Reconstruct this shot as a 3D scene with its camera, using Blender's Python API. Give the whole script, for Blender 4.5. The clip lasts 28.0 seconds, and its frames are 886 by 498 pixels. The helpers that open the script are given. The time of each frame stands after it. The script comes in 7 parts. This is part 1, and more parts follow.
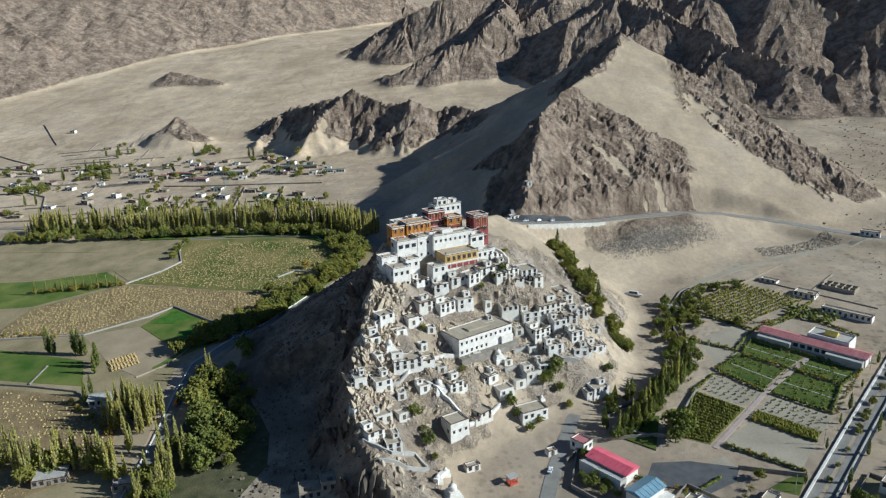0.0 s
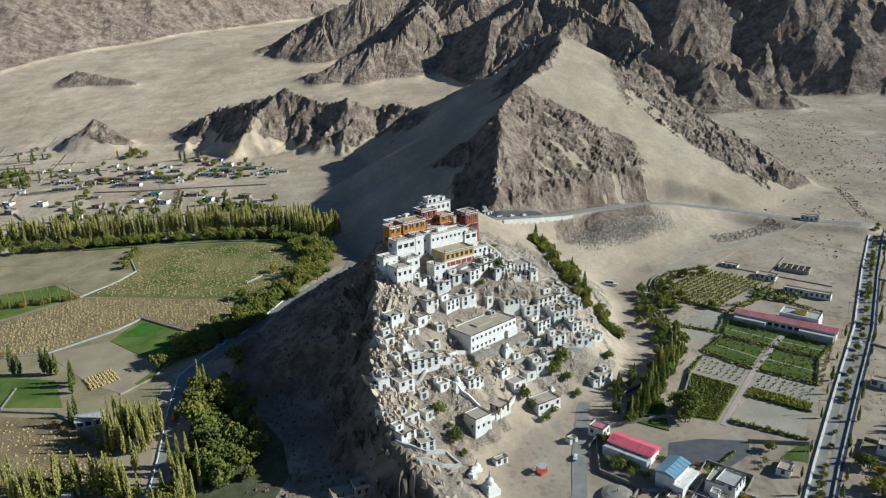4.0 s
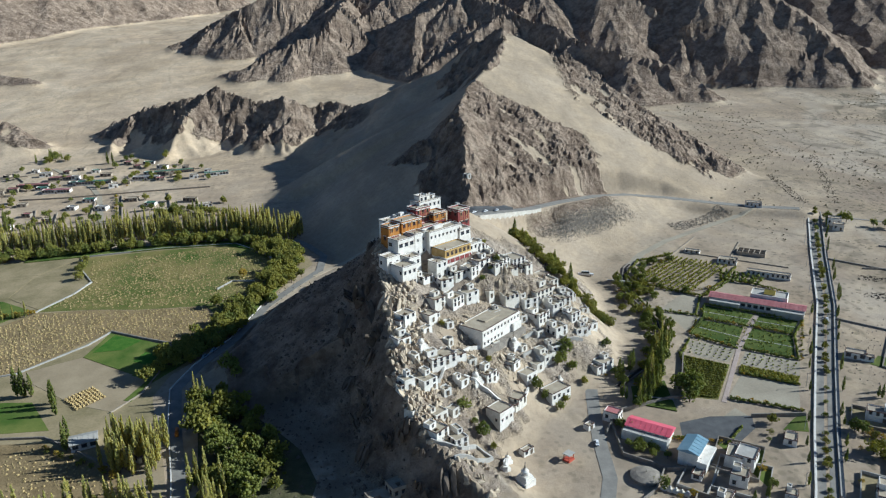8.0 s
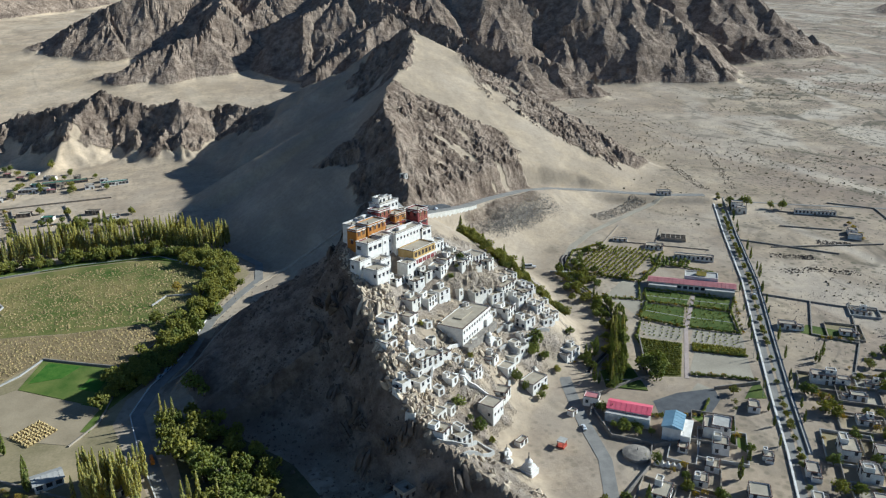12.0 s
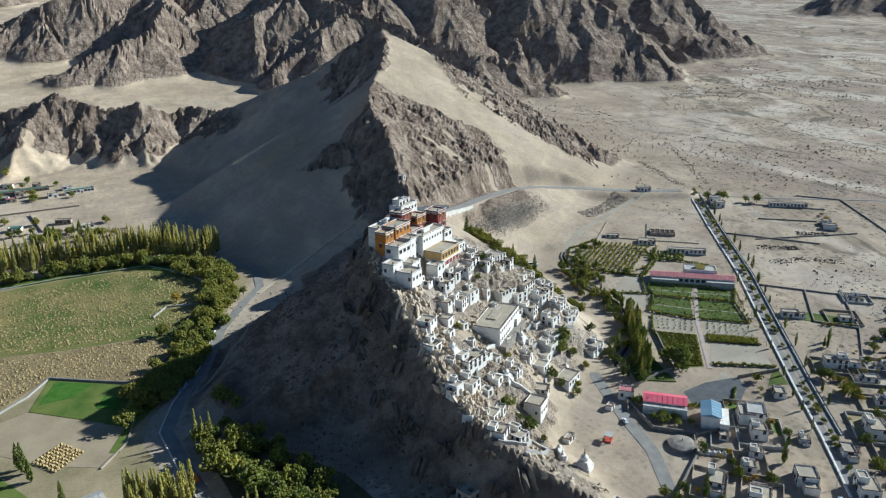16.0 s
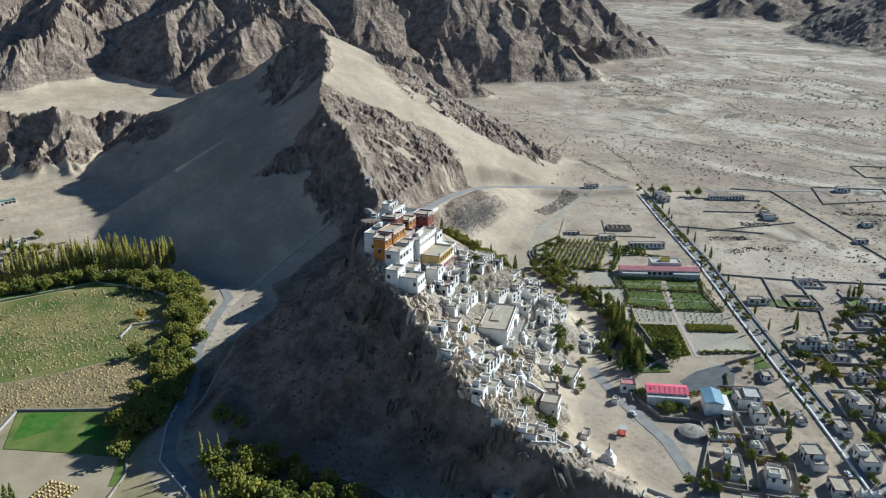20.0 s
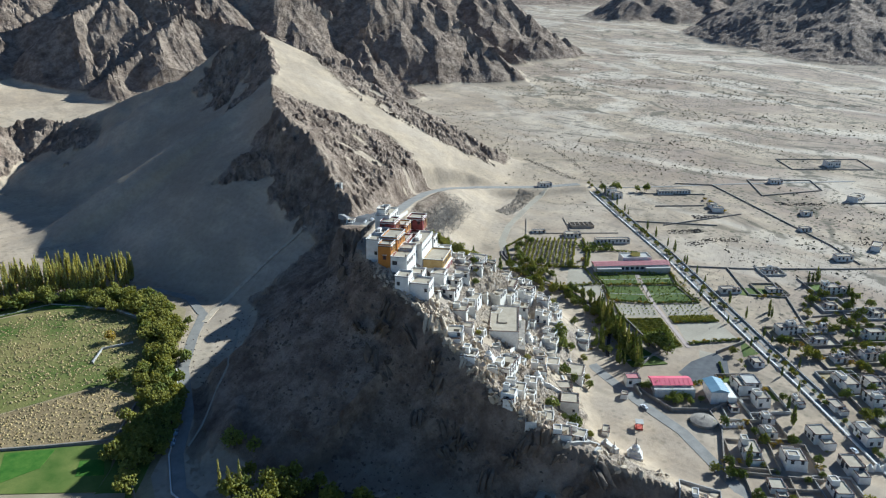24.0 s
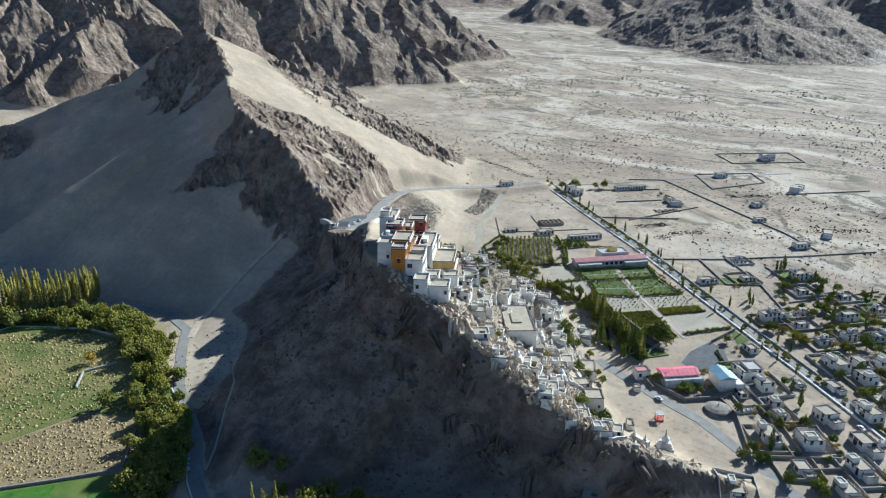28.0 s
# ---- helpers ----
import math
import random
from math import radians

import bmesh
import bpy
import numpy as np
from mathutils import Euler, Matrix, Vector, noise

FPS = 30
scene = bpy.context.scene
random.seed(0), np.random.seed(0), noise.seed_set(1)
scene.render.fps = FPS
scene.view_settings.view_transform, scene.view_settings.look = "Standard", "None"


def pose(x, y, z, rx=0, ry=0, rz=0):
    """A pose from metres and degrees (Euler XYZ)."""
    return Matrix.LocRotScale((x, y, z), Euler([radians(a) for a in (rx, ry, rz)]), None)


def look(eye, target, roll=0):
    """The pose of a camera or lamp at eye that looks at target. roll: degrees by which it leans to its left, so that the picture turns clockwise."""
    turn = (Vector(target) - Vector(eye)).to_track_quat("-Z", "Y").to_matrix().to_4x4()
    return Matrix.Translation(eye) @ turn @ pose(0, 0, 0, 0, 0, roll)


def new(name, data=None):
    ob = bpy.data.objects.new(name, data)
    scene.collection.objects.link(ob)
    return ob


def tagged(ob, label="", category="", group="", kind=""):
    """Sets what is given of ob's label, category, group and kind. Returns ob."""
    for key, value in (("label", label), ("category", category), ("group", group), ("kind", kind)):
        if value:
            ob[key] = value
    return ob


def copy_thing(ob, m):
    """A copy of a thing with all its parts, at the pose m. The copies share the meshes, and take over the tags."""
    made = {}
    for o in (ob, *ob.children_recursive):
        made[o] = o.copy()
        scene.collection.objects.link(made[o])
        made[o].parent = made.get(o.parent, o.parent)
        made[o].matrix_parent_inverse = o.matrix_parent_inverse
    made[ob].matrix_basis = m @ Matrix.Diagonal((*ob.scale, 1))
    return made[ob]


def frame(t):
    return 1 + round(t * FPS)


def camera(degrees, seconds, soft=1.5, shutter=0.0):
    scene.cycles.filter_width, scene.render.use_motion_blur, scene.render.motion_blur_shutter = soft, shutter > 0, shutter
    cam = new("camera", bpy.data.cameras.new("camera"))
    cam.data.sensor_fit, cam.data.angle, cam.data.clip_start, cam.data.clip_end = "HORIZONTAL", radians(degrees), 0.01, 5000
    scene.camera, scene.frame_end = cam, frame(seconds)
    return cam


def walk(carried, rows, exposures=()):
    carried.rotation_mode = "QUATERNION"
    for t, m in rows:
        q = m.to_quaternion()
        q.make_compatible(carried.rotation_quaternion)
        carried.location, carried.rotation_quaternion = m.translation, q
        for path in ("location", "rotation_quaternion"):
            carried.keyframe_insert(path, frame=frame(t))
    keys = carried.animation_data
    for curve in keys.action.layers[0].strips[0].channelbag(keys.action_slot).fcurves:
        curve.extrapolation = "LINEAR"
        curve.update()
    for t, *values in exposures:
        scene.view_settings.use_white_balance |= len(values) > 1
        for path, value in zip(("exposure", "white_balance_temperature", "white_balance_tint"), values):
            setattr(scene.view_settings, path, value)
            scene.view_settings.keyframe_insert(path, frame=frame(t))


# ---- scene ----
PATH = [
    (0, (12.59, -386.31, 174.54), (3.34, -291.18, 145.15), -1.37),
    (1, (0.34, -387.80, 175.06), (-6.30, -292.51, 145.47), -1.19),
    (2, (-11.91, -388.80, 175.59), (-14.83, -293.37, 145.85), -1.11),
    (3, (-24.18, -389.31, 176.13), (-23.09, -293.90, 146.22), -1.18),
    (6, (-61.14, -388.03, 177.73), (-52.33, -293.16, 147.37), -1.01),
    (7, (-73.49, -386.63, 178.25), (-61.23, -292.22, 147.65), -0.92),
    (8, (-85.83, -384.74, 178.76), (-68.64, -291.17, 147.94), -0.96),
    (9, (-98.13, -382.33, 179.24), (-76.37, -289.78, 148.26), -0.92),
    (10, (-110.36, -379.40, 179.70), (-83.60, -288.22, 148.56), -0.94),
    (11, (-122.50, -375.93, 180.13), (-91.58, -286.12, 148.86), -0.85),
    (12, (-134.50, -371.92, 180.53), (-100.25, -283.31, 149.28), -0.74),
    (15, (-169.33, -356.52, 181.44), (-128.12, -271.01, 150.01), -0.46),
    (16, (-180.42, -350.28, 181.63), (-137.29, -265.70, 150.25), -0.51),
    (17, (-191.18, -343.50, 181.76), (-145.65, -260.16, 150.42), -0.29),
    (18, (-201.58, -336.19, 181.81), (-153.06, -254.58, 150.42), -0.39),
    (19, (-211.59, -328.38, 181.79), (-159.88, -248.74, 150.42), -0.26),
    (20, (-221.19, -320.10, 181.67), (-166.16, -242.72, 150.30), -0.06),
    (21, (-230.36, -311.38, 181.46), (-172.30, -236.23, 150.12), -0.01),
    (22, (-239.09, -302.27, 181.15), (-178.14, -229.41, 149.90), 0.04),
    (25, (-262.69, -273.12, 179.51), (-195.34, -206.02, 148.50), 0.14),
    (26, (-269.79, -263.00, 178.71), (-200.16, -198.23, 147.77), 0.14),
    (27, (-276.57, -252.80, 177.75), (-204.59, -190.60, 146.93), 0.15),
    (28, (-283.11, -242.60, 176.65), (-209.39, -182.38, 146.01), 0.29),
]

cam = camera(62.46, 28.0, soft=1.25)
walk(cam, [(t, look(eye, target, roll)) for t, eye, target, roll in PATH],
     exposures=[(0, 0.34, 5040, 2), (8, 0.48, 5000, 2), (20, 0.75, 4920, 2), (28, 0.97, 4830, 2)])

# ---------------------------------------------------------------- light
SUN_AZ, SUN_EL = radians(-5.0), radians(28.4)
to_sun = Vector((math.cos(SUN_AZ) * math.cos(SUN_EL), math.sin(SUN_AZ) * math.cos(SUN_EL), math.sin(SUN_EL)))
world = bpy.data.worlds.new("sky")
scene.world = world
world.use_nodes = True
wn = world.node_tree.nodes
sky = wn.new("ShaderNodeTexSky")
sky.sky_type, sky.sun_disc = "NISHITA", False
sky.sun_elevation, sky.sun_rotation = SUN_EL, math.pi / 2 - SUN_AZ
sky.altitude, sky.air_density, sky.dust_density = 3300, 1.0, 0.6
wn["Background"].inputs["Strength"].default_value = 0.051
world.node_tree.links.new(sky.outputs["Color"], wn["Background"].inputs["Color"])
sun = new("sun", bpy.data.lights.new("sun", "SUN"))
sun.data.energy, sun.data.angle, sun.data.color = 5.0, radians(0.53), (1.0, 0.895, 0.735)
sun.matrix_world = look(to_sun * 900, (0, 0, 0))


# ---------------------------------------------------------------- relief of the land
def vnoise(x, y, seed=0):
    """Smooth lattice noise in -1..1 for arrays."""
    xi, yi = np.floor(x), np.floor(y)
    fx, fy = x - xi, y - yi
    u, v = fx * fx * fx * (fx * (fx * 6 - 15) + 10), fy * fy * fy * (fy * (fy * 6 - 15) + 10)

    def h(a, b):
        n = np.sin(a * 127.1 + b * 311.7 + seed * 74.7) * 43758.5453
        return (n - np.floor(n)) * 2 - 1

    return (h(xi, yi) * (1 - u) + h(xi + 1, yi) * u) * (1 - v) + (h(xi, yi + 1) * (1 - u) + h(xi + 1, yi + 1) * u) * v


def fbm(x, y, octaves=5, seed=0, gain=0.5):
    out, amp, f = 0 * x, 1.0, 1.0
    for o in range(octaves):
        out = out + amp * vnoise(x * f, y * f, seed + o * 7)
        amp, f = amp * gain, f * 2.03
    return out


def ridged(x, y, octaves=5, seed=0, gain=0.55):
    out, amp, f = 0 * x, 1.0, 1.0
    for o in range(octaves):
        out = out + amp * (1 - 2 * np.abs(vnoise(x * f, y * f, seed + o * 5)))
        amp, f = amp * gain, f * 2.07
    return out


def gully_angle(x, y, z, size, seed):
    """Phase of a wave whose crests run straight down the slope of z, and that slope; x and y are a grid."""
    gy, gx = np.gradient(z, y[:, 0], x[0])
    g = np.hypot(gx, gy) + 1e-6
    tx, ty = -gy / g, gx / g
    px, py = x / size, y / size
    ci, cj = np.floor(px), np.floor(py)
    c, s = 0 * x, 0 * x
    for i in (-1, 0, 1):
        for j in (-1, 0, 1):
            a, b = ci + i, cj + j
            h = np.sin(a * 127.1 + b * 311.7 + seed * 17.3) * 43758.5453
            h = h - np.floor(h)
            k = np.sin(a * 269.5 + b * 183.3 + seed * 11.9) * 24634.6345
            k = k - np.floor(k)
            dx, dy = px - a - 0.2 - 0.6 * h, py - b - 0.2 - 0.6 * k
            w = np.maximum(0, 1 - (dx * dx + dy * dy) / 1.7) ** 2
            ph = 2 * math.pi * (dx * tx + dy * ty) + 6.28 * h
            c, s = c + w * np.cos(ph), s + w * np.sin(ph)
    return np.arctan2(s, c), g


def carve(x, y, z, mask, sizes, depth, seed):
    """Gullies and sharp ribs running down the slopes of z, each set finer than the last."""
    for n, size in enumerate(sizes):
        a, g = gully_angle(x, y, z, size, seed + n)
        w = 0.65 * (1 - 2 * np.abs(a) / math.pi) + 0.35 * np.cos(a)
        z = z + mask * np.minimum(g, 0.6) * size * depth * (w - 0.15)
    return z


def smax(a, b, k):
    return 0.5 * (a + b + np.sqrt((a - b) ** 2 + k * k))


def sstep(a, b, x):
    t = np.clip((x - a) / (b - a), 0, 1)
    return t * t * (3 - 2 * t)


def plain(x, y):
    """The valley floor: a fan that rises towards the mountains."""
    sp = lambda v: np.maximum(v, 0) ** 2 / (np.maximum(v, 0) + 150)  # noqa: E731
    extra = 0.115 * (sp(y - 480) - sp(y - 1150)) * sstep(700, 100, x)
    return 4.8 + 0.0385 * np.clip(x, -1200, 2500) + 0.0659 * np.clip(y, -500, 4000) + extra


# crest lines: x, y, z, slope to the left, slope to the right (seen along the line)
HILL = [(-8, -182, -6, 1.3, 0.4), (-32, -153, 7, 1.35, 0.4), (-48, -131, 18, 1.3, 0.4), (-55, -106, 29.5, 1.2, 0.42),
        (-54, -76, 43, 1.15, 0.40), (-54, -48, 55.5, 1.1, 0.335), (-55, -22, 65, 1.1, 0.255), (-45, 2, 67, 1.05, 0.255),
        (-20, 24, 65, 1.0, 0.3), (4, 46, 63, 0.9, 0.47), (14, 74, 50, 0.6, 0.55)]
RIDGE = [(14, 74, 50, 0.6, 0.75), (22, 104, 59, 0.65, 0.75), (26, 128, 74, 0.74, 0.75),
         (32, 160, 92, 0.78, 0.75), (37, 201, 104, 0.77, 0.7), (53, 244, 113, 0.74, 0.7), (88, 296, 128, 0.71, 0.7),
         (114, 345, 146, 0.7, 0.7), (119, 375, 157.5, 0.72, 0.7)]
SPUR_E = [(119, 375, 157.5, 0.5, 1.0), (134, 345, 141, 0.45, 0.6), (170, 314, 120, 0.55, 0.45), (240, 255, 78, 0.5, 0.45), (300, 213, 42, 0.5, 0.5),
          (338, 190, 22, 0.5, 0.55)]
SPUR_W = [(119, 375, 157.5, 0.8, 0.6), (60, 410, 119, 0.6, 0.6), (0, 462, 90, 0.6, 0.6), (-30, 490, 76, 0.9, 0.8), (-60, 508, 80, 0.9, 0.9),
          (-85, 506, 72, 0.9, 0.9), (-112, 502, 88, 0.95, 0.9), (-140, 520, 80, 0.9, 0.9), (-181, 540, 97, 0.8, 0.9), (-215, 555, 88, 0.75, 0.9),
          (-260, 570, 78, 0.65, 0.9), (-320, 595, 52, 0.6, 0.8), (-370, 610, 30, 0.6, 0.6)]
KNOLL = [(-505, 575, 30, 0.6, 0.6), (-470, 578, 44, 0.65, 0.6), (-442, 572, 63, 0.65, 0.6), (-405, 562, 46, 0.6, 0.6), (-370, 552, 30, 0.6, 0.6)]
KNOLL_2 = [(-630, 930, 84, 0.5, 0.5), (-580, 912, 104, 0.6, 0.5), (-500, 900, 86, 0.5, 0.5)]
RANGE = [(-345, 1085, 112, 0.62, 0.6), (-240, 1085, 165, 0.62, 0.6), (-130, 1110, 225, 0.62, 0.6), (0, 1160, 300, 0.6, 0.6), (150, 1150, 335, 0.6, 0.6),
         (290, 1000, 300, 0.62, 0.6), (400, 840, 230, 0.62, 0.6), (500, 722, 150, 0.64, 0.6), (550, 572, 62, 0.64, 0.6)]
RANGE_1 = [(150, 930, 245, 0.62, 0.95), (260, 740, 162, 0.62, 0.95), (350, 600, 122, 0.62, 0.95), (430, 552, 92, 0.62, 0.62), (482, 500, 50, 0.62, 0.62)]
RANGE_S = [(-215, 850, 92, 0.66, 0.6), (-150, 868, 122, 0.66, 0.6), (-60, 888, 146, 0.66, 0.6), (0, 955, 190, 0.62, 0.6), (0, 1160, 300, 0.6, 0.6)]
RANGE_2 = [(150, 1150, 335, 0.6, 0.6), (300, 1350, 480, 0.6, 0.6), (480, 1200, 470, 0.62, 0.62), (590, 900, 330, 0.64, 0.64),
           (650, 682, 180, 0.66, 0.66), (682, 492, 62, 0.66, 0.66)]
RANGE_3 = [(480, 1200, 470, 0.6, 0.6), (800, 1150, 400, 0.64, 0.64), (960, 860, 230, 0.64, 0.64), (1030, 610, 78, 0.64, 0.64)]
RANGE_4 = [(-250, 1900, 230, 0.55, 0.55), (-600, 1750, 380, 0.55, 0.55), (-1000, 1500, 450, 0.55, 0.55), (-1500, 1150, 500, 0.55, 0.55), (-2200, 700, 560, 0.55, 0.55)]
RANGE_8 = [(2000, 60, 130, 0.4, 0.4), (2300, 120, 330, 0.4, 0.4), (2800, 150, 480, 0.4, 0.4), (3600, 100, 680, 0.45, 0.45)]
RANGE_5 = [(1475, 262, 84, 0.3, 0.3), (1640, 350, 190, 0.28, 0.28), (1900, 480, 300, 0.32, 0.32), (2400, 650, 420, 0.4, 0.4), (3000, 800, 600, 0.45, 0.45)]
RANGE_7 = [(1720, 1120, 120, 0.4, 0.4), (1950, 1150, 240, 0.4, 0.4), (2400, 950, 340, 0.4, 0.4), (2900, 760, 450, 0.4, 0.4)]
RANGE_6 = [(300, 1350, 480, 0.6, 0.6), (700, 2400, 500, 0.7, 0.7), (1500, 2600, 600, 0.7, 0.7), (2400, 2400, 700, 0.7, 0.7), (3300, 1500, 800, 0.7, 0.7)]
ROAD_SADDLE = [(-2, 66, 55), (18, 78, 49), (45, 92, 46), (68, 107, 42.5), (100, 130, 40), (135, 150, 37.5), (166, 158, 35), (200, 156, 31), (235, 141, 28), (262, 128, 26.5), (292, 112, 27)]
ROAD_WEST = [(-100, 170), (-90, 153), (-80, 130), (-84, 104), (-100, 84), (-119, 56), (-135, 17), (-152, -8), (-161, -30), (-157, -62), (-150, -100), (-143, -150), (-140, -210)]


# the edge of the terrace on which the eastern houses stand
RIBS = [[(112, 372, 157), (82, 353, 122), (54, 336, 103)], [(96, 384, 148), (66, 372, 118)], [(62, 300, 109), (50, 296, 102)], [(34, 166, 94), (10, 184, 78), (-8, 198, 64)], [(30, 140, 81), (8, 146, 68)],
        [(24, 116, 68), (8, 118, 58)]]
SHOULDER = [(74, 276, 121), (-60, 288, 55), (-112, 293, 26), (-150, 296, 10)]
LOBE = [(-22, -2, 62), (0, -10, 55.5), (22, -16, 46), (38, -23, 37.5), (45, -33, 32), (43, -48, 26.5), (33, -58, 22), (20, -69, 16), (0, -82, 15), (-14, -94, 19)]


def near_line(x, y, line):
    """For each place the nearest point of a line: distance, side (+ left), and the line's other values there."""
    best = np.full(np.shape(x), 1e9)
    side = np.zeros(np.shape(x))
    vals = [np.zeros(np.shape(x)) for _ in line[0][2:]]
    for a, b in zip(line, line[1:]):
        dx, dy = b[0] - a[0], b[1] - a[1]
        s = np.clip(((x - a[0]) * dx + (y - a[1]) * dy) / (dx * dx + dy * dy), 0, 1)
        ex, ey = x - a[0] - s * dx, y - a[1] - s * dy
        d = np.sqrt(ex * ex + ey * ey)
        m = d < best
        best = np.where(m, d, best)
        side = np.where(m, np.sign(dx * ey - dy * ex), side)
        for n in range(len(vals)):
            vals[n] = np.where(m, a[n + 2] + s * (b[n + 2] - a[n + 2]), vals[n])
    return best, side, vals


def crest(x, y, line, cliff=0.0, belly=0.0, blend=False):
    """Height of a ridge: the highest of its segments' slopes, or with blend their mean by nearness; cliff: metres at
    the top that fall steeper on the left."""
    out = np.full(np.shape(x), -1e3)
    total, weight = 0.0, 1e-30
    for a, b in zip(line, line[1:]):
        dx, dy = b[0] - a[0], b[1] - a[1]
        s = np.clip(((x - a[0]) * dx + (y - a[1]) * dy) / (dx * dx + dy * dy), 0, 1)
        ex, ey = x - a[0] - s * dx, y - a[1] - s * dy
        d = np.sqrt(ex * ex + ey * ey)
        left = 1 / (1 + np.exp(np.clip(-(dx * ey - dy * ex) / math.hypot(dx, dy) / 2.0, -60, 60)))
        z, kl, kr = (a[n] + s * (b[n] - a[n]) for n in (2, 3, 4))
        dl = np.where(d < cliff, 1.3 * d, 1.3 * cliff + 0.58 * (d - cliff)) if cliff else d
        zs = z - left * kl * dl - (1 - left) * (kr * d + belly * np.maximum(0, d - 92) ** 2)
        out = np.maximum(out, zs)
        w = (d + 0.5) ** -6.0
        total, weight = total + w * zs, weight + w
    return total / weight if blend else out


def spurs(line, gap, fall, seed, slope=0.8, base=None):
    """Side ridges that run down from a crest on both sides, each with shorter ones of its own: lines of x, y, z."""
    rg = random.Random(seed)
    out = []

    def grow(px, py, pz, ang, fall, depth):
        low = base if base is not None else float(plain(np.array([px]), np.array([py]))[0])
        length = (pz - low) / fall * rg.uniform(0.75, 1.08)
        if length < 14:
            return
        n, pts = 3, [(px, py, pz)]
        for i in range(n):
            ang += rg.uniform(-0.32, 0.32)
            drop = fall * rg.choice((0.7, 1.0, 1.3))
            px, py, pz = px + math.cos(ang) * length / n, py + math.sin(ang) * length / n, pz - drop * length / n
            pts.append((px, py, pz))
        out.append(pts)
        if depth:
            for i in range(1, n):
                for side in (-1, 1):
                    if rg.random() < 0.8:
                        grow(*pts[i], ang + side * rg.uniform(0.6, 1.1), fall * 1.25, depth - 1)

    for a, b in zip(line, line[1:]):
        d = math.dist(a[:2], b[:2])
        n = max(1, round(d / gap))
        h = math.atan2(b[1] - a[1], b[0] - a[0])
        for i in range(n):
            for side, k in ((1, a[3]), (-1, a[4])):
                s = (i + rg.uniform(0.1, 0.9)) / n
                grow(*(a[m] + s * (b[m] - a[m]) for m in (0, 1, 2)), h + side * (math.pi / 2 + rg.uniform(-0.5, 0.3)), fall * k, 1)
    return [(p, q, slope) for pts in out for p, q in zip(pts, pts[1:])]


def raise_spurs(x, y, z, segs):
    """The land z with the side ridges standing on it, sharp along their tops and between them."""
    z = np.array(z)
    for p, q, k in segs:
        reach = 12 + (max(p[2], q[2]) - min(p[2], q[2])) / k * 1.3 + 60
        m = (x > min(p[0], q[0]) - reach) & (x < max(p[0], q[0]) + reach) & (y > min(p[1], q[1]) - reach) & (y < max(p[1], q[1]) + reach)
        if not m.any():
            continue
        xs, ys = x[m], y[m]
        dx, dy = q[0] - p[0], q[1] - p[1]
        s = np.clip(((xs - p[0]) * dx + (ys - p[1]) * dy) / (dx * dx + dy * dy), 0, 1)
        d = np.hypot(xs - p[0] - s * dx, ys - p[1] - s * dy)
        z[m] = np.maximum(z[m], p[2] + s * (q[2] - p[2]) - k * d)
    return z


def worn_down(line, top):
    """A crest line no higher than top, its slopes eased so that its foot stays where it is."""
    out = []
    for x, y, z, kl, kr in line:
        b = float(plain(np.array([float(x)]), np.array([float(y)]))[0])
        f = min(1.0, (top - b) / max(z - b, 1.0)) if z > top else 1.0
        out.append((x, y, min(z, top), kl * f, kr * f))
    return out


FAR_LINES = [worn_down(line, top) for line, top in ((RANGE, 255), (RANGE_1, 225), (RANGE_S, 235), (RANGE_2, 310), (RANGE_3, 300), (RANGE_4, 360), (RANGE_5, 300), (RANGE_7, 330), (RANGE_8, 800), (RANGE_6, 340), (KNOLL_2, 150))]
FAR_SPURS = sum((spurs(line, 120 if n < 5 or n == 10 else 200, 1.3, 40 + n, 0.72) for n, line in enumerate(FAR_LINES)), [])
WEST_SPURS = spurs(SPUR_W[3:], 34, 0.8, 3, 1.0)
RIDGE_SPURS = spurs([(x, y, z - 2, 1.25, 1.05) for x, y, z, _, _ in RIDGE[1:6]], 20, 1.0, 8, 1.15, 62)


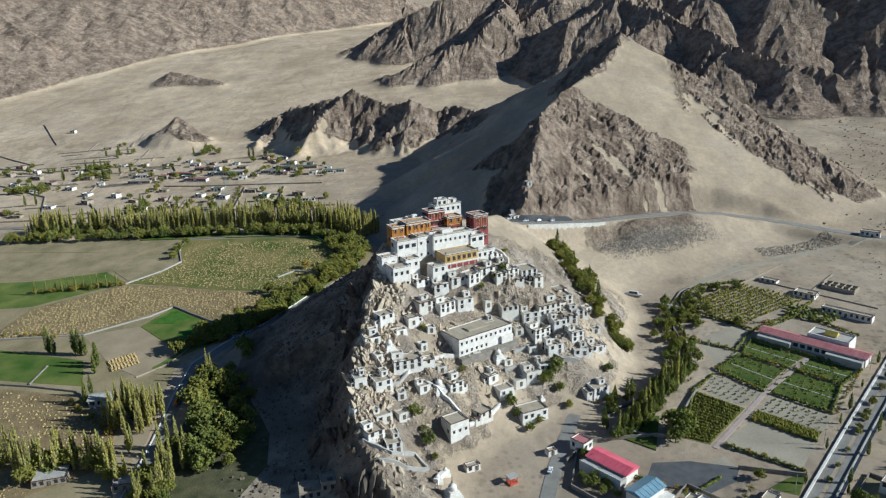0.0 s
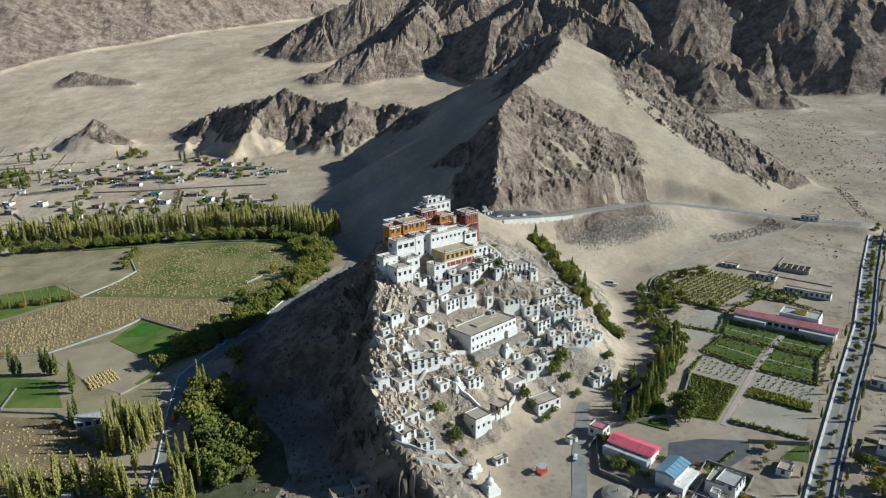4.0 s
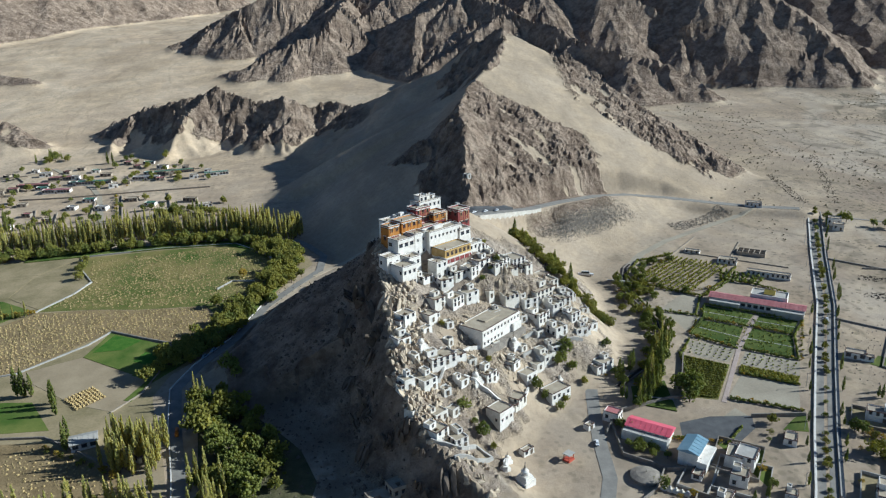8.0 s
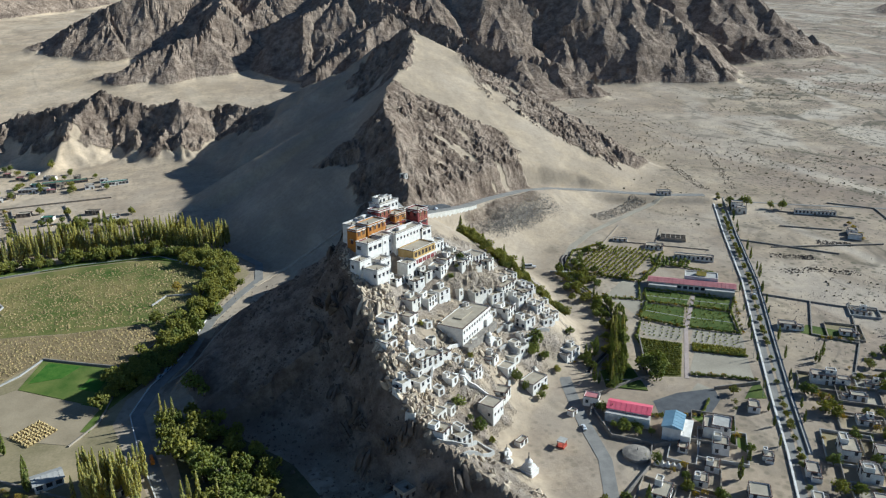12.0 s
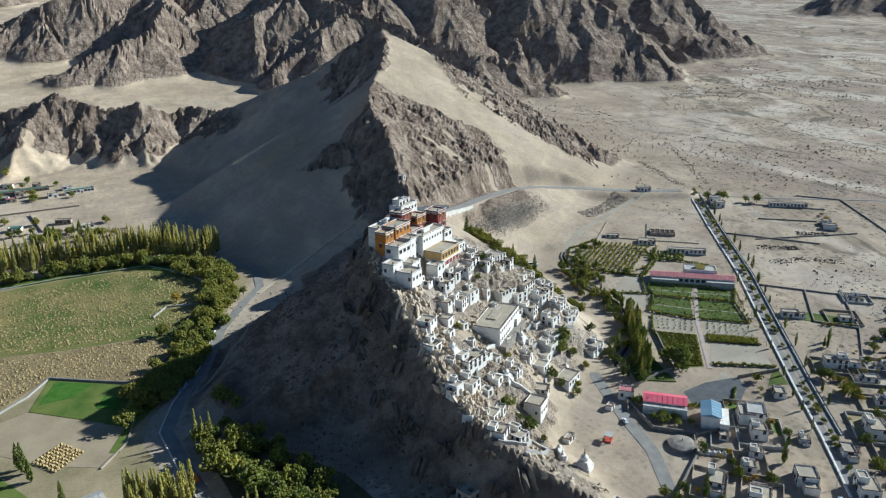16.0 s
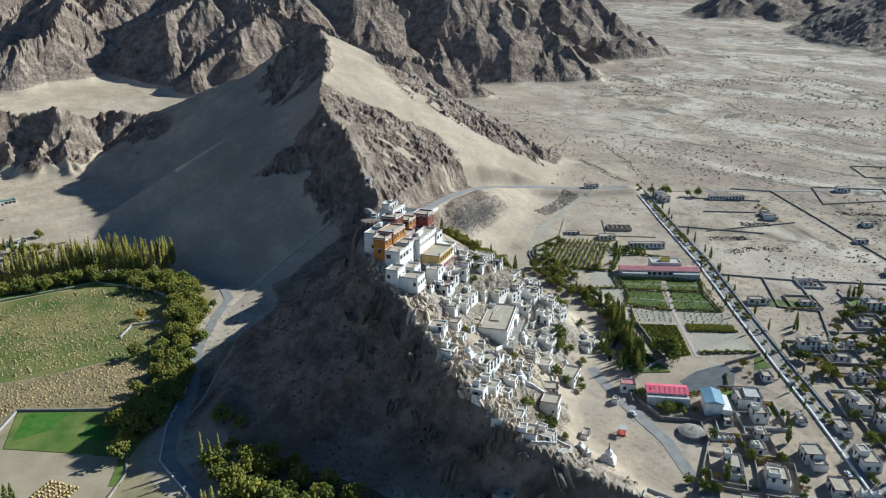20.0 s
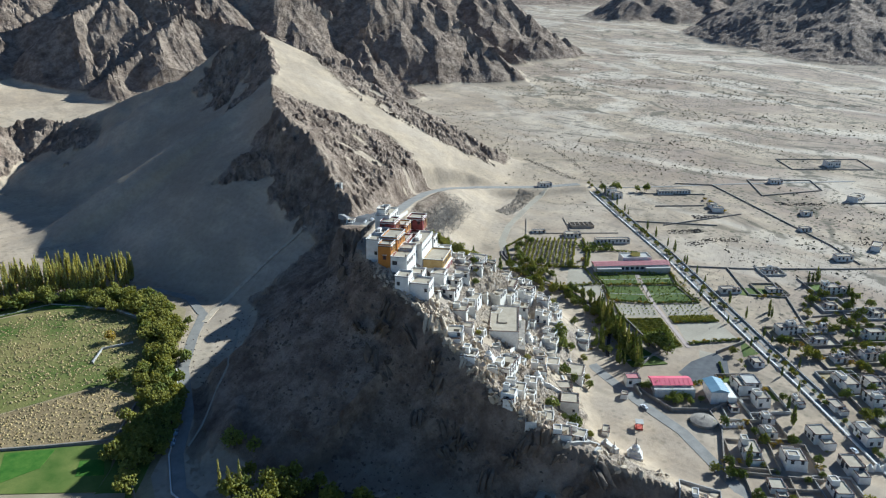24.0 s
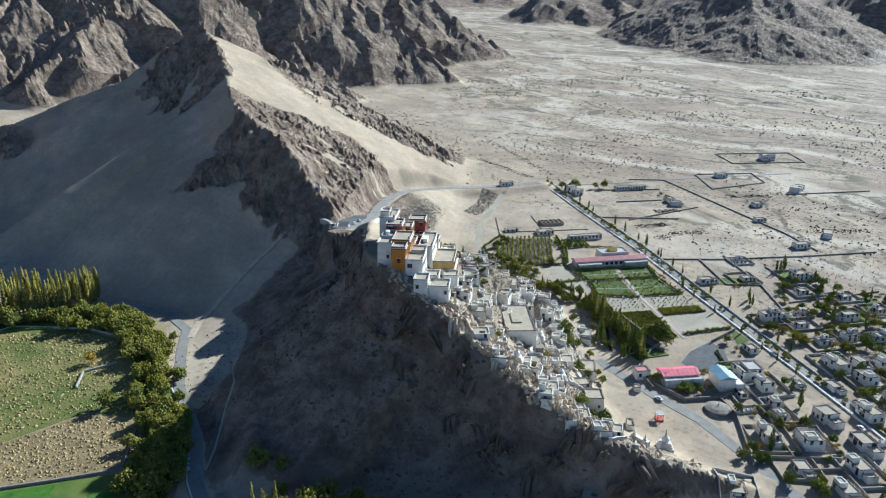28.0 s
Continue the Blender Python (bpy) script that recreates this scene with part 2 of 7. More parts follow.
def relief(x, y):
    """Height of the land, how rocky it is, and the hill's sunlit side, painted paler."""
    x, y = np.asarray(x, float), np.asarray(y, float)
    base = plain(x, y)
    hill = crest(x, y, HILL + RIDGE[1:], 22, 0.012, True)
    dl, sl, (zl,) = near_line(x, y, LOBE)
    hill = smax(hill, zl - np.where(sl > 0, 0.85 * dl, 0.04 * dl + 0.6 * np.maximum(0, dl - 20)), 3)
    # the long sunny face of the mountain: an even slope between the ridge and its eastern spur
    dr, sr, _ = near_line(x, y, [p[:2] for p in RIDGE])
    face = 75 - 0.249 * (x - 160) + 0.495 * (y - 217)
    beyond = (x - 119) * 0.645 + (y - 375) * 0.764
    face = face - 0.62 * np.maximum(0, beyond + 4 * fbm(x / 40, y / 40, 3, 44)) - 1.3 * dr * (sr > 0) - 3 * np.maximum(0, y - 380)
    near = smax(hill, face, 4)
    ds, _, (zs,) = near_line(x, y, SHOULDER)
    near = smax(near, zs - 0.3 * ds - 2.0 * np.maximum(0, ds - 18), 2)
    # rocky ribs that stand out of the shaded side
    m_rib = 0 * x
    for rib_line in RIBS:
        dd, _, (zz,) = near_line(x + 3 * fbm(x / 14, y / 14, 3, 45), y + 3 * fbm(x / 14, y / 14, 3, 47), rib_line)
        near = smax(near, zz - 1.0 * dd, 1.5)
        m_rib = np.maximum(m_rib, sstep(17, 9, dd + 5 * fbm(x / 9, y / 9, 2, 49)))
    wx, wy = x + 7 * fbm(x / 45, y / 45, 4, 61), y + 7 * fbm(x / 45, y / 45, 4, 67)
    sharp = lambda line: [(a, b, c, d * 1.4, e * 1.4) for a, b, c, d, e in line]  # noqa: E731
    west = np.maximum(crest(wx, wy, SPUR_W[:4]), crest(wx, wy, sharp(SPUR_W[3:])))
    west = np.maximum(west, crest(wx, wy, sharp(KNOLL)))
    west = raise_spurs(wx, wy, west, WEST_SPURS)
    near = smax(near, west, 2)
    near = near + np.minimum(raise_spurs(wx, wy, near, RIDGE_SPURS) - near, 9) * sstep(50, 85, near)
    far = np.full(np.shape(x), -1e3)
    wx, wy = x + 18 * fbm(x / 150, y / 150, 3, 63), y + 18 * fbm(x / 150, y / 150, 3, 69)
    for line in FAR_LINES:
        far = np.maximum(far, crest(wx, wy, sharp(line)))
    far = raise_spurs(wx, wy, far, FAR_SPURS)
    # how rocky the ground is
    above = np.maximum(near, far) - base
    up = sstep(0, 14, above)
    dw, _, _ = near_line(x, y, [p[:2] for p in SPUR_W[3:]])
    dh, sh, _ = near_line(x, y, [p[:2] for p in HILL + RIDGE[1:]])
    de, se, _ = near_line(x, y, [p[:2] for p in SPUR_E[1:]])
    grit = fbm(x / 46, y / 46, 4, 11) * 0.5 + 0.5
    m_west = sstep(0.44, 0.6, 0.72 * sstep(85, 0, dw) + 0.3 * fbm(x / 26, y / 26, 4, 93) + 0.24) * sstep(0.5, 6, above) * sstep(5, -45, x) * sstep(95, 60, dw)
    crag_zone = np.maximum(sstep(82, 104, y) * sstep(232, 205, y), 0.9 * sstep(272, 300, y))
    m_crag = sstep(0.42, 0.6, sstep(46, 6, dh + 26 * (grit - 0.5) + 26 * (sh < 0) * sstep(225, 250, y)) * crag_zone + 0.35 * sstep(9, 2, dh) * sstep(82, 95, y) + 0.25 * (fbm(x / 13, y / 13, 3, 91))) * sstep(80, 90, y)
    m_face = sstep(86, 104, y) * sstep(0, 26, 0.62 * (150 - x) + 222 - y + 30 * (grit - 0.5)) * (sh < 0) * sstep(176, 138, x + 30 * (grit - 0.5)) * sstep(0.2, 0.5, grit + 0.1)
    down = ridged((0.83 * x + 0.55 * y) / 17, (-0.55 * x + 0.83 * y) / 46, 4, 57)
    m_east = sstep(0.5, 0.66, 0.95 * sstep(62, 6, de) + 0.34 * down + 0.3 * (grit - 0.5) - 0.12 + 0.3 * sstep(-5, 25, beyond)) * sstep(146, 176, x) * sstep(2, 9, above)
    streak = ridged((x * 0.45 - y * 0.89) / 55, (x * 0.89 + y * 0.45) / 14, 4, 57)
    dbank, sbank, _ = near_line(x, y, [p[:2] for p in ROAD_SADDLE[3:7]])
    m_bank = 0.56 * (sbank < 0) * sstep(5, 8, dbank) * sstep(27, 20, dbank + 4 * fbm(x / 12, y / 12, 2, 83)) * sstep(52, 72, x) * sstep(152, 138, x)
    m_top = sstep(34, 10, np.hypot(x - 112, y - 380)) * 0.8
    shards = ridged(x / 11 + 0.5 * y / 11, y / 30 - 0.3 * x / 30, 4, 77)
    # the hill's sunlit side, whose stone is painted paler
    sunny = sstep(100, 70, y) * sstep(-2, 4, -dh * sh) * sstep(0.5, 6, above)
    # dark cliff rock, spread over the shaded west side to deepen its shade
    m_hill_shade = sstep(105, 90, y) * np.clip(np.where(sh > 0, 0.45 + 0.55 * sstep(0, 10, dh) - 0.3 * sstep(30, 70, dh) + 0.6 * (grit - 0.5), 0), 0, 1) * sstep(0, 3, above)
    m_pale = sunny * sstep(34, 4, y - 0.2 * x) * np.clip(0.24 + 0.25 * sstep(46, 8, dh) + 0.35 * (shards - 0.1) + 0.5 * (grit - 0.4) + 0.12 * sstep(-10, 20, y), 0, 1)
    m_far = sstep(1, 7, far - base) * sstep(-6, 6, far - near)
    m_knoll = sstep(0.6, 0.75, 0.7 * sstep(60, 5, near_line(x, y, [p[:2] for p in KNOLL])[0]) + 0.35 * fbm(x / 22, y / 22, 3, 95)) * sstep(0.5, 6, above)
    m_face = np.clip(sstep(0.3, 0.6, m_face * (0.5 + 0.42 * streak + 0.3 * down + 0.25 * (grit - 0.5))), 0, 1) * np.where((sbank < 0) & (dbank < 70), sstep(3, -3, dbank), 1.0)
    droad, sroad, _ = near_line(x, y, ROAD_WEST)
    # ground in the hill's shadow down to the road, darkened with more rock
    m_hill_shade = np.maximum(m_hill_shade, (0.32 + 0.5 * (grit - 0.5)) * sstep(0, 6, -droad * -sroad) * sstep(40, 0, y) * sstep(-300, -200, y) * (sh > 0) * sstep(-160, -120, y))
    rock = np.clip(np.maximum.reduce([m_west, m_crag, m_face, m_east, m_top, m_hill_shade, m_pale, m_far, m_knoll, m_bank, m_rib]), 0, 1)
    # the hill runs down to the bank of the western road
    bank = np.minimum(base + 0.68 * np.maximum(0, droad - 5.5), base + 12) - 2.0 * np.maximum(0, droad - 26)
    near = np.where((sroad > 0) & (y > -40) & (y < 60), smax(near, bank - 30 * (1 - sstep(-40, -15, y) * sstep(58, 24, y)), 1.5), near)
    rough = ridged(x / 60, y / 60, 6, 3)
    fine = ridged(x / 15, y / 15, 4, 9)
    high = sstep(84, 100, y)
    hard = np.where(m_bank >= rock - 0.01, 0.25 * rock, rock)
    steep = np.where(high > 0.5, 1.0, 0.36)
    near = near + hard * steep * up * (0.9 * (rough - 0.1) + 0.9 * fine + 0.7 * ridged(x / 6, y / 6, 2, 17)) + up * (1 - rock) * 0.5 * fbm(x / 30, y / 30, 3, 5)
    near = near + 0.9 * high * up * np.maximum(m_crag, m_east)
    near = carve(x, y, near, hard * up * (0.25 + 0.75 * high), (46, 21, 10), 0.075, 5)
    far = carve(x, y, far, sstep(0, 30, far - base), (130, 64, 30, 15), 0.05, 25)
    far = far + m_far * (1.5 * (rough - 0.2) + 0.9 * fine)
    near = near + 1.3 * m_pale * (shards - 0.2)
    z = smax(base, near, 4.0)
    z = smax(z, far, 5.0)
    z = z + (1 - up) * sstep(600, 1500, np.hypot(x, y)) * 3.0 * fbm(x / 160, y / 160, 4, 31)
    west_floor = sstep(0, 9, droad) * (sroad < 0) * sstep(190, 165, y) * sstep(-260, -215, y)
    z = z * (1 - west_floor) + base * west_floor
    for line, flat, wide in ((ROAD_SADDLE, 6.0, 17.0), ([(a, b, 0.0) for a, b in ROAD_WEST], 5.0, 14.0)):
        d, sd, (zr,) = near_line(x, y, line)
        wide = np.where((line is ROAD_SADDLE) & (sd < 0) & (x < 88), 9.5, wide)
        if line is not ROAD_SADDLE:
            zr = base
        w = np.clip((wide - d) / (wide - flat), 0, 1)
        w = w * w * (3 - 2 * w)
        z = z * (1 - w) + zr * w
        if line is ROAD_SADDLE:
            z = z - 4.5 * (sd < 0) * sstep(6.0, 8.5, d) * sstep(34, 12, d) * sstep(14, 24, x) * sstep(100, 84, x)
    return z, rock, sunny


LAND_GRID = {}


def H(x, y):
    """Height of the finished land, between its grid lines."""
    xs, ys, z = LAND_GRID["xs"], LAND_GRID["ys"], LAND_GRID["z"]
    i = min(max(int(np.searchsorted(xs, x)) - 1, 0), len(xs) - 2)
    j = min(max(int(np.searchsorted(ys, y)) - 1, 0), len(ys) - 2)
    u, v = (x - xs[i]) / (xs[i + 1] - xs[i]), (y - ys[j]) / (ys[j + 1] - ys[j])
    return float((z[j, i] * (1 - u) + z[j, i + 1] * u) * (1 - v) + (z[j + 1, i] * (1 - u) + z[j + 1, i + 1] * u) * v)


# ---------------------------------------------------------------- small helpers
def mesh_of(name, bm, mats, smooth=False):
    me = bpy.data.meshes.new(name)
    bm.to_mesh(me)
    bm.free()
    for m in mats if isinstance(mats, (list, tuple)) else [mats]:
        me.materials.append(m)
    if smooth:
        me.polygons.foreach_set("use_smooth", [True] * len(me.polygons))
    return me


def part(name, data, material=None, parent=None, label="", m=None):
    """Links a bmesh or a mesh as one object under its thing."""
    if isinstance(data, bmesh.types.BMesh):
        data = mesh_of(name, data, material)
    ob = new(name, data)
    if parent is not None:
        ob.parent = parent
    if m is not None:
        ob.matrix_basis = m
    return tagged(ob, label)


def thing(name, m, label, category, group="", kind=""):
    ob = new(name)
    ob.matrix_basis = m
    return tagged(ob, label, category, group, kind)


def box(bm, x0, x1, y0, y1, z0, z1, mat=0, taper=0.0):
    """A box in bm; taper: how far each side of its top leans in."""
    c = [(x0, y0, z0), (x1, y0, z0), (x1, y1, z0), (x0, y1, z0),
         (x0 + taper, y0 + taper, z1), (x1 - taper, y0 + taper, z1), (x1 - taper, y1 - taper, z1), (x0 + taper, y1 - taper, z1)]
    v = [bm.verts.new(p) for p in c]
    for q in ((3, 2, 1, 0), (4, 5, 6, 7), (0, 1, 5, 4), (1, 2, 6, 5), (2, 3, 7, 6), (3, 0, 4, 7)):
        bm.faces.new([v[i] for i in q]).material_index = mat
    return bm


# ---------------------------------------------------------------- materials
def material(name, rough=0.9):
    m = bpy.data.materials.new(name)
    m.use_nodes = True
    b = m.node_tree.nodes["Principled BSDF"]
    b.inputs["Roughness"].default_value = rough
    b.inputs["Specular IOR Level"].default_value = 0.2
    return m, m.node_tree.nodes, m.node_tree.links, b


def noise_ramp(nodes, links, scale, stops, coord=None, detail=6.0, rough=0.6):
    """A noise through a colour ramp; stops: (position, colour)."""
    n = nodes.new("ShaderNodeTexNoise")
    n.inputs["Scale"].default_value, n.inputs["Detail"].default_value, n.inputs["Roughness"].default_value = scale, detail, rough
    if coord is None:
        coord = nodes.new("ShaderNodeNewGeometry").outputs["Position"]
    links.new(coord, n.inputs["Vector"])
    r = nodes.new("ShaderNodeValToRGB")
    for i, (p, c) in enumerate(stops):
        e = r.color_ramp.elements[i] if i < 2 else r.color_ramp.elements.new(p)
        e.position, e.color = p, (*c, 1)
    links.new(n.outputs["Fac"], r.inputs["Fac"])
    return r.outputs["Color"], n.outputs["Fac"]


def mixc(nodes, links, fac, a, b, mode="MIX"):
    m = nodes.new("ShaderNodeMix")
    m.data_type, m.blend_type = "RGBA", mode
    for sock, v in ((m.inputs["Factor"], fac), (m.inputs[6], a), (m.inputs[7], b)):
        if isinstance(v, (int, float)):
            sock.default_value = v
        elif isinstance(v, tuple):
            sock.default_value = (*v, 1)
        else:
            links.new(v, sock)
    return m.outputs[2]


def bumped(nodes, links, bsdf, height, strength, distance):
    b = nodes.new("ShaderNodeBump")
    b.inputs["Strength"].default_value, b.inputs["Distance"].default_value = strength, distance
    links.new(height, b.inputs["Height"])
    links.new(b.outputs["Normal"], bsdf.inputs["Normal"])


def simple(name, lo, hi, scale=0.6, fine=6.0, rough=0.9, bump=0.0, dist=0.05, spec=0.2):
    """A surface of two tones with large stains and a fine grain."""
    m, n, l, b = material(name, rough)
    b.inputs["Specular IOR Level"].default_value = spec
    big, f1 = noise_ramp(n, l, scale, [(0.3, lo), (0.7, hi)])
    small, f2 = noise_ramp(n, l, fine, [(0.3, (0.72, 0.72, 0.72)), (0.7, (1.0, 1.0, 1.0))])
    l.new(mixc(n, l, 0.7, big, small, "MULTIPLY"), b.inputs["Base Color"])
    if bump:
        bumped(n, l, b, f2, bump, dist)
    return m


def land_material():
    m, n, l, b = material("dry_land", 0.95)
    b.inputs["Specular IOR Level"].default_value = 0.1
    at = n.new("ShaderNodeAttribute")
    at.attribute_name = "rock"
    pos = n.new("ShaderNodeNewGeometry").outputs["Position"]
    sand, f1 = noise_ramp(n, l, 0.012, [(0.3, (0.35, 0.278, 0.192)), (0.5, (0.44, 0.353, 0.25)), (0.72, (0.52, 0.425, 0.312))], pos, 8, 0.62)
    speck, f2 = noise_ramp(n, l, 0.35, [(0.35, (0.74, 0.72, 0.70)), (0.55, (1, 1, 1))], pos, 8, 0.7)
    sand = mixc(n, l, 0.6, sand, speck, "MULTIPLY")
    stone, f3 = noise_ramp(n, l, 0.06, [(0.3, (0.135, 0.1, 0.074)), (0.45, (0.225, 0.171, 0.127)), (0.55, (0.33, 0.258, 0.193)), (0.72, (0.45, 0.365, 0.278))], pos, 10, 0.72)
    f4c, f4 = noise_ramp(n, l, 0.17, [(0.35, (0.5, 0.48, 0.46)), (0.5, (0.9, 0.88, 0.86)), (0.65, (1.12, 1.08, 1.04))], pos, 10, 0.75)
    stone = mixc(n, l, 0.8, stone, f4c, "MULTIPLY")
    # paler stone on the hill's sunlit side: light put into the colour
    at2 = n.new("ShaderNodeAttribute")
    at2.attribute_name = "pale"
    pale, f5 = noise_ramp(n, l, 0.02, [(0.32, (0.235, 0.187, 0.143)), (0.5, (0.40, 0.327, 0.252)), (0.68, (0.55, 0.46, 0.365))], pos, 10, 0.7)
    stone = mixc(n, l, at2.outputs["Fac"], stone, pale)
    # level ground carries stony patches, braided pale beds, thin dark runnels and low shrubs
    flat = n.new("ShaderNodeSeparateXYZ")
    l.new(n.new("ShaderNodeNewGeometry").outputs["Normal"], flat.inputs[0])
    level = n.new("ShaderNodeMapRange")
    level.inputs[1].default_value, level.inputs[2].default_value = 0.965, 0.99
    l.new(flat.outputs["Z"], level.inputs[0])

    def times(a, b):
        t = n.new("ShaderNodeMath")
        t.operation = "MULTIPLY"
        for sock, v in ((t.inputs[0], a), (t.inputs[1], b)):
            if isinstance(v, (int, float)):
                sock.default_value = v
            else:
                l.new(v, sock)
        return t.outputs[0]

    def mask(scale, stops, detail=4.0, rough=0.6, stretch=(1, 1, 0), turn=0.0, warp=0.0):
        """Grey noise mask over the ground; stops: (position, value)."""
        m2 = n.new("ShaderNodeMapping")
        m2.inputs["Rotation"].default_value, m2.inputs["Scale"].default_value = (0, 0, radians(turn)), stretch
        l.new(pos, m2.inputs["Vector"])
        t = n.new("ShaderNodeTexNoise")
        t.inputs["Scale"].default_value, t.inputs["Detail"].default_value, t.inputs["Roughness"].default_value = scale, detail, rough
        t.inputs["Distortion"].default_value = warp
        l.new(m2.outputs[0], t.inputs["Vector"])
        r = n.new("ShaderNodeValToRGB")
        for i, (p, v) in enumerate(stops):
            e = r.color_ramp.elements[i] if i < 2 else r.color_ramp.elements.new(p)
            e.position, e.color = p, (v, v, v, 1)
        l.new(t.outputs["Fac"], r.inputs["Fac"])
        return r.outputs["Color"]

    east = n.new("ShaderNodeVectorMath")
    east.operation = "DOT_PRODUCT"
    east.inputs[1].default_value = (0.83, -0.55, 0)
    l.new(pos, east.inputs[0])
    wild = n.new("ShaderNodeMapRange")
    wild.inputs[1].default_value, wild.inputs[2].default_value, wild.inputs[3].default_value = 150, 330, 0.3
    l.new(east.outputs["Value"], wild.inputs[0])
    open_land = times(level.outputs[0], wild.outputs[0])
    stony = mask(0.006, [(0.46, 0.0), (0.54, 1.0)], 4, 0.6, (1, 0.7, 0), 30)
    sand = mixc(n, l, times(times(stony, open_land), 0.7), sand, (0.30, 0.226, 0.17))
    grit = mask(0.021, [(0.5, 0.0), (0.57, 1.0)], 4, 0.6)
    sand = mixc(n, l, times(times(grit, open_land), 0.6), sand, (0.255, 0.198, 0.14))
    beds = mask(0.005, [(0.45, 0.0), (0.48, 1.0), (0.51, 1.0), (0.545, 0.0)], 3, 0.5, (1, 0.45, 0), 32, 0.6)
    sand = mixc(n, l, times(times(beds, open_land), 0.8), sand, (0.54, 0.46, 0.355))
    runnel = mask(0.009, [(0.472, 0.0), (0.488, 1.0), (0.502, 1.0), (0.518, 0.0)], 3, 0.5, (1, 0.5, 0), 24, 0.8)
    broken = mask(0.04, [(0.42, 0.0), (0.5, 1.0)], 3)
    sand = mixc(n, l, times(times(times(runnel, broken), open_land), 0.85), sand, (0.125, 0.108, 0.075))
    runnel = mask(0.02, [(0.47, 0.0), (0.488, 1.0), (0.502, 1.0), (0.52, 0.0)], 3, 0.5, (1, 0.6, 0), 40, 0.5)
    sand = mixc(n, l, times(times(times(runnel, broken), open_land), 0.6), sand, (0.17, 0.142, 0.105))
    thick = mask(0.015, [(0.42, 0.0), (0.6, 1.0)], 3, 0.6)
    for scale, size in ((0.11, 0.15), (0.2, 0.17)):
        cell = n.new("ShaderNodeTexVoronoi")
        cell.voronoi_dimensions = "2D"
        cell.inputs["Scale"].default_value = scale
        l.new(pos, cell.inputs["Vector"])
        dot = n.new("ShaderNodeMapRange")
        dot.inputs[1].default_value, dot.inputs[2].default_value, dot.inputs[3].default_value, dot.inputs[4].default_value = size * 0.8, size * 1.6, 1.0, 0.0
        l.new(cell.outputs["Distance"], dot.inputs[0])
        some = n.new("ShaderNodeSeparateColor")
        l.new(cell.outputs["Color"], some.inputs[0])
        pick = n.new("ShaderNodeMath")
        pick.operation = "LESS_THAN"
        l.new(some.outputs[0], pick.inputs[0])
        l.new(times(thick, 0.7), pick.inputs[1])
        sand = mixc(n, l, times(times(times(dot.outputs[0], pick.outputs[0]), open_land), 0.85), sand, (0.10, 0.095, 0.058))
    gr, f6 = noise_ramp(n, l, 0.045, [(0.45, (0.84, 0.84, 0.85)), (0.62, (1.06, 1.04, 1.0))], pos, 8, 0.68)
    sand = mixc(n, l, 0.85, sand, gr, "MULTIPLY")
    # sand multiplied paler over the upper valley floor to the north-west
    along_nw = n.new("ShaderNodeVectorMath")
    along_nw.operation = "DOT_PRODUCT"
    along_nw.inputs[1].default_value = (-0.9, 0.43, 0)
    l.new(pos, along_nw.inputs[0])
    nw_pale = n.new("ShaderNodeMapRange")
    nw_pale.inputs[1].default_value, nw_pale.inputs[2].default_value = 150, 420
    l.new(along_nw.outputs["Value"], nw_pale.inputs[0])
    sand = mixc(n, l, nw_pale.outputs[0], sand, mixc(n, l, 1.0, sand, (1.3, 1.27, 1.22), "MULTIPLY"))
    edge = n.new("ShaderNodeMath")
    edge.operation = "MULTIPLY_ADD"
    l.new(f4, edge.inputs[0])
    edge.inputs[1].default_value = 0.9
    edge.inputs[2].default_value = -0.45
    add = n.new("ShaderNodeMath")
    add.operation, add.use_clamp = "ADD", True
    l.new(at.outputs["Fac"], add.inputs[0])
    l.new(edge.outputs[0], add.inputs[1])
    sharp = n.new("ShaderNodeMapRange")
    sharp.inputs[1].default_value, sharp.inputs[2].default_value = 0.3, 0.65
    l.new(add.outputs[0], sharp.inputs[0])
    l.new(mixc(n, l, sharp.outputs[0], sand, stone), b.inputs["Base Color"])
    chips = n.new("ShaderNodeTexVoronoi")
    chips.feature = "F1"
    chips.inputs["Scale"].default_value = 0.24
    l.new(pos, chips.inputs["Vector"])
    both = n.new("ShaderNodeMath")
    both.operation = "MULTIPLY_ADD"
    both.inputs[1].default_value = -0.22
    l.new(chips.outputs["Distance"], both.inputs[0])
    l.new(f4, both.inputs[2])
    hmix = n.new("ShaderNodeMath")
    hmix.operation = "MULTIPLY"
    l.new(both.outputs[0], hmix.inputs[0])
    scaled = n.new("ShaderNodeMapRange")
    scaled.inputs[3].default_value, scaled.inputs[4].default_value = 0.12, 1.0
    l.new(sharp.outputs[0], scaled.inputs[0])
    l.new(scaled.outputs[0], hmix.inputs[1])
    bumped(n, l, b, hmix.outputs[0], 1.0, 3.0)
    return m


LAND = land_material()


# ---------------------------------------------------------------- the land, one sheet
def axis(inner0, inner1, step, steps):
    """Grid lines: even inside, wider outside; steps: (limit, step) outwards on both sides."""
    lines = list(np.arange(inner0, inner1 + 1e-6, step))
    for lo, hi, s0, grow in steps:
        p, s = lines[-1], s0
        while p < hi:
            p += s
            s *= grow
            lines.append(p)
        p, s, out = lines[0], s0, []
        while p > lo:
            p -= s
            s *= grow
            out.append(p)
        lines = out[::-1] + lines
    return np.array(lines)


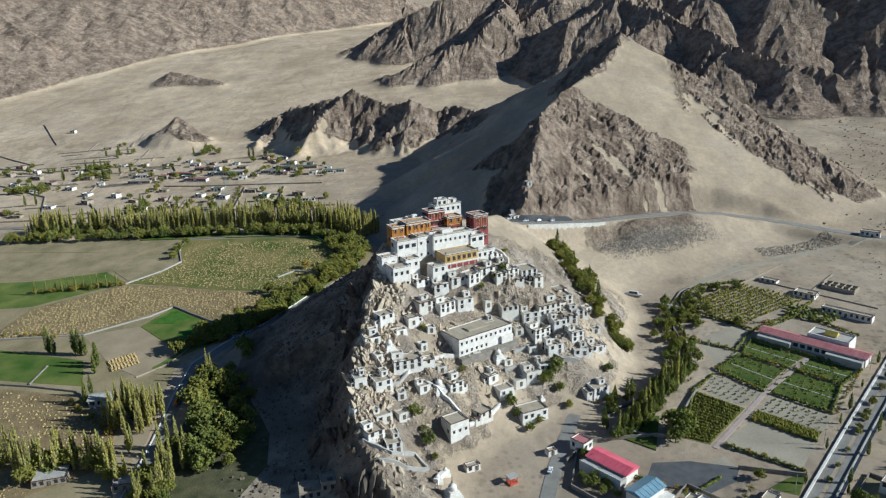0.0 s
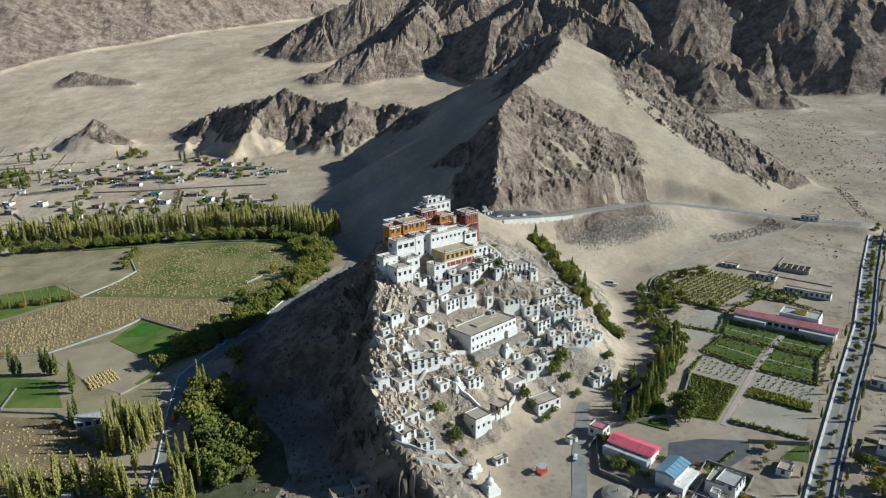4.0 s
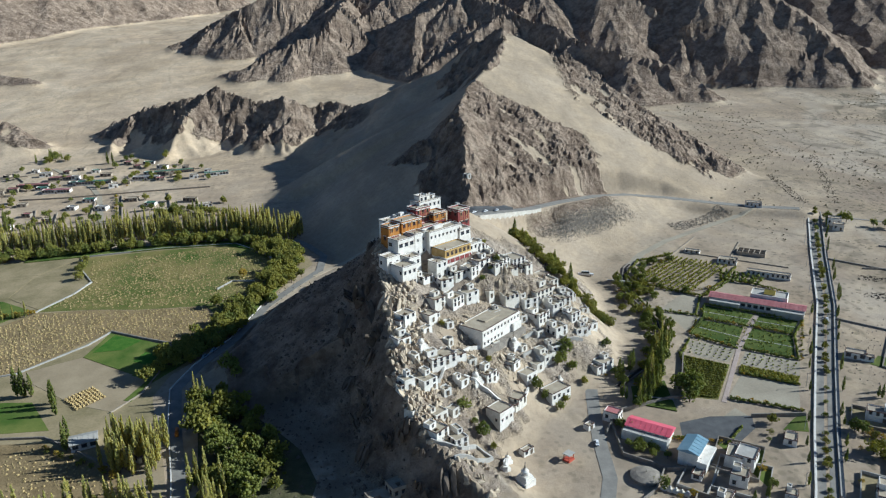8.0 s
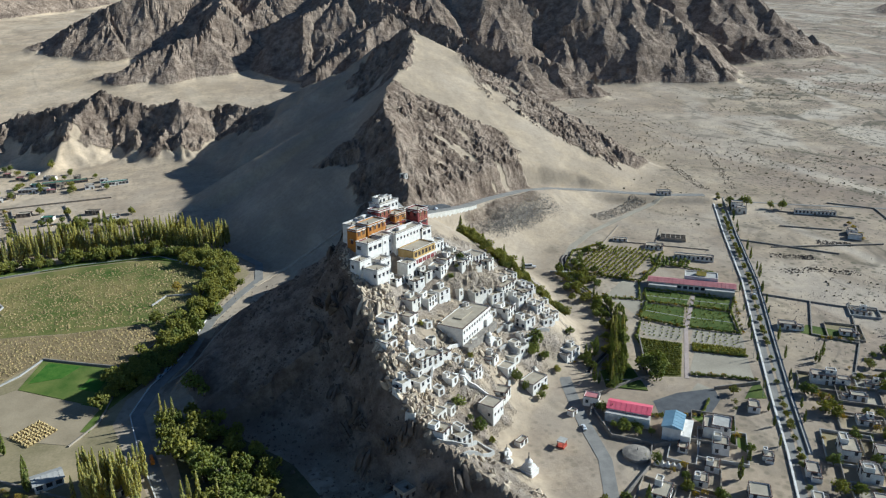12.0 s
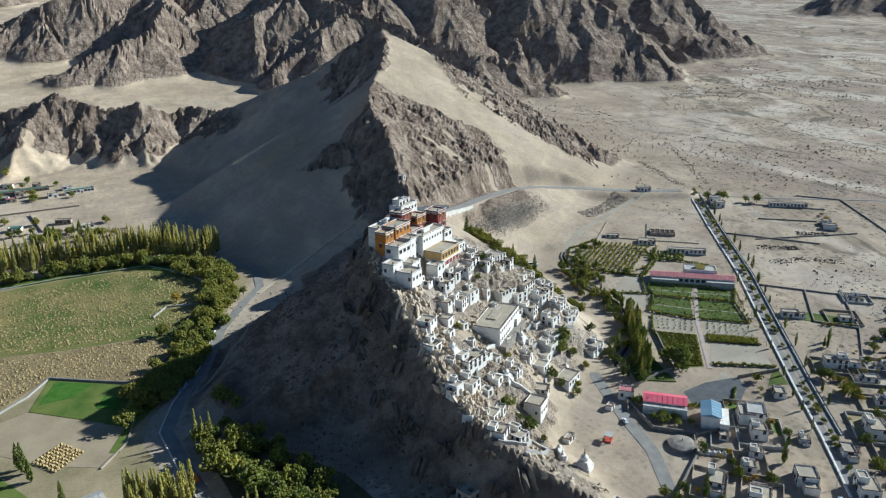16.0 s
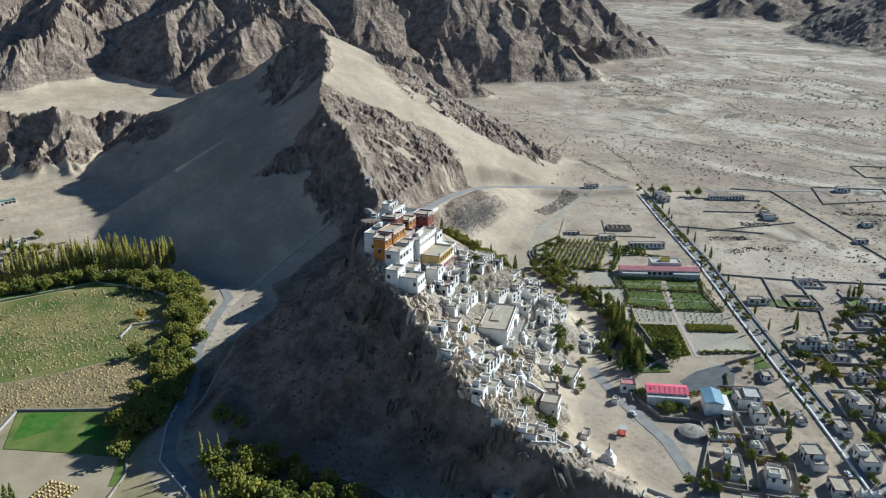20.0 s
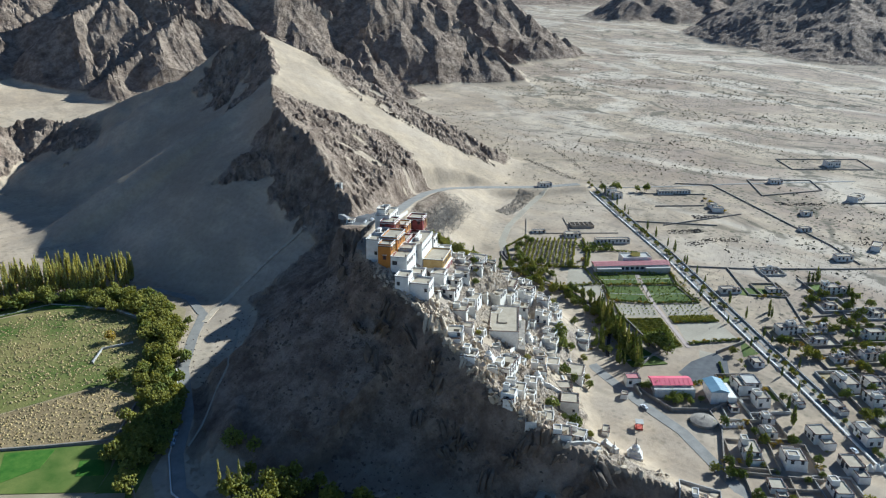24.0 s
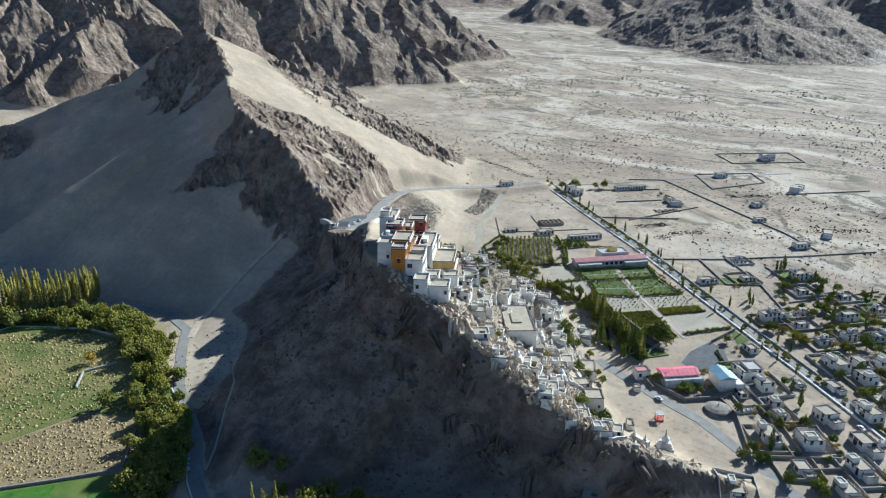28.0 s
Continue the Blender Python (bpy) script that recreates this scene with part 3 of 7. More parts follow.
def build_land():
    xs = axis(-330, 345, 2.0, [(-800, 760, 5.0, 1.0), (-1400, 1500, 10.0, 1.0), (-4300, 4300, 7.0, 1.06)])
    ys = axis(-205, 560, 2.0, [(-260, 1350, 6.0, 1.0), (-300, 2100, 9.0, 1.0), (-900, 4600, 8.0, 1.06)])
    gx, gy = np.meshgrid(xs, ys)
    z, rock, pale = relief(gx, gy)
    LAND_GRID.update(xs=xs, ys=ys, z=z)
    nx, ny = len(xs), len(ys)
    co = np.stack([gx, gy, z], -1).reshape(-1, 3)
    i = np.arange(nx * ny).reshape(ny, nx)
    quads = np.stack([i[:-1, :-1], i[:-1, 1:], i[1:, 1:], i[1:, :-1]], -1).reshape(-1, 4)
    me = bpy.data.meshes.new("ground")
    me.vertices.add(len(co))
    me.vertices.foreach_set("co", co.ravel())
    me.loops.add(quads.size)
    me.loops.foreach_set("vertex_index", quads.ravel())
    me.polygons.add(len(quads))
    me.polygons.foreach_set("loop_start", np.arange(0, quads.size, 4))
    me.polygons.foreach_set("loop_total", np.full(len(quads), 4))
    me.polygons.foreach_set("use_smooth", rock.ravel()[quads].mean(1) < 0.3)
    me.update()
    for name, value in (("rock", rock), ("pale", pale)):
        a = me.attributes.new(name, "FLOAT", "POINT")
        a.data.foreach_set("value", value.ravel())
    me.materials.append(LAND)
    ob = new("ground", me)
    return tagged(ob, "dry sandy valley floor rising into bare rocky brown mountains", "ground", kind="structure")


build_land()


# ---------------------------------------------------------------- more materials
WHITE = simple("limewash", (0.66, 0.61, 0.53), (0.87, 0.83, 0.76), 0.4, 2.5, 0.9)
WORN = simple("weathered_limewash", (0.50, 0.46, 0.39), (0.76, 0.72, 0.65), 0.5, 2.0, 0.92, 0.3, 0.1)
CREAM = simple("cream_limewash", (0.60, 0.55, 0.46), (0.78, 0.74, 0.66), 0.35, 2.2, 0.92)
BAND = simple("twig_band", (0.07, 0.04, 0.03), (0.14, 0.08, 0.06), 1.0, 8.0)
MUD = simple("mud_roof", (0.34, 0.285, 0.205), (0.48, 0.41, 0.305), 0.3, 3.0, 0.95)
ADOBE = simple("bare_adobe", (0.30, 0.25, 0.19), (0.42, 0.36, 0.28), 0.4, 4.0, 0.95, 0.4, 0.1)
RED = simple("red_ochre", (0.20, 0.045, 0.042), (0.33, 0.10, 0.09), 0.3, 3.0)
ORANGE = simple("orange_ochre", (0.42, 0.17, 0.03), (0.56, 0.25, 0.06), 0.3, 3.0)
YELLOW = simple("yellow_ochre", (0.48, 0.31, 0.10), (0.62, 0.44, 0.19), 0.3, 3.0)
DARK = simple("dark_frame", (0.035, 0.03, 0.03), (0.07, 0.055, 0.05), 2.0, 9.0, 0.6)
GLASS = simple("window_glass", (0.03, 0.035, 0.045), (0.06, 0.07, 0.085), 0.5, 1.0, 0.15, spec=0.5)
STONE = simple("rubble_stone", (0.20, 0.175, 0.145), (0.34, 0.30, 0.25), 0.5, 3.0, 0.95, 0.6, 0.2)
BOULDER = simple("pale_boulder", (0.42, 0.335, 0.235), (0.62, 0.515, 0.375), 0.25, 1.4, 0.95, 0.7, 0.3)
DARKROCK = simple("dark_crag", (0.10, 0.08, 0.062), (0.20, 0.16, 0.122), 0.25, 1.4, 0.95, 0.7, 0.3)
ASPHALT = simple("asphalt", (0.085, 0.085, 0.088), (0.14, 0.14, 0.14), 0.2, 5.0, 0.9)
PALEROAD = simple("dusty_road", (0.215, 0.20, 0.178), (0.31, 0.29, 0.255), 0.2, 4.0, 0.9)
CONCRETE = simple("concrete", (0.36, 0.34, 0.305), (0.50, 0.475, 0.43), 0.4, 4.0, 0.85)
PINK = simple("pink_sheet_roof", (0.62, 0.10, 0.15), (0.74, 0.17, 0.22), 0.2, 2.0, 0.55)
DULLRED = simple("faded_red_roof", (0.40, 0.15, 0.15), (0.52, 0.24, 0.23), 0.2, 2.0, 0.6)
TEAL = simple("blue_green_roof", (0.16, 0.27, 0.34), (0.26, 0.38, 0.46), 0.2, 2.0, 0.35, spec=0.5)
GREENROOF = simple("green_sheet", (0.05, 0.16, 0.10), (0.09, 0.24, 0.16), 0.2, 2.0, 0.5)
GOLD = simple("gilded_roof", (0.65, 0.45, 0.08), (0.80, 0.60, 0.15), 0.5, 3.0, 0.35)
BARK = simple("bark", (0.12, 0.09, 0.06), (0.22, 0.18, 0.13), 1.0, 9.0, 0.95)
STRAW = simple("straw", (0.40, 0.29, 0.12), (0.54, 0.41, 0.19), 0.8, 5.0, 0.95)
SAND = simple("packed_sand", (0.33, 0.285, 0.212), (0.44, 0.385, 0.29), 0.06, 1.2, 0.95)
GREY_SOIL = simple("ploughed_soil", (0.31, 0.245, 0.152), (0.42, 0.335, 0.215), 0.08, 1.5, 0.95)
CROP = simple("dry_crop", (0.07, 0.115, 0.014), (0.30, 0.235, 0.088), 0.035, 0.8, 0.95, 0.7, 0.5)
STUBBLE = simple("brown_stubble", (0.20, 0.145, 0.07), (0.33, 0.245, 0.125), 0.10, 0.8, 0.95, 0.7, 0.5)
# dark tone that paints the shade below the cliff into the soil
SHADE_SOIL = simple("shade_dark_soil", (0.06, 0.065, 0.03), (0.15, 0.135, 0.07), 0.15, 1.2, 0.95, 0.6, 0.4)
GRASS = simple("green_grass", (0.055, 0.115, 0.012), (0.21, 0.225, 0.055), 0.05, 2.0, 0.95, 0.5, 0.2)
LAWN = simple("lawn", (0.05, 0.085, 0.012), (0.125, 0.145, 0.03), 0.10, 1.5, 0.95, 0.5, 0.2)
PALE_FIELD = simple("fallow_field", (0.22, 0.185, 0.092), (0.41, 0.325, 0.19), 0.05, 0.8, 0.95)
REDPAINT = simple("red_paint", (0.45, 0.08, 0.05), (0.55, 0.13, 0.08), 0.5, 4.0, 0.5)
TRUCK = simple("orange_paint", (0.75, 0.25, 0.03), (0.80, 0.32, 0.05), 0.5, 4.0, 0.4)
CARWHITE = simple("white_car_paint", (0.75, 0.75, 0.75), (0.82, 0.82, 0.82), 0.5, 4.0, 0.3, spec=0.5)


def leaf_material(name, lo, hi):
    m, n, l, b = material(name, 0.75)
    info = n.new("ShaderNodeObjectInfo")
    isl = n.new("ShaderNodeNewGeometry")
    r = n.new("ShaderNodeValToRGB")
    r.color_ramp.elements[0].color, r.color_ramp.elements[1].color = (*lo, 1), (*hi, 1)
    add = n.new("ShaderNodeMath")
    add.operation, add.use_clamp = "MULTIPLY_ADD", True
    l.new(isl.outputs["Random Per Island"], add.inputs[0])
    add.inputs[1].default_value = 0.6
    half = n.new("ShaderNodeMath")
    half.operation = "MULTIPLY"
    half.inputs[1].default_value = 0.4
    l.new(info.outputs["Random"], half.inputs[0])
    l.new(half.outputs[0], add.inputs[2])
    l.new(add.outputs[0], r.inputs["Fac"])
    l.new(r.outputs["Color"], b.inputs["Base Color"])
    # light that shines through the leaves
    tr = n.new("ShaderNodeBsdfTranslucent")
    l.new(mixc(n, l, 1.0, r.outputs["Color"], (1.9, 1.8, 1.0), "MULTIPLY"), tr.inputs["Color"])
    mx = n.new("ShaderNodeMixShader")
    mx.inputs[0].default_value = 0.5
    l.new(b.outputs[0], mx.inputs[1])
    l.new(tr.outputs[0], mx.inputs[2])
    l.new(mx.outputs[0], n["Material Output"].inputs["Surface"])
    return m


LEAF_POPLAR = leaf_material("poplar_leaves", (0.25, 0.26, 0.08), (0.52, 0.48, 0.18))
LEAF_WILLOW = leaf_material("willow_leaves", (0.135, 0.152, 0.03), (0.37, 0.35, 0.09))
LEAF_DARK = leaf_material("dark_leaves", (0.095, 0.13, 0.03), (0.31, 0.32, 0.09))
LEAF_YELLOW = leaf_material("yellowing_leaves", (0.26, 0.20, 0.035), (0.46, 0.37, 0.07))


# ---------------------------------------------------------------- ground patches, roads, walls
def P(x, y):
    return float(plain(np.array([float(x)]), np.array([float(y)]))[0])


def patch(name, pts, mat, label, lift=0.14, category="field", depth=0.5, on=None):
    """A flat plot that lies on the valley floor, with its own thin edge."""
    bm = bmesh.new()
    on = on or P
    top = [bm.verts.new((x, y, on(x, y) + lift)) for x, y in pts]
    low = [bm.verts.new((x, y, P(x, y) - depth)) for x, y in pts]
    f = bm.faces.new(top)
    if f.normal.z < 0 or sum((b[0] - a[0]) * (b[1] + a[1]) for a, b in zip(pts, pts[1:] + pts[:1])) > 0:
        f.normal_flip()
    for i in range(len(pts)):
        j = (i + 1) % len(pts)
        bm.faces.new((top[i], top[j], low[j], low[i]))
    bmesh.ops.triangulate(bm, faces=[f])
    return tagged(new(name, mesh_of(name, bm, mat)), label, category, kind="structure")


def dense(pts, step):
    """More points along a line."""
    out = []
    for a, b in zip(pts, pts[1:]):
        n = max(1, int(math.dist(a[:2], b[:2]) / step))
        out += [tuple(p + (q - p) * i / n for p, q in zip(a, b)) for i in range(n)]
    return out + [pts[-1]]


def sides(pts, left, right):
    """Points to the left and right of a line, by metres (left is positive)."""
    out = []
    for i, p in enumerate(pts):
        a, b = pts[max(0, i - 1)], pts[min(len(pts) - 1, i + 1)]
        d = math.dist(a[:2], b[:2]) or 1
        nx, ny = -(b[1] - a[1]) / d, (b[0] - a[0]) / d
        out.append(((p[0] + nx * left, p[1] + ny * left), (p[0] + nx * right, p[1] + ny * right)))
    return out


def strip(name, line, left, right, mat, label, lift=0.2, category="road", on=H, step=6.0, height=None, kind="structure", deep=1.2):
    """A road or wall along a line; height: its own height for a wall."""
    pts = dense(line, step)
    ed = sides(pts, left, right)
    bm = bmesh.new()
    rings = []
    for (l, r), p in zip(ed, pts):
        zl, zr = on(*l), on(*r)
        if height:
            z = max(zl, zr) + height
            rings.append([bm.verts.new(c) for c in ((*l, zl - deep), (*l, z), (*r, z), (*r, zr - deep))])
        else:
            zc = max(on((l[0] + r[0]) / 2, (l[1] + r[1]) / 2), (zl + zr) / 2) + lift
            rings.append([bm.verts.new(c) for c in ((*l, min(zl, zc) - 0.6), (*l, zc), (*r, zc), (*r, min(zr, zc) - 0.6))])
    for a, b in zip(rings, rings[1:]):
        for i in range(3):
            bm.faces.new((a[i], b[i], b[i + 1], a[i + 1]))
    for r in (rings[0], rings[-1]):
        bm.faces.new(r)
    bmesh.ops.recalc_face_normals(bm, faces=bm.faces)
    return tagged(new(name, mesh_of(name, bm, mat)), label, category, kind=kind)


def wall(line, height=1.6, thick=0.5, mat=None, label="low mud-brick boundary wall round a plot", name="boundary_wall", on=H):
    return strip(name, line, thick / 2, -thick / 2, mat or ADOBE, label, on=on, height=height, category="wall", step=10.0)


# west side: fields of the oasis
patch("oasis_ground", [(-430, 184), (-200, 186), (-130, 182), (-100, 160), (-88, 118), (-108, 84), (-124, 54), (-140, 14), (-166, -14), (-172, -34), (-166, -62), (-158, -100), (-150, -150), (-146, -200),
                       (-430, -200)], PALE_FIELD, "olive weedy ground between the oasis fields", 0.06)
patch("field", [(-263, 88), (-246, 110), (-239, 128), (-251, 152), (-258, 178), (-200, 178), (-145, 172), (-121, 142), (-114, 118), (-128, 80), (-146, 46), (-157, 68),
                (-200, 74), (-227, 82)], CROP, "drying green crop field dotted with cut heaps")
patch("field", [(-312, 48), (-263, 86), (-227, 81), (-200, 73), (-157, 67), (-147, 44), (-168, 20), (-209, 47), (-250, 8), (-312, 2)], STUBBLE, "brown stubble field with small straw heaps", 0.2)
patch("field", [(-209, 45), (-169, 17), (-176, 2), (-186, -9), (-218, 18)], GRASS, "bright green irrigated grass field", 0.26)
BRIGHT = simple("young_grass", (0.04, 0.125, 0.01), (0.11, 0.20, 0.025), 0.2, 1.5, 0.95, 0.5, 0.2)
patch("field", [(-206, 41), (-189, 30), (-198, 21), (-214, 22)], BRIGHT, "brighter strip of young grass in a field", 0.36)
patch("field", [(-184, 15), (-176, 9), (-180, -1), (-189, 6)], BRIGHT, "small bright patch of young grass", 0.36)
patch("field", [(-219, 18), (-187, -9), (-177, 0), (-178, -30), (-190, -43), (-212, -30), (-250, 7)], GREY_SOIL, "bare grey-brown ploughed field", 0.16)
patch("field", [(-187, -10), (-176, 1), (-172, -8), (-182, -36), (-186, -34), (-176, -14)], GRASS, "narrow strip of green grass beside a field", 0.3)
patch("field", [(-300, -8), (-232, -24), (-216, -52), (-247, -48), (-300, -40)], GRASS, "dark green grass field shaded by poplars", 0.18)
patch("field", [(-330, -42), (-247, -56), (-216, -62), (-175, -93), (-168, -122), (-215, -160), (-330, -160)], STUBBLE, "brown stubble field striped by long tree shadows", 0.18)
patch("field", [(-172, -92), (-160, -80), (-154, -110), (-160, -128), (-170, -118)], GREY_SOIL, "bare brown plot beside the road", 0.2)
patch("field", [(-420, 160), (-283, 154), (-290, 116), (-340, 100), (-420, 100)], PALE_FIELD, "pale fallow field with faded grass", 0.16)
patch("field", [(-282, 153), (-260, 178), (-300, 180), (-420, 178), (-420, 163)], PALE_FIELD, "pale olive fallow field below the trees", 0.2)
patch("field", [(-282, 150), (-254, 151), (-241, 128), (-249, 110), (-264, 92), (-288, 114)], PALE_FIELD, "pale yellow fallow field beside a pale wall", 0.24)
patch("field", [(-420, 96), (-340, 97), (-292, 112), (-266, 90), (-314, 52), (-420, 40)], GRASS, "green field with a line of shrubs", 0.12)
wall([(-264, 87), (-247, 110), (-240, 128), (-252, 152), (-259, 179)], 1.0, 0.8, CONCRETE, "pale field wall along a crop field", on=P)
wall([(-314, 3), (-250, 8), (-219, 32), (-209, 46)], 0.8, 0.8, CONCRETE, "pale field wall along a stubble field", on=P)
wall([(-209, 46), (-190, 33), (-168, 19), (-150, 40)], 1.2, 0.8, STONE, "dark stone field wall above the green field", on=P)
wall([(-260, 180), (-200, 181), (-146, 175), (-120, 144), (-111, 118)], 1.0, 0.7, CONCRETE, "pale footpath wall at the field edge", on=P)
wall([(-300, -46), (-247, -52), (-216, -58), (-178, -90)], 1.0, 0.7, STONE, "rough stone wall below the field", on=P)
wall([(-250, -30), (-248, -50)], 0.9, 0.7, STONE, "rough stone wall beside a field", on=P)
wall([(-190, -44), (-178, -30), (-172, -8)], 0.8, 0.6, ADOBE, "low mud wall beside a field path", on=P)
wall([(-152, 91), (-143, 102), (-128, 98)], 1.2, 0.7, CONCRETE, "short pale wall in the crop field", on=P)
strip("road", ROAD_WEST, 2.7, -2.7, PALEROAD, "narrow asphalt road at the foot of the hill", 0.2, step=5)
strip("road_parapet", ROAD_WEST[5:], -3.0, -3.5, WHITE, "low whitewashed stone parapet along the road", height=0.7, category="parapet", step=6)

strip("dirt_track", [(-4, 114), (-22, 116), (-39, 115), (-58, 112), (-74, 107), (-88, 95)], 1.8, -1.8, BOULDER, "pale rubble track down the slope behind the monastery", 0.25, step=3)
strip("footpath", [(-78, 74), (-96, 46), (-111, 21), (-126, 10), (-146, -6)], 0.5, -0.5, SAND, "thin pale footpath along the shaded hillside", 0.25, step=3)

# the saddle road behind the hill
strip("road", [p[:2] for p in ROAD_SADDLE[1:]], 4.0, -4.0, PALEROAD, "grey road that climbs round the mountain's foot", 0.15, step=4)
strip("parking", [(10, 74), (30, 86), (55, 98)], 11.0, 2.0, ASPHALT, "asphalt parking area behind the monastery", 0.25, step=5)
WALL_LINE = [p[1] for p in sides(dense([q[:2] for q in ROAD_SADDLE[1:5]], 3.0), 0, -6.4)][1:22]
strip("retaining_wall", WALL_LINE, 0.4, -0.4, CREAM, "pale curved retaining wall below the saddle road", height=0.5, category="wall", step=4, deep=5.0,
      on=lambda x, y: float(near_line(np.array([x]), np.array([y]), ROAD_SADDLE)[2][0][0]))

# east side: the highway
HIGHWAY = [(300, 113), (250, 40), (204, -30), (160, -89), (124, -138), (100, -172), (78, -201), (40, -250)]
strip("highway", HIGHWAY, 4.3, 0.8, PALEROAD, "pale grey highway carriageway striped by tree shadows", 0.15, on=P)
strip("highway", HIGHWAY, 8.6, 5.7, PALEROAD, "darker second lane beyond the planted median", 0.15, on=P)
strip("highway_wall", HIGHWAY, 0.9, 0.0, WHITE, "long whitewashed wall along the highway", height=0.9, category="wall", on=P)
strip("canal_wall", HIGHWAY[:6], 9.6, 9.1, CONCRETE, "concrete canal wall along the highway", height=1.0, category="wall", on=P)
strip("canal", HIGHWAY[:6], 10.9, 9.7, GLASS, "narrow water canal in a concrete bed", 0.1, category="canal", on=P)
strip("cross_road", [(292, 112), (345, 72), (420, 22), (520, -50)], 2.5, -2.5, PALEROAD, "straight dusty side road across the plain", 0.12, on=P)
strip("dirt_road", [(262, 126), (215, 108), (165, 86), (138, 68), (122, 50)], 3, -3, SAND, "dirt track along a dry stream bed", 0.12)
STREAM = [(124, 54), (118, 48), (106, 24), (102, 0), (104, -26), (96, -52), (78, -70), (56, -84)]
strip("stream_wall", STREAM, 1.6, 1.0, STONE, "stone bank of a small stream", height=0.9, category="wall")
strip("stream_wall", STREAM, -1.0, -1.6, STONE, "stone bank of a small stream", height=0.9, category="wall")
strip("stream", STREAM, 1.0, -1.0, DARK, "dark narrow stream between stone banks", 0.1, category="stream")

# monastery school gardens
def quad(a, b, c, d, n, i, m, j):
    """A cell of a four-cornered plot, in parts of its sides: from i/n to (i+1)/n one way, j/m the other."""
    def at(s, t):
        return tuple((1 - s) * ((1 - t) * a[k] + t * d[k]) + s * ((1 - t) * b[k] + t * c[k]) for k in (0, 1))
    g = 0.012
    return [at(i / n + g, j / m + g), at((i + 1) / n - g, j / m + g), at((i + 1) / n - g, (j + 1) / m - g), at(i / n + g, (j + 1) / m - g)]


for pts in ([(141, -15), (162, -32.5), (150, -43), (132, -29)], [(164, -34.5), (181, -46), (168, -59), (152, -45)], [(130, -31), (147.5, -45), (131, -64), (116, -44)], [(151, -47), (167, -61), (154, -82), (134, -66)]):
    patch("lawn", pts, LAWN, "smooth green garden lawn crossed by thin paths", 0.16, "lawn")
    a, b, c, d = pts
    strip("lawn_path", [((a[0] + d[0]) / 2, (a[1] + d[1]) / 2), ((b[0] + c[0]) / 2, (b[1] + c[1]) / 2)], 0.3, -0.3, CONCRETE, "thin white path across a lawn", 0.2, "path", P)
patch("plot", [(112, -50), (130, -66), (120, -77), (102, -63)], SAND, "sandy plot planted with young trees", 0.14, "plot")
patch("plot", [(134, -69), (154, -86), (146, -97), (124, -79.5)], SAND, "sandy plot planted with young trees", 0.14, "plot")
patch("plot", [(124, -81), (145, -98), (140, -104), (119, -87)], GRASS, "strip of dark green vegetable rows", 0.3, "plot")
patch("plot", [(100, -63), (119, -79), (97, -106), (86, -101)], CROP, "green planted field beside a path", 0.2, "plot")
patch("plot", [(119, -89), (140, -105), (129, -122), (103, -105)], SAND, "bare sandy lot with low hedges", 0.14, "plot")
patch("plot", [(107, -14), (131, -28), (113, -43), (101, -36)], SAND, "bare sandy lot below the school", 0.14, "plot")
patch("plot", [(116, 20), (147, -7), (129, -25), (105, -5)], SAND, "bare sandy lot beside an orchard", 0.14, "plot")
patch("plot", [(159, 61), (131, 56), (114, 36), (114, 27), (135, 8), (145, -3), (167, 12), (187, 30), (180, 47)], PALE_FIELD, "orchard ground with rows of young trees", 0.12, "plot")
patch("plot", [(62, -86), (71, -85.5), (80, -85), (77, -97), (74, -110), (65, -104), (57, -99), (60, -92)], LAWN, "small green lawn beside trees", 0.5, "lawn", 2.0, H)
patch("plot", [(121, -128), (130, -124), (122, -138), (112, -134)], LAWN, "small round-edged lawn near the highway", 0.16, "lawn")
strip("garden_path", [(162, -35), (131.5, -66.5), (98.5, -108.5)], 1.1, -1.1, simple("path_paving", (0.42, 0.33, 0.28), (0.52, 0.42, 0.36), 0.3, 3.0), "pale pinkish paved garden path", 0.28, "path", P)
# deep shade at the cliff's foot, laid down as a dark ground patch
patch("orchard_ground", [(-150, -28), (-128, -40), (-104, -76), (-92, -120), (-100, -150), (-138, -170), (-141, -110), (-147, -60)], SHADE_SOIL, "orchard ground at the cliff's foot, coloured dark for its shade", 0.35)
strip("village_road", [(42, -84), (36, -104), (31, -122), (26, -146), (14, -170), (0, -196)], 3.0, -3.0, PALEROAD, "grey village road beside the square", 0.12)
patch("yard", [(62, -118), (84, -110), (99, -109), (104, -122), (84, -134), (72, -130)], SAND, "sandy school yard", 0.1, "yard")
strip("lawn_path", [(60, -94), (77, -101)], 0.5, -0.5, CONCRETE, "thin pale path across a small lawn", 0.62, "path", H)
patch("yard", [(71, -118), (86, -117), (105, -121), (101, -130), (88, -138), (75, -134), (66, -131)], ASPHALT, "grey paved forecourt", 0.13, "yard")
for pts in ([(42, -105), (37, -134), (50, -146), (40, -158), (8, -176)], [(46, -104), (76, -100), (80, -101)], [(101, -64), (80, -102)], [(104, -122), (128, -127)],
            [(50, -147), (64, -150), (72, -144)], [(36, -118), (44, -108)]):
    wall(pts, 1.8, 0.6, STONE, "grey stone wall round a yard")

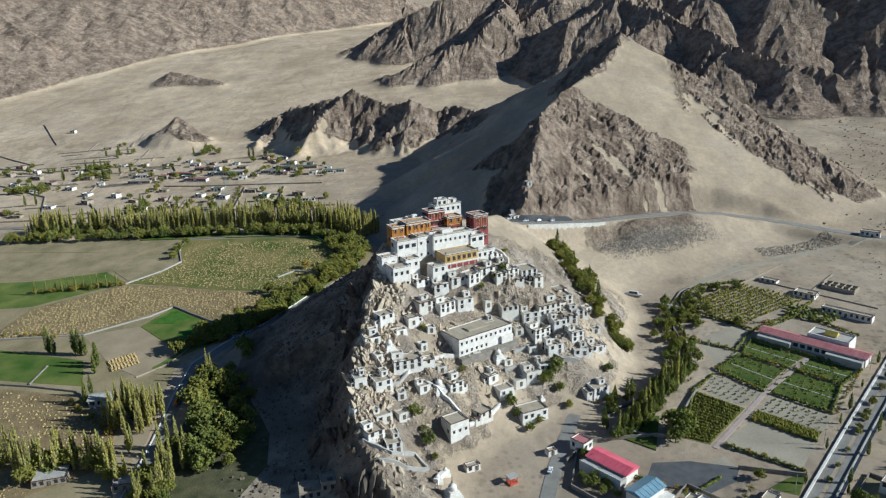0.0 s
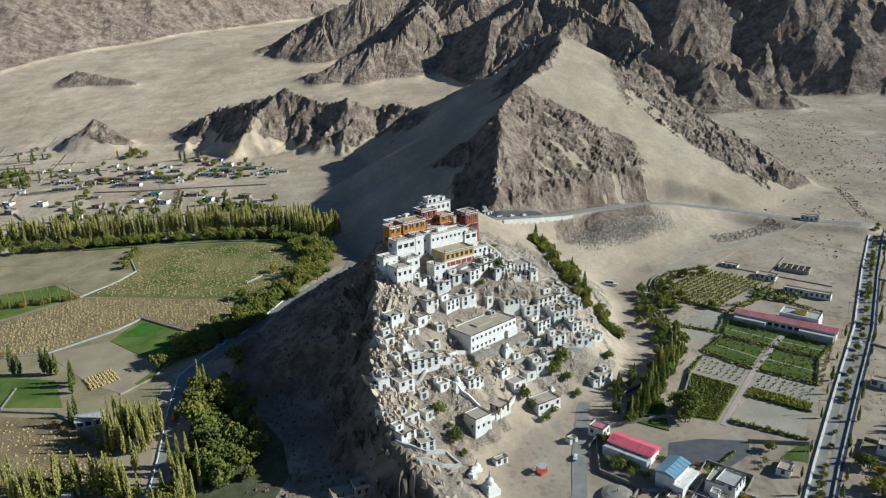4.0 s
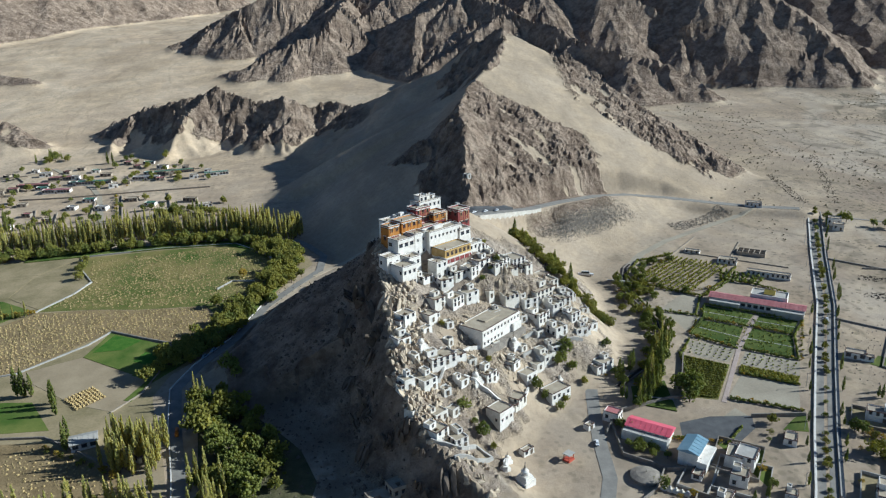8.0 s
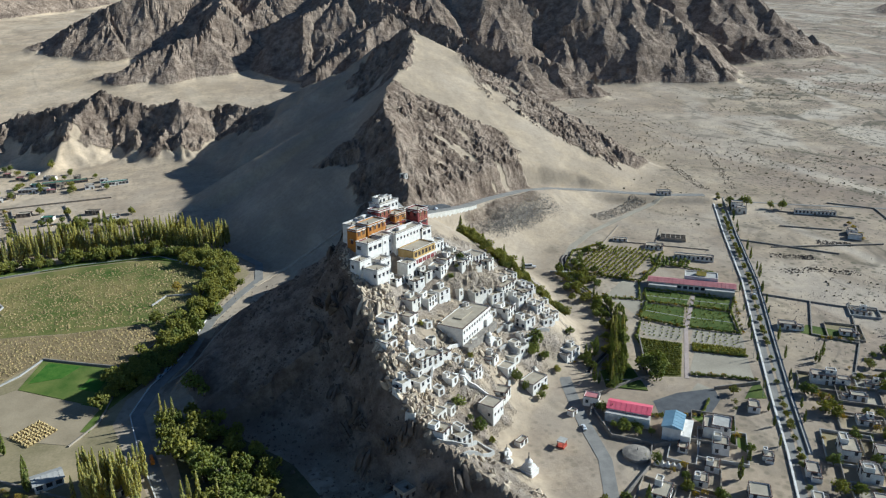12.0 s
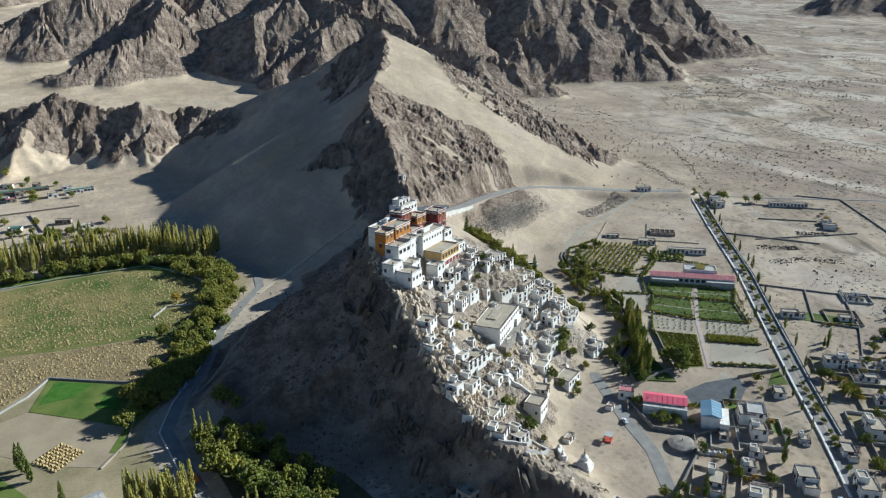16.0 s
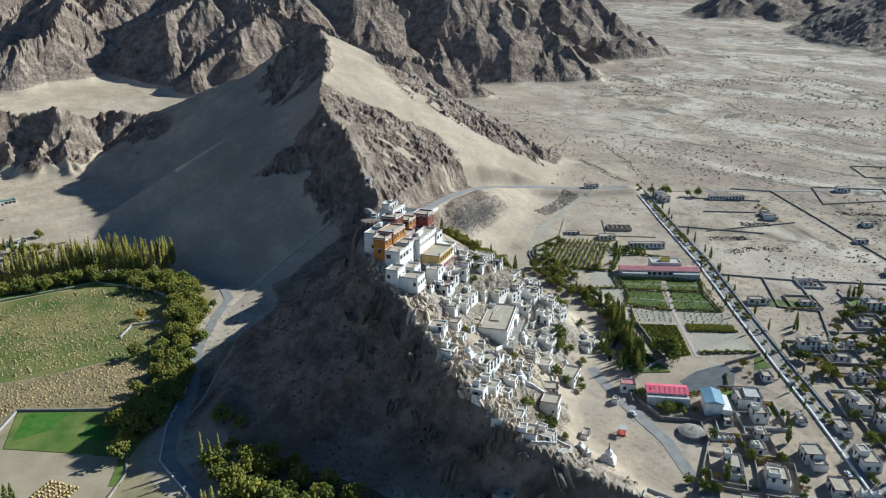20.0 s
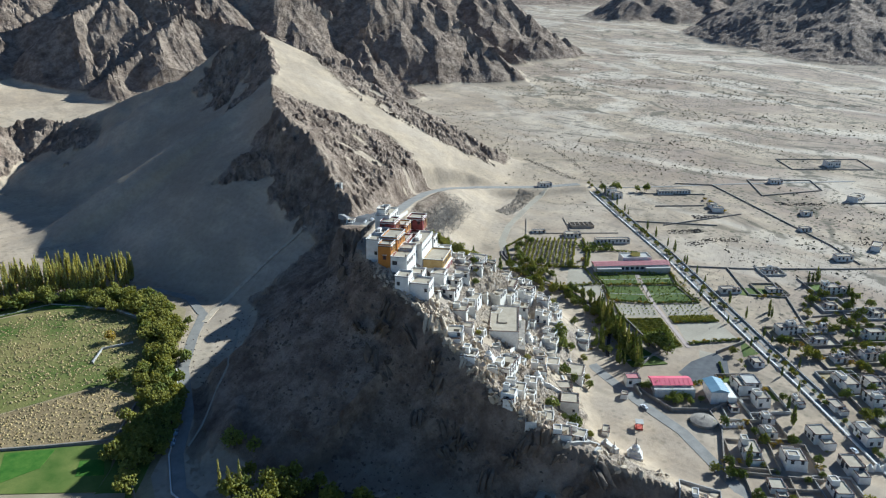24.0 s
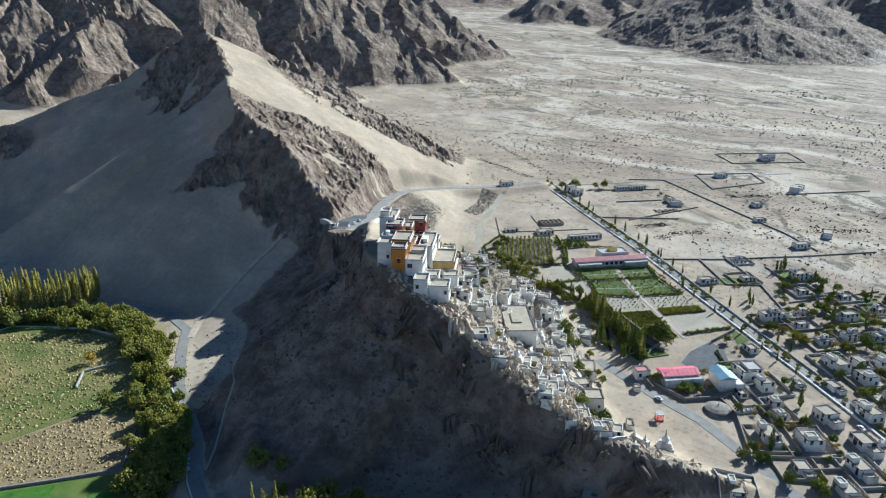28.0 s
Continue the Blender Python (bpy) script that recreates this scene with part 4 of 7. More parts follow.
# walls on the plain to the east
for pts in ([(374, 60), (397, 34), (322, -102), (300, -130)], [(202, -50), (230, -80), (280, -124), (330, -164)], [(321, 64), (364, 24)], [(338, -23), (263, 6)], [(300, 36), (334, 9)],
            [(252, 27), (296, -23)], [(440, 20), (402, -12), (462, -42), (487, -21), (440, 20)], [(435, -69), (508, -126)], [(540, 36), (609, -23), (578, -49), (513, 7), (540, 36)],
            [(240, -80), (205, -118), (190, -100), (220, -70)], [(205, -118), (170, -145)], [(190, -140), (250, -180)], [(240, -110), (210, -150), (180, -175)], [(140, -160), (170, -185), (150, -215)]):
    wall(pts, 0.9, 0.7, STONE, "long grey stone wall across the plain")
for pts in ([(172, 60), (220, 20)], [(190, 88), (152, 56)], [(215, 70), (190, 42)]):
    wall(pts, 0.6, 0.6, ADOBE, "low mud wall round an empty plot")

# walls of the village to the north-west
for pts in ([(-473, 247), (-306, 252), (-247, 258), (-150, 262)], [(-431, 322), (-455, 413)], [(-359, 354), (-316, 348), (-237, 345), (-182, 341)], [(-278, 284), (-286, 343)],
            [(-247, 261), (-263, 339)], [(-321, 272), (-333, 317)], [(-373, 252), (-431, 322)], [(-377, 423), (-400, 462)], [(-428, 444), (-380, 446)],
            [(-730, 616), (-694, 657)], [(-677, 539), (-593, 484)], [(-624, 586), (-713, 700)], [(-560, 380), (-480, 330), (-440, 260)], [(-300, 250), (-310, 300)], [(-205, 255), (-220, 335)],
            [(-650, 480), (-540, 440)], [(-700, 450), (-600, 400), (-560, 380)]):
    wall(pts, 1.3, 0.8, ADOBE, "pale mud wall round a village plot", on=H)
plots = random.Random(21)
for _ in range(46):
    px, py = plots.uniform(-680, -430), plots.uniform(250, 560)
    turn, run = plots.choice((0.12, 0.12, 0.18, 1.75)), plots.uniform(18, 70)
    wall([(px, py), (px + run * math.cos(turn), py + run * math.sin(turn))], 1.1, 0.8, plots.choice((ADOBE, STONE, STONE)), "low dusty wall of a dry field plot")
strip("valley_road", [(-520, 226), (-420, 232), (-318, 238), (-240, 240), (-150, 236), (-110, 200)], 3.5, -3.5, PALEROAD, "grey valley road behind the poplars", 0.15)
strip("village_lane", [(-262, 252), (-285, 345), (-300, 380), (-360, 470)], 2.5, -2.5, SAND, "dusty village lane between walls", 0.15)


# ---------------------------------------------------------------- houses
def window_mesh(name, w, h, frame_mat, pane_mat):
    """A framed window that stands out of the wall a little, with its sill; it faces -y."""
    bm = bmesh.new()
    box(bm, -w / 2 - 0.16, w / 2 + 0.16, -0.10, 0.1, -0.12, h + 0.18, 0)
    box(bm, -w / 2, -0.04, -0.13, 0.05, 0, h, 1)
    box(bm, 0.04, w / 2, -0.13, 0.05, 0, h, 1)
    box(bm, -w / 2 - 0.3, w / 2 + 0.3, -0.24, 0.1, h + 0.18, h + 0.34, 2)
    return mesh_of(name, bm, [frame_mat, pane_mat, BAND])


WIN = window_mesh("window", 1.0, 1.3, DARK, GLASS)
WIN_WIDE = window_mesh("window", 2.0, 1.5, DARK, GLASS)
WIN_SMALL = window_mesh("window", 0.7, 0.9, DARK, GLASS)
WIN_YELLOW = window_mesh("window", 1.7, 2.0, YELLOW, DARK)
WIN_RED = window_mesh("window", 2.4, 1.8, RED, DARK)


WIN_CARVED = mesh_of("window", box(bmesh.new(), -0.85, 0.85, -0.12, 0.1, -0.1, 1.75), RED)
CARVED_PANE = mesh_of("pane", box(bmesh.new(), -0.21, 0.21, -0.16, 0.05, 0.05, 1.6), DARK)
CARVED_LINTEL = mesh_of("lintel", box(bmesh.new(), -1.2, 1.2, -0.55, 0.1, 1.95, 2.1), CREAM)
CARVED_FRIEZE = mesh_of("frieze", box(bmesh.new(), -1.05, 1.05, -0.42, 0.1, 1.75, 1.95), BAND)
CARVED_SILL = mesh_of("sill", box(bmesh.new(), -0.95, 0.95, -0.3, 0.1, -0.28, -0.1), BAND)


def put_window(me, parent, label, m):
    """A window of a wall; a carved one has its panes, lintel, frieze and sill under it."""
    w = part("window", me, None, parent, label, m)
    if me is WIN_CARVED:
        for x in (-0.49, -0.01, 0.47):
            part("pane", CARVED_PANE, None, w, "", Matrix.Translation((x, 0, 0)))
        for name, piece in (("lintel", CARVED_LINTEL), ("frieze", CARVED_FRIEZE), ("sill", CARVED_SILL)):
            part(name, piece, None, w)
    return w


_bm = box(box(bmesh.new(), -0.65, 0.65, -0.09, 0.1, 0, 2.2, 0), -0.5, 0.5, -0.12, 0.05, 0, 2.0, 1)
DOOR = mesh_of("door", _bm, [DARK, BARK])


rnd = random.Random(5)


def shell(w, d, z0, z1, rim=0.3, lip=0.55, taper=0.25, worn=0.0):
    """Four battered walls with a parapet; the roof lies lip below its top. Local x is the front, the front faces -y."""
    bm = bmesh.new()
    hx, hy = w / 2, d / 2
    rings = []
    for ex, ey, z in ((hx + taper, hy + taper, z0), (hx, hy, z1), (hx - rim, hy - rim, z1), (hx - rim, hy - rim, z1 - lip - 0.1)):
        rings.append([bm.verts.new((sx * ex, sy * ey, z)) for sx, sy in ((-1, -1), (1, -1), (1, 1), (-1, 1))])
    for a, b in zip(rings, rings[1:]):
        for i in range(4):
            j = (i + 1) % 4
            bm.faces.new((a[i], a[j], b[j], b[i]))
    if worn:
        # broken parapet: stumps of wall of uneven height along the edge
        for i, (sx, sy) in enumerate(((0, -1), (1, 0), (0, 1), (-1, 0))):
            span = w if sx == 0 else d
            n = max(2, int(span / 1.3))
            for k in range(n):
                up = rnd.random() * worn - 0.35 * worn
                if up < 0.12:
                    continue
                a, b = -span / 2 + span * k / n, -span / 2 + span * (k + 1) / n - 0.02
                if sx == 0:
                    box(bm, a, b, sy * (hy - rim / 2) - rim / 2, sy * (hy - rim / 2) + rim / 2, z1 - 0.02, z1 + up)
                else:
                    box(bm, sx * (hx - rim / 2) - rim / 2, sx * (hx - rim / 2) + rim / 2, max(a, -hy + rim), min(b, hy - rim), z1 - 0.02, z1 + up)
    return bm


def roof_slab(w, d, z, rim=0.3, hole=None):
    """A flat roof inside the parapet; hole: x0, x1, y0, y1, depth of an open court."""
    bm = bmesh.new()
    hx, hy = w / 2 - rim, d / 2 - rim
    if not hole:
        return box(bm, -hx, hx, -hy, hy, z - 0.25, z)
    x0, x1, y0, y1, deep = hole
    for c in ((-hx, x0, -hy, hy), (x1, hx, -hy, hy), (x0, x1, -hy, y0), (x0, x1, y1, hy)):
        if c[1] - c[0] > 0.05 and c[3] - c[2] > 0.05:
            box(bm, *c, z - deep, z)
    return box(bm, x0, x1, y0, y1, z - deep - 0.2, z - deep)


def band_mesh(w, d, z, t=0.07, h=0.28):
    bm = bmesh.new()
    hx, hy = w / 2 + t, d / 2 + t
    for c in ((-hx, hx, -hy, -hy + 0.3), (-hx, hx, hy - 0.3, hy), (-hx, -hx + 0.3, -hy + 0.3, hy - 0.3), (hx - 0.3, hx, -hy + 0.3, hy - 0.3)):
        box(bm, *c, z - h, z + 0.03)
    return bm


def lathe(bm, profile, n=20, mat=0):
    rings = [[bm.verts.new((r * math.cos(2 * math.pi * i / n), r * math.sin(2 * math.pi * i / n), z)) for i in range(n)] for r, z in profile]
    for a, b in zip(rings, rings[1:]):
        for i in range(n):
            bm.faces.new((a[i], a[(i + 1) % n], b[(i + 1) % n], b[i])).material_index = mat
    bm.faces.new(rings[-1])
    return bm


def house(x, y, turn, w, d, h, floors=2, hole=False, mat=None, label="", group="", name="house", band=True, sides_on="frl", win=None, foot=None, door=True, roof=None, lean=True,
          category="house", density=2.6, annex=0.0, worn=0.0, upper=0.0):
    """A flat-roofed house on the slope: walls, roof, parapet band, each window, a door."""
    c, s = math.cos(radians(turn)), math.sin(radians(turn))
    zs = [H(x + c * u - s * v, y + s * u + c * v) for u in (-w / 2, w / 2) for v in (-d / 2, d / 2)]
    if foot is None:
        base = sum(zs) / 4 - 0.25 * (max(zs) - min(zs))
    else:
        base = foot
    low = min(zs) - 0.8 - base
    t = thing(name, pose(x, y, base, 0, 0, turn), label, category, group)
    mat = mat or WHITE
    part("wall", shell(w, d, min(low, -0.5), h, worn=worn), mat, t)
    ho = None
    if hole:
        q = rnd.uniform(0.12, 0.22) * w
        cx, cy = rnd.uniform(-0.2, 0.2) * w, rnd.uniform(-0.22, 0.05) * d
        ho = (cx - q, cx + q, cy - 0.17 * d, cy + 0.17 * d, min(2.4, h - 0.5))
    part("roof", roof_slab(w, d, h - 0.5, hole=ho), roof or MUD, t, "flat mud roof")
    if band:
        part("parapet_band", band_mesh(w, d, h), BAND, t, "dark twig band under the parapet edge")
    if annex:
        aw, ad, ah = w * annex, d * 0.7, h * rnd.uniform(0.55, 0.8)
        sx = rnd.choice((-1, 1))
        ax, ay = sx * (w / 2 + aw / 2 - 0.2), -d / 2 + ad / 2 + rnd.uniform(0, 0.25) * d
        an = part("annexe", shell(aw, ad, min(low, -0.5) - 1.5, ah), mat, t, "lower side wing", Matrix.Translation((ax, ay, 0)))
        part("roof", roof_slab(aw, ad, ah - 0.5), roof or MUD, an)
        part("parapet_band", band_mesh(aw, ad, ah), BAND, an)
        part("window", WIN_SMALL, None, an, "", Matrix.Translation((0, -ad / 2 - 0.1, ah * 0.4)))
    if upper:
        uw, ud, uh = w * upper, d * rnd.uniform(0.4, 0.55), rnd.uniform(1.6, 2.4)
        ux, uy = rnd.choice((-1, 1)) * (w / 2 - uw / 2 - 0.1), d / 2 - ud / 2 - 0.1
        ur = part("upper_room", shell(uw, ud, h - 0.7, h + uh, taper=0.05), mat, t, "", Matrix.Translation((ux, uy, 0)))
        part("roof", roof_slab(uw, ud, h + uh - 0.4), roof or MUD, ur)
        part("window", WIN_SMALL, None, ur, "", Matrix.Translation((0, -ud / 2 - 0.03, h + 0.4)))
    win = win or WIN
    fh = (h - 0.4) / floors
    for side in sides_on:
        span, off, rot = {"f": (w, d / 2, 0), "r": (d, w / 2, 90), "b": (w, d / 2, 180), "l": (d, w / 2, -90)}[side]
        n = max(1, int((span - 0.8) / density))
        for f in range(floors):
            z = f * fh + fh * 0.38
            push = 0.25 * (1 - z / h) if lean else 0
            for i in range(n):
                if side != "f" and rnd.random() < 0.45:
                    continue
                if f == 0 and floors > 1 and rnd.random() < 0.35:
                    continue
                u = (i + 0.5) / n * span - span / 2
                m = pose(0, 0, 0, 0, 0, rot) @ Matrix.Translation((u, -off - push + 0.03, z))
                if door and side == "f" and f == 0 and i == n // 2:
                    part("door", DOOR, None, t, "dark wooden door", pose(0, 0, 0, 0, 0, rot) @ Matrix.Translation((u, -off - 0.2, 0.05)))
                else:
                    put_window(win, t, "", m)
    return t


GH = "whitewashed houses stepping up the hill"
LH = "small whitewashed two-storey monk's house with dark windows"
LR = "half-ruined whitewashed house with an open roof"
# x, y, turn, width, depth, height, storeys, open roof
HILL_HOUSES_1 = [(-47, -71, 32, 7.5, 6, 6.0, 2, 1), (-35, -66, 30, 6, 6, 5, 1, 0), (-51, -84, 28, 8, 6, 4.8, 1, 1), (-34, -90, 34, 13, 6, 5.6, 2, 1), (-43.5, -104, 36, 8, 7, 6.5, 2, 0),
                 (-52, -108, 30, 5.5, 5, 5.5, 1, 0), (-41, -119, 35, 7, 6, 4.5, 1, 0), (-43, -129, 30, 8, 6, 5.2, 2, 1), (-35, -130, 34, 7, 7, 6.2, 2, 0), (-13, -92, 40, 7.5, 6, 6, 2, 1),
                 (9.5, -83, 30, 8, 5, 5, 1, 0), (22, -71, 28, 8, 6, 5.5, 1, 1)]
HILL_HOUSES_2 = [(-0.5, -97, 38, 7, 6.5, 5.5, 2, 0), (54, -69, 20, 8.5, 6, 5.5, 2, 0), (54, -46, 24, 7, 6, 5, 1, 1), (46, -54, 26, 7, 6, 5, 1, 1), (21, -71.5, 28, 6, 5, 4, 1, 1),
                 (33, -57, 26, 8, 6, 6, 2, 1), (44, -48, 24, 7, 6, 6.5, 2, 1), (46, -32, 20, 7, 6, 5.5, 2, 1), (40, -21, 22, 7, 7, 6, 2, 1), (20, -19, 30, 10, 8, 9, 3, 0),
                 (25, -24, 30, 6, 6, 7, 2, 1), (42, -38, 22, 7, 6, 5.5, 2, 1)]
HILL_HOUSES_3 = [(-33, -42, 34, 7, 5, 5, 2, 1), (-15, -38, 34, 8, 6, 6, 2, 1), (-23, -43, 34, 8, 6, 6, 2, 1), (-8, -36, 34, 7, 6, 6, 2, 1), (-20, -53, 36, 9, 6, 7, 2, 1),
                 (-11, -47, 34, 8, 5, 6.5, 2, 0), (-30, -57, 38, 8, 6, 7.5, 2, 0), (-1, -30, 32, 8, 6, 5.5, 2, 1), (6, -23, 32, 7, 6, 5.5, 2, 1), (12, -25, 30, 7, 6, 6, 2, 1),
                 (1, -14, 32, 8, 5, 5, 2, 0), (22, -41, 28, 9, 7, 6, 2, 1)]
HILL_HOUSES_4 = [(11, -42, 30, 9, 7, 6, 2, 1), (30, -33, 28, 14, 8, 7, 2, 1), (37, -15, 24, 8, 6, 6, 2, 0), (26, -47, 28, 9, 7, 7, 2, 1), (36, -42, 26, 7, 6, 6, 2, 1), (1, -52, 32, 6, 5, 4, 1, 1),
                 (3, -79, 34, 6, 5, 4.5, 1, 1), (15, -30, 30, 7, 5, 5, 2, 1), (-26, -98, 40, 5, 5, 4, 1, 0), (28, -66, 26, 6, 6, 5, 1, 1), (16, -76, 30, 6, 5, 4, 1, 0), (6, -32, 30, 6, 6, 6, 2, 1)]
for row in HILL_HOUSES_1 + HILL_HOUSES_2 + HILL_HOUSES_3 + HILL_HOUSES_4:
    hx, hy, tn, w, d, h, fl, op = row
    w, d, h, tn = w * rnd.uniform(0.9, 1.08), d * rnd.uniform(1.05, 1.3), h * rnd.uniform(0.66, 0.82), tn + rnd.uniform(-10, 10)
    house(hx, hy, tn, w, d, h, fl, bool(op), label=LR if op and fl == 1 else LH, group=GH, sides_on="fr" if rnd.random() < 0.6 else "frl", mat=rnd.choice((WHITE, WHITE, WHITE, CREAM)),
          annex=rnd.choice((0.0, 0.45, 0.0, 0.35)), band=rnd.random() < 0.45, worn=rnd.choice((0.0, 0.9, 1.3)) if op else 0.0, upper=rnd.choice((0.0, 0.0, 0.4, 0.55)))
# smaller huts and walled yards between them
for _ in range(400):
    if len([o for o in bpy.data.objects if o.name.startswith("hut")]) >= 30:
        break
    s = rnd.random()
    hx, hy = rnd.choice(((-48 + 96 * s, -128 + 112 * s ** 0.8), (-46 + 20 * s, -128 + 90 * s), (-20 + 66 * s, -36 - 14 * s), (8 + 40 * s, -84 + 56 * s)))
    hx, hy = hx + rnd.uniform(-9, 9), hy + rnd.uniform(-9, 9)
    every = HILL_HOUSES_1 + HILL_HOUSES_2 + HILL_HOUSES_3 + HILL_HOUSES_4 + [(-3.5, -61.5), (-12, -68), (5, -55), (22, -88), (-11, -109), (-13, -60), (-18, -72)]
    if near_line(np.array([hx]), np.array([hy]), [p[:2] for p in HILL])[1][0] > 0 or any(math.hypot(hx - r[0], hy - r[1]) < 8.5 for r in every) or H(hx, hy) > 50 or H(hx, hy) < 9:
        continue
    HILL_HOUSES_4.append((hx, hy))
    house(hx, hy, rnd.uniform(20, 48), rnd.uniform(3.5, 5.5), rnd.uniform(3, 4.5), rnd.uniform(2.2, 3.4), 1, rnd.random() < 0.4, rnd.choice((WORN, CREAM, WHITE)), "small weathered hut among the rocks", "huts among the hill houses", "hut", False, "f",
          WIN_SMALL, worn=rnd.choice((0.0, 0.8)), category="hut")
# the adobe-roofed block with steps, and the tall plain block by the square
house(22, -88, 30, 13, 8, 4.6, 1, False, label="wide white house with a flat tan roof by the square", group=GH)
house(-11, -109, 36, 9, 8, 7.5, 1, False, label="plain tall whitewashed block with a tan roof", group=GH, door=False, win=WIN_SMALL)
house(30, -112, 28, 4, 3, 2.6, 1, False, label="small white shed on the village square", category="shed", name="shed")
house(-3, -124, 30, 6, 3, 2.8, 1, False, label="small white kiosk on the sandy square", category="kiosk", name="kiosk")

# the long white hall with two rows of windows
bw = house(-3.5, -61.5, 41, 32, 14, 9.0, 2, False, label="long white two-storey monastery hall with rows of small windows", name="prayer_hall", category="hall", density=2.7, sides_on="f", win=WIN_SMALL,
           door=False, foot=26.2)
part("roof_lantern", box(bmesh.new(), -6, 6, -1.5, 3, 8.3, 9.1), MUD, bw, "low raised tan roof light")
part("balcony", box(bmesh.new(), 8.5, 15.5, -8.6, -7, 0.5, 4.2), WHITE, bw, "white stepped buttress wall")
part("terrace", box(bmesh.new(), -17, 17, -10.5, -7.1, -3.5, 0.3), STONE, bw, "stone terrace before the hall")

# ---------------------------------------------------------------- the monastery
MU, MV, MO = (0.829, 0.559), (-0.559, 0.829), (-20.5, -34.9)


def block(u0, u1, v0, v1, z0, z1, mat, label, fl=2, **kw):
    u, v = (u0 + u1) / 2, (v0 + v1) / 2
    x, y = MO[0] + MU[0] * u + MV[0] * v, MO[1] + MU[1] * u + MV[1] * v
    t = house(x, y, 34.0, u1 - u0, v1 - v0, z1 - z0, fl, False, mat, label, "blocks of the hilltop monastery", "monastery_block", foot=z0, category="monastery", **kw)
    w, d, h = u1 - u0, v1 - v0, z1 - z0
    part("roof_edge", band_mesh(w, d, h + 0.22, 0.22, 0.2), WHITE, t, "white projecting roof edge")
    if mat in (RED, ORANGE):
        part("string_course", band_mesh(w, d, h - 0.75, 0.16, 0.22), WHITE, t, "white string course")
        part("string_course", band_mesh(w, d, h - 1.1, 0.12, 0.3), BAND, t, "dark twig frieze")
        part("balcony", box(bmesh.new(), -w * 0.36, w * 0.36, -d / 2 - 0.75, -d / 2 + 0.1, h * 0.52, h * 0.52 + 0.7), DARK if mat is RED else RED, t, "projecting wooden balcony")
        for n in range(5):
            x = -w * 0.34 + n * w * 0.17
            part("balcony_post", box(bmesh.new(), x - 0.07, x + 0.07, -d / 2 - 0.72, -d / 2 - 0.58, h * 0.52 + 0.7, h - 1.2), YELLOW, t)
    rg = random.Random(int(u * 7 + v))
    if w * d > 45 and mat is WHITE and fl > 1 and u > -4:
        part("roof_hut", box(bmesh.new(), -w * 0.2, w * 0.08, 0, d * 0.3, h - 0.5, h + rg.uniform(0.6, 1.5)), WHITE, t, "small white roof hut")
    part("banner_finial", lathe(bmesh.new(), [(0.22, h), (0.3, h + 0.5), (0.22, h + 1.2), (0.05, h + 1.5)], 8), BAND, t, "dark cylindrical roof finial", Matrix.Translation((-w / 2 + 0.5, -d / 2 + 0.5, 0)))
    return t



hall = block(0, 19, 0, 10, 54.5, 62.6, YELLOW, "yellow assembly hall with a row of wide windows over red doors", 1, sides_on="", door=False)
part("plinth", box(bmesh.new(), -9.9, 9.9, -5.9, 5.1, -5, 3.6), WHITE, hall, "whitewashed lower wall")
part("gallery", box(bmesh.new(), -8.6, 8.8, -6.0, -5.8, 0.9, 3.0), RED, hall, "dark red gallery doors")
for i in range(6):
    part("window", WIN_YELLOW, None, hall, "tall dark window in a yellow frame", Matrix.Translation((-7.6 + i * 3.05, -5.1, 4.6)))
for i in range(5):
    part("pillar", box(bmesh.new(), -7.2 + i * 3.6, -6.9 + i * 3.6, -6.2, -5.9, 0.7, 3.2), WHITE, hall, "white pillar")
block(-1, 21.8, 10.4, 17, 59.5, 70.3, WHITE, "long white monastery wing with two rows of windows", 2, sides_on="f", win=WIN_SMALL, door=False)
block(20.8, 29, 9.6, 16, 58, 67.2, WHITE, "white corner block below the red tower", 2, sides_on="fr", win=WIN_WIDE)
block(20, 30, 2, 8.5, 52, 60.8, WHITE, "low white annexe beside the assembly hall", 2, sides_on="fr")
block(27.5, 36.3, 17.2, 25.5, 60, 75.6, RED, "dark red temple tower with white-edged roof", 3, sides_on="frl", win=WIN_CARVED, density=3.0, door=False)
block(22, 28, 16, 24, 60, 68.5, RED, "low dark red wing below the tower", 1, sides_on="f", win=WIN_WIDE, door=False)
block(14, 23, 22.5, 30, 64, 75.4, ORANGE, "bright orange monastery block with carved windows", 3, sides_on="frl", win=WIN_CARVED, density=2.8, door=False)
block(4.5, 14.5, 26, 33.5, 66, 79.2, RED, "red ochre monastery block with a balcony", 3, sides_on="fl", win=WIN_CARVED, density=2.9, door=False)
block(11, 27, 30.4, 38, 66, 80.6, WHITE, "topmost white monastery block", 3, sides_on="fr", win=WIN)
block(14, 20, 33.5, 38, 79, 83.0, WHITE, "small white rooftop chamber", 1, sides_on="f", door=False)
block(21, 26.5, 34.5, 38, 79, 82.0, WHITE, "small white rooftop chamber", 1, sides_on="f", door=False)
block(-19.5, -12.3, 20.8, 27, 62, 75.4, ORANGE, "orange monastery block on the cliff edge", 3, sides_on="fl", win=WIN_CARVED, density=2.9, door=False)
block(-11.5, 2.5, 20, 28, 62, 76.4, ORANGE, "orange monastery block with long balconies", 3, sides_on="fr", win=WIN_CARVED, density=2.9, door=False)
block(2.5, 14, 19.5, 25.8, 62, 70.6, RED, "dark red low wing between orange blocks", 1, sides_on="f", win=WIN_RED, door=False)
block(-14.5, -5.5, 28.2, 34.5, 62, 75.6, WHITE, "white monastery tower above the shaded cliff", 3, sides_on="l", win=WIN, door=False)
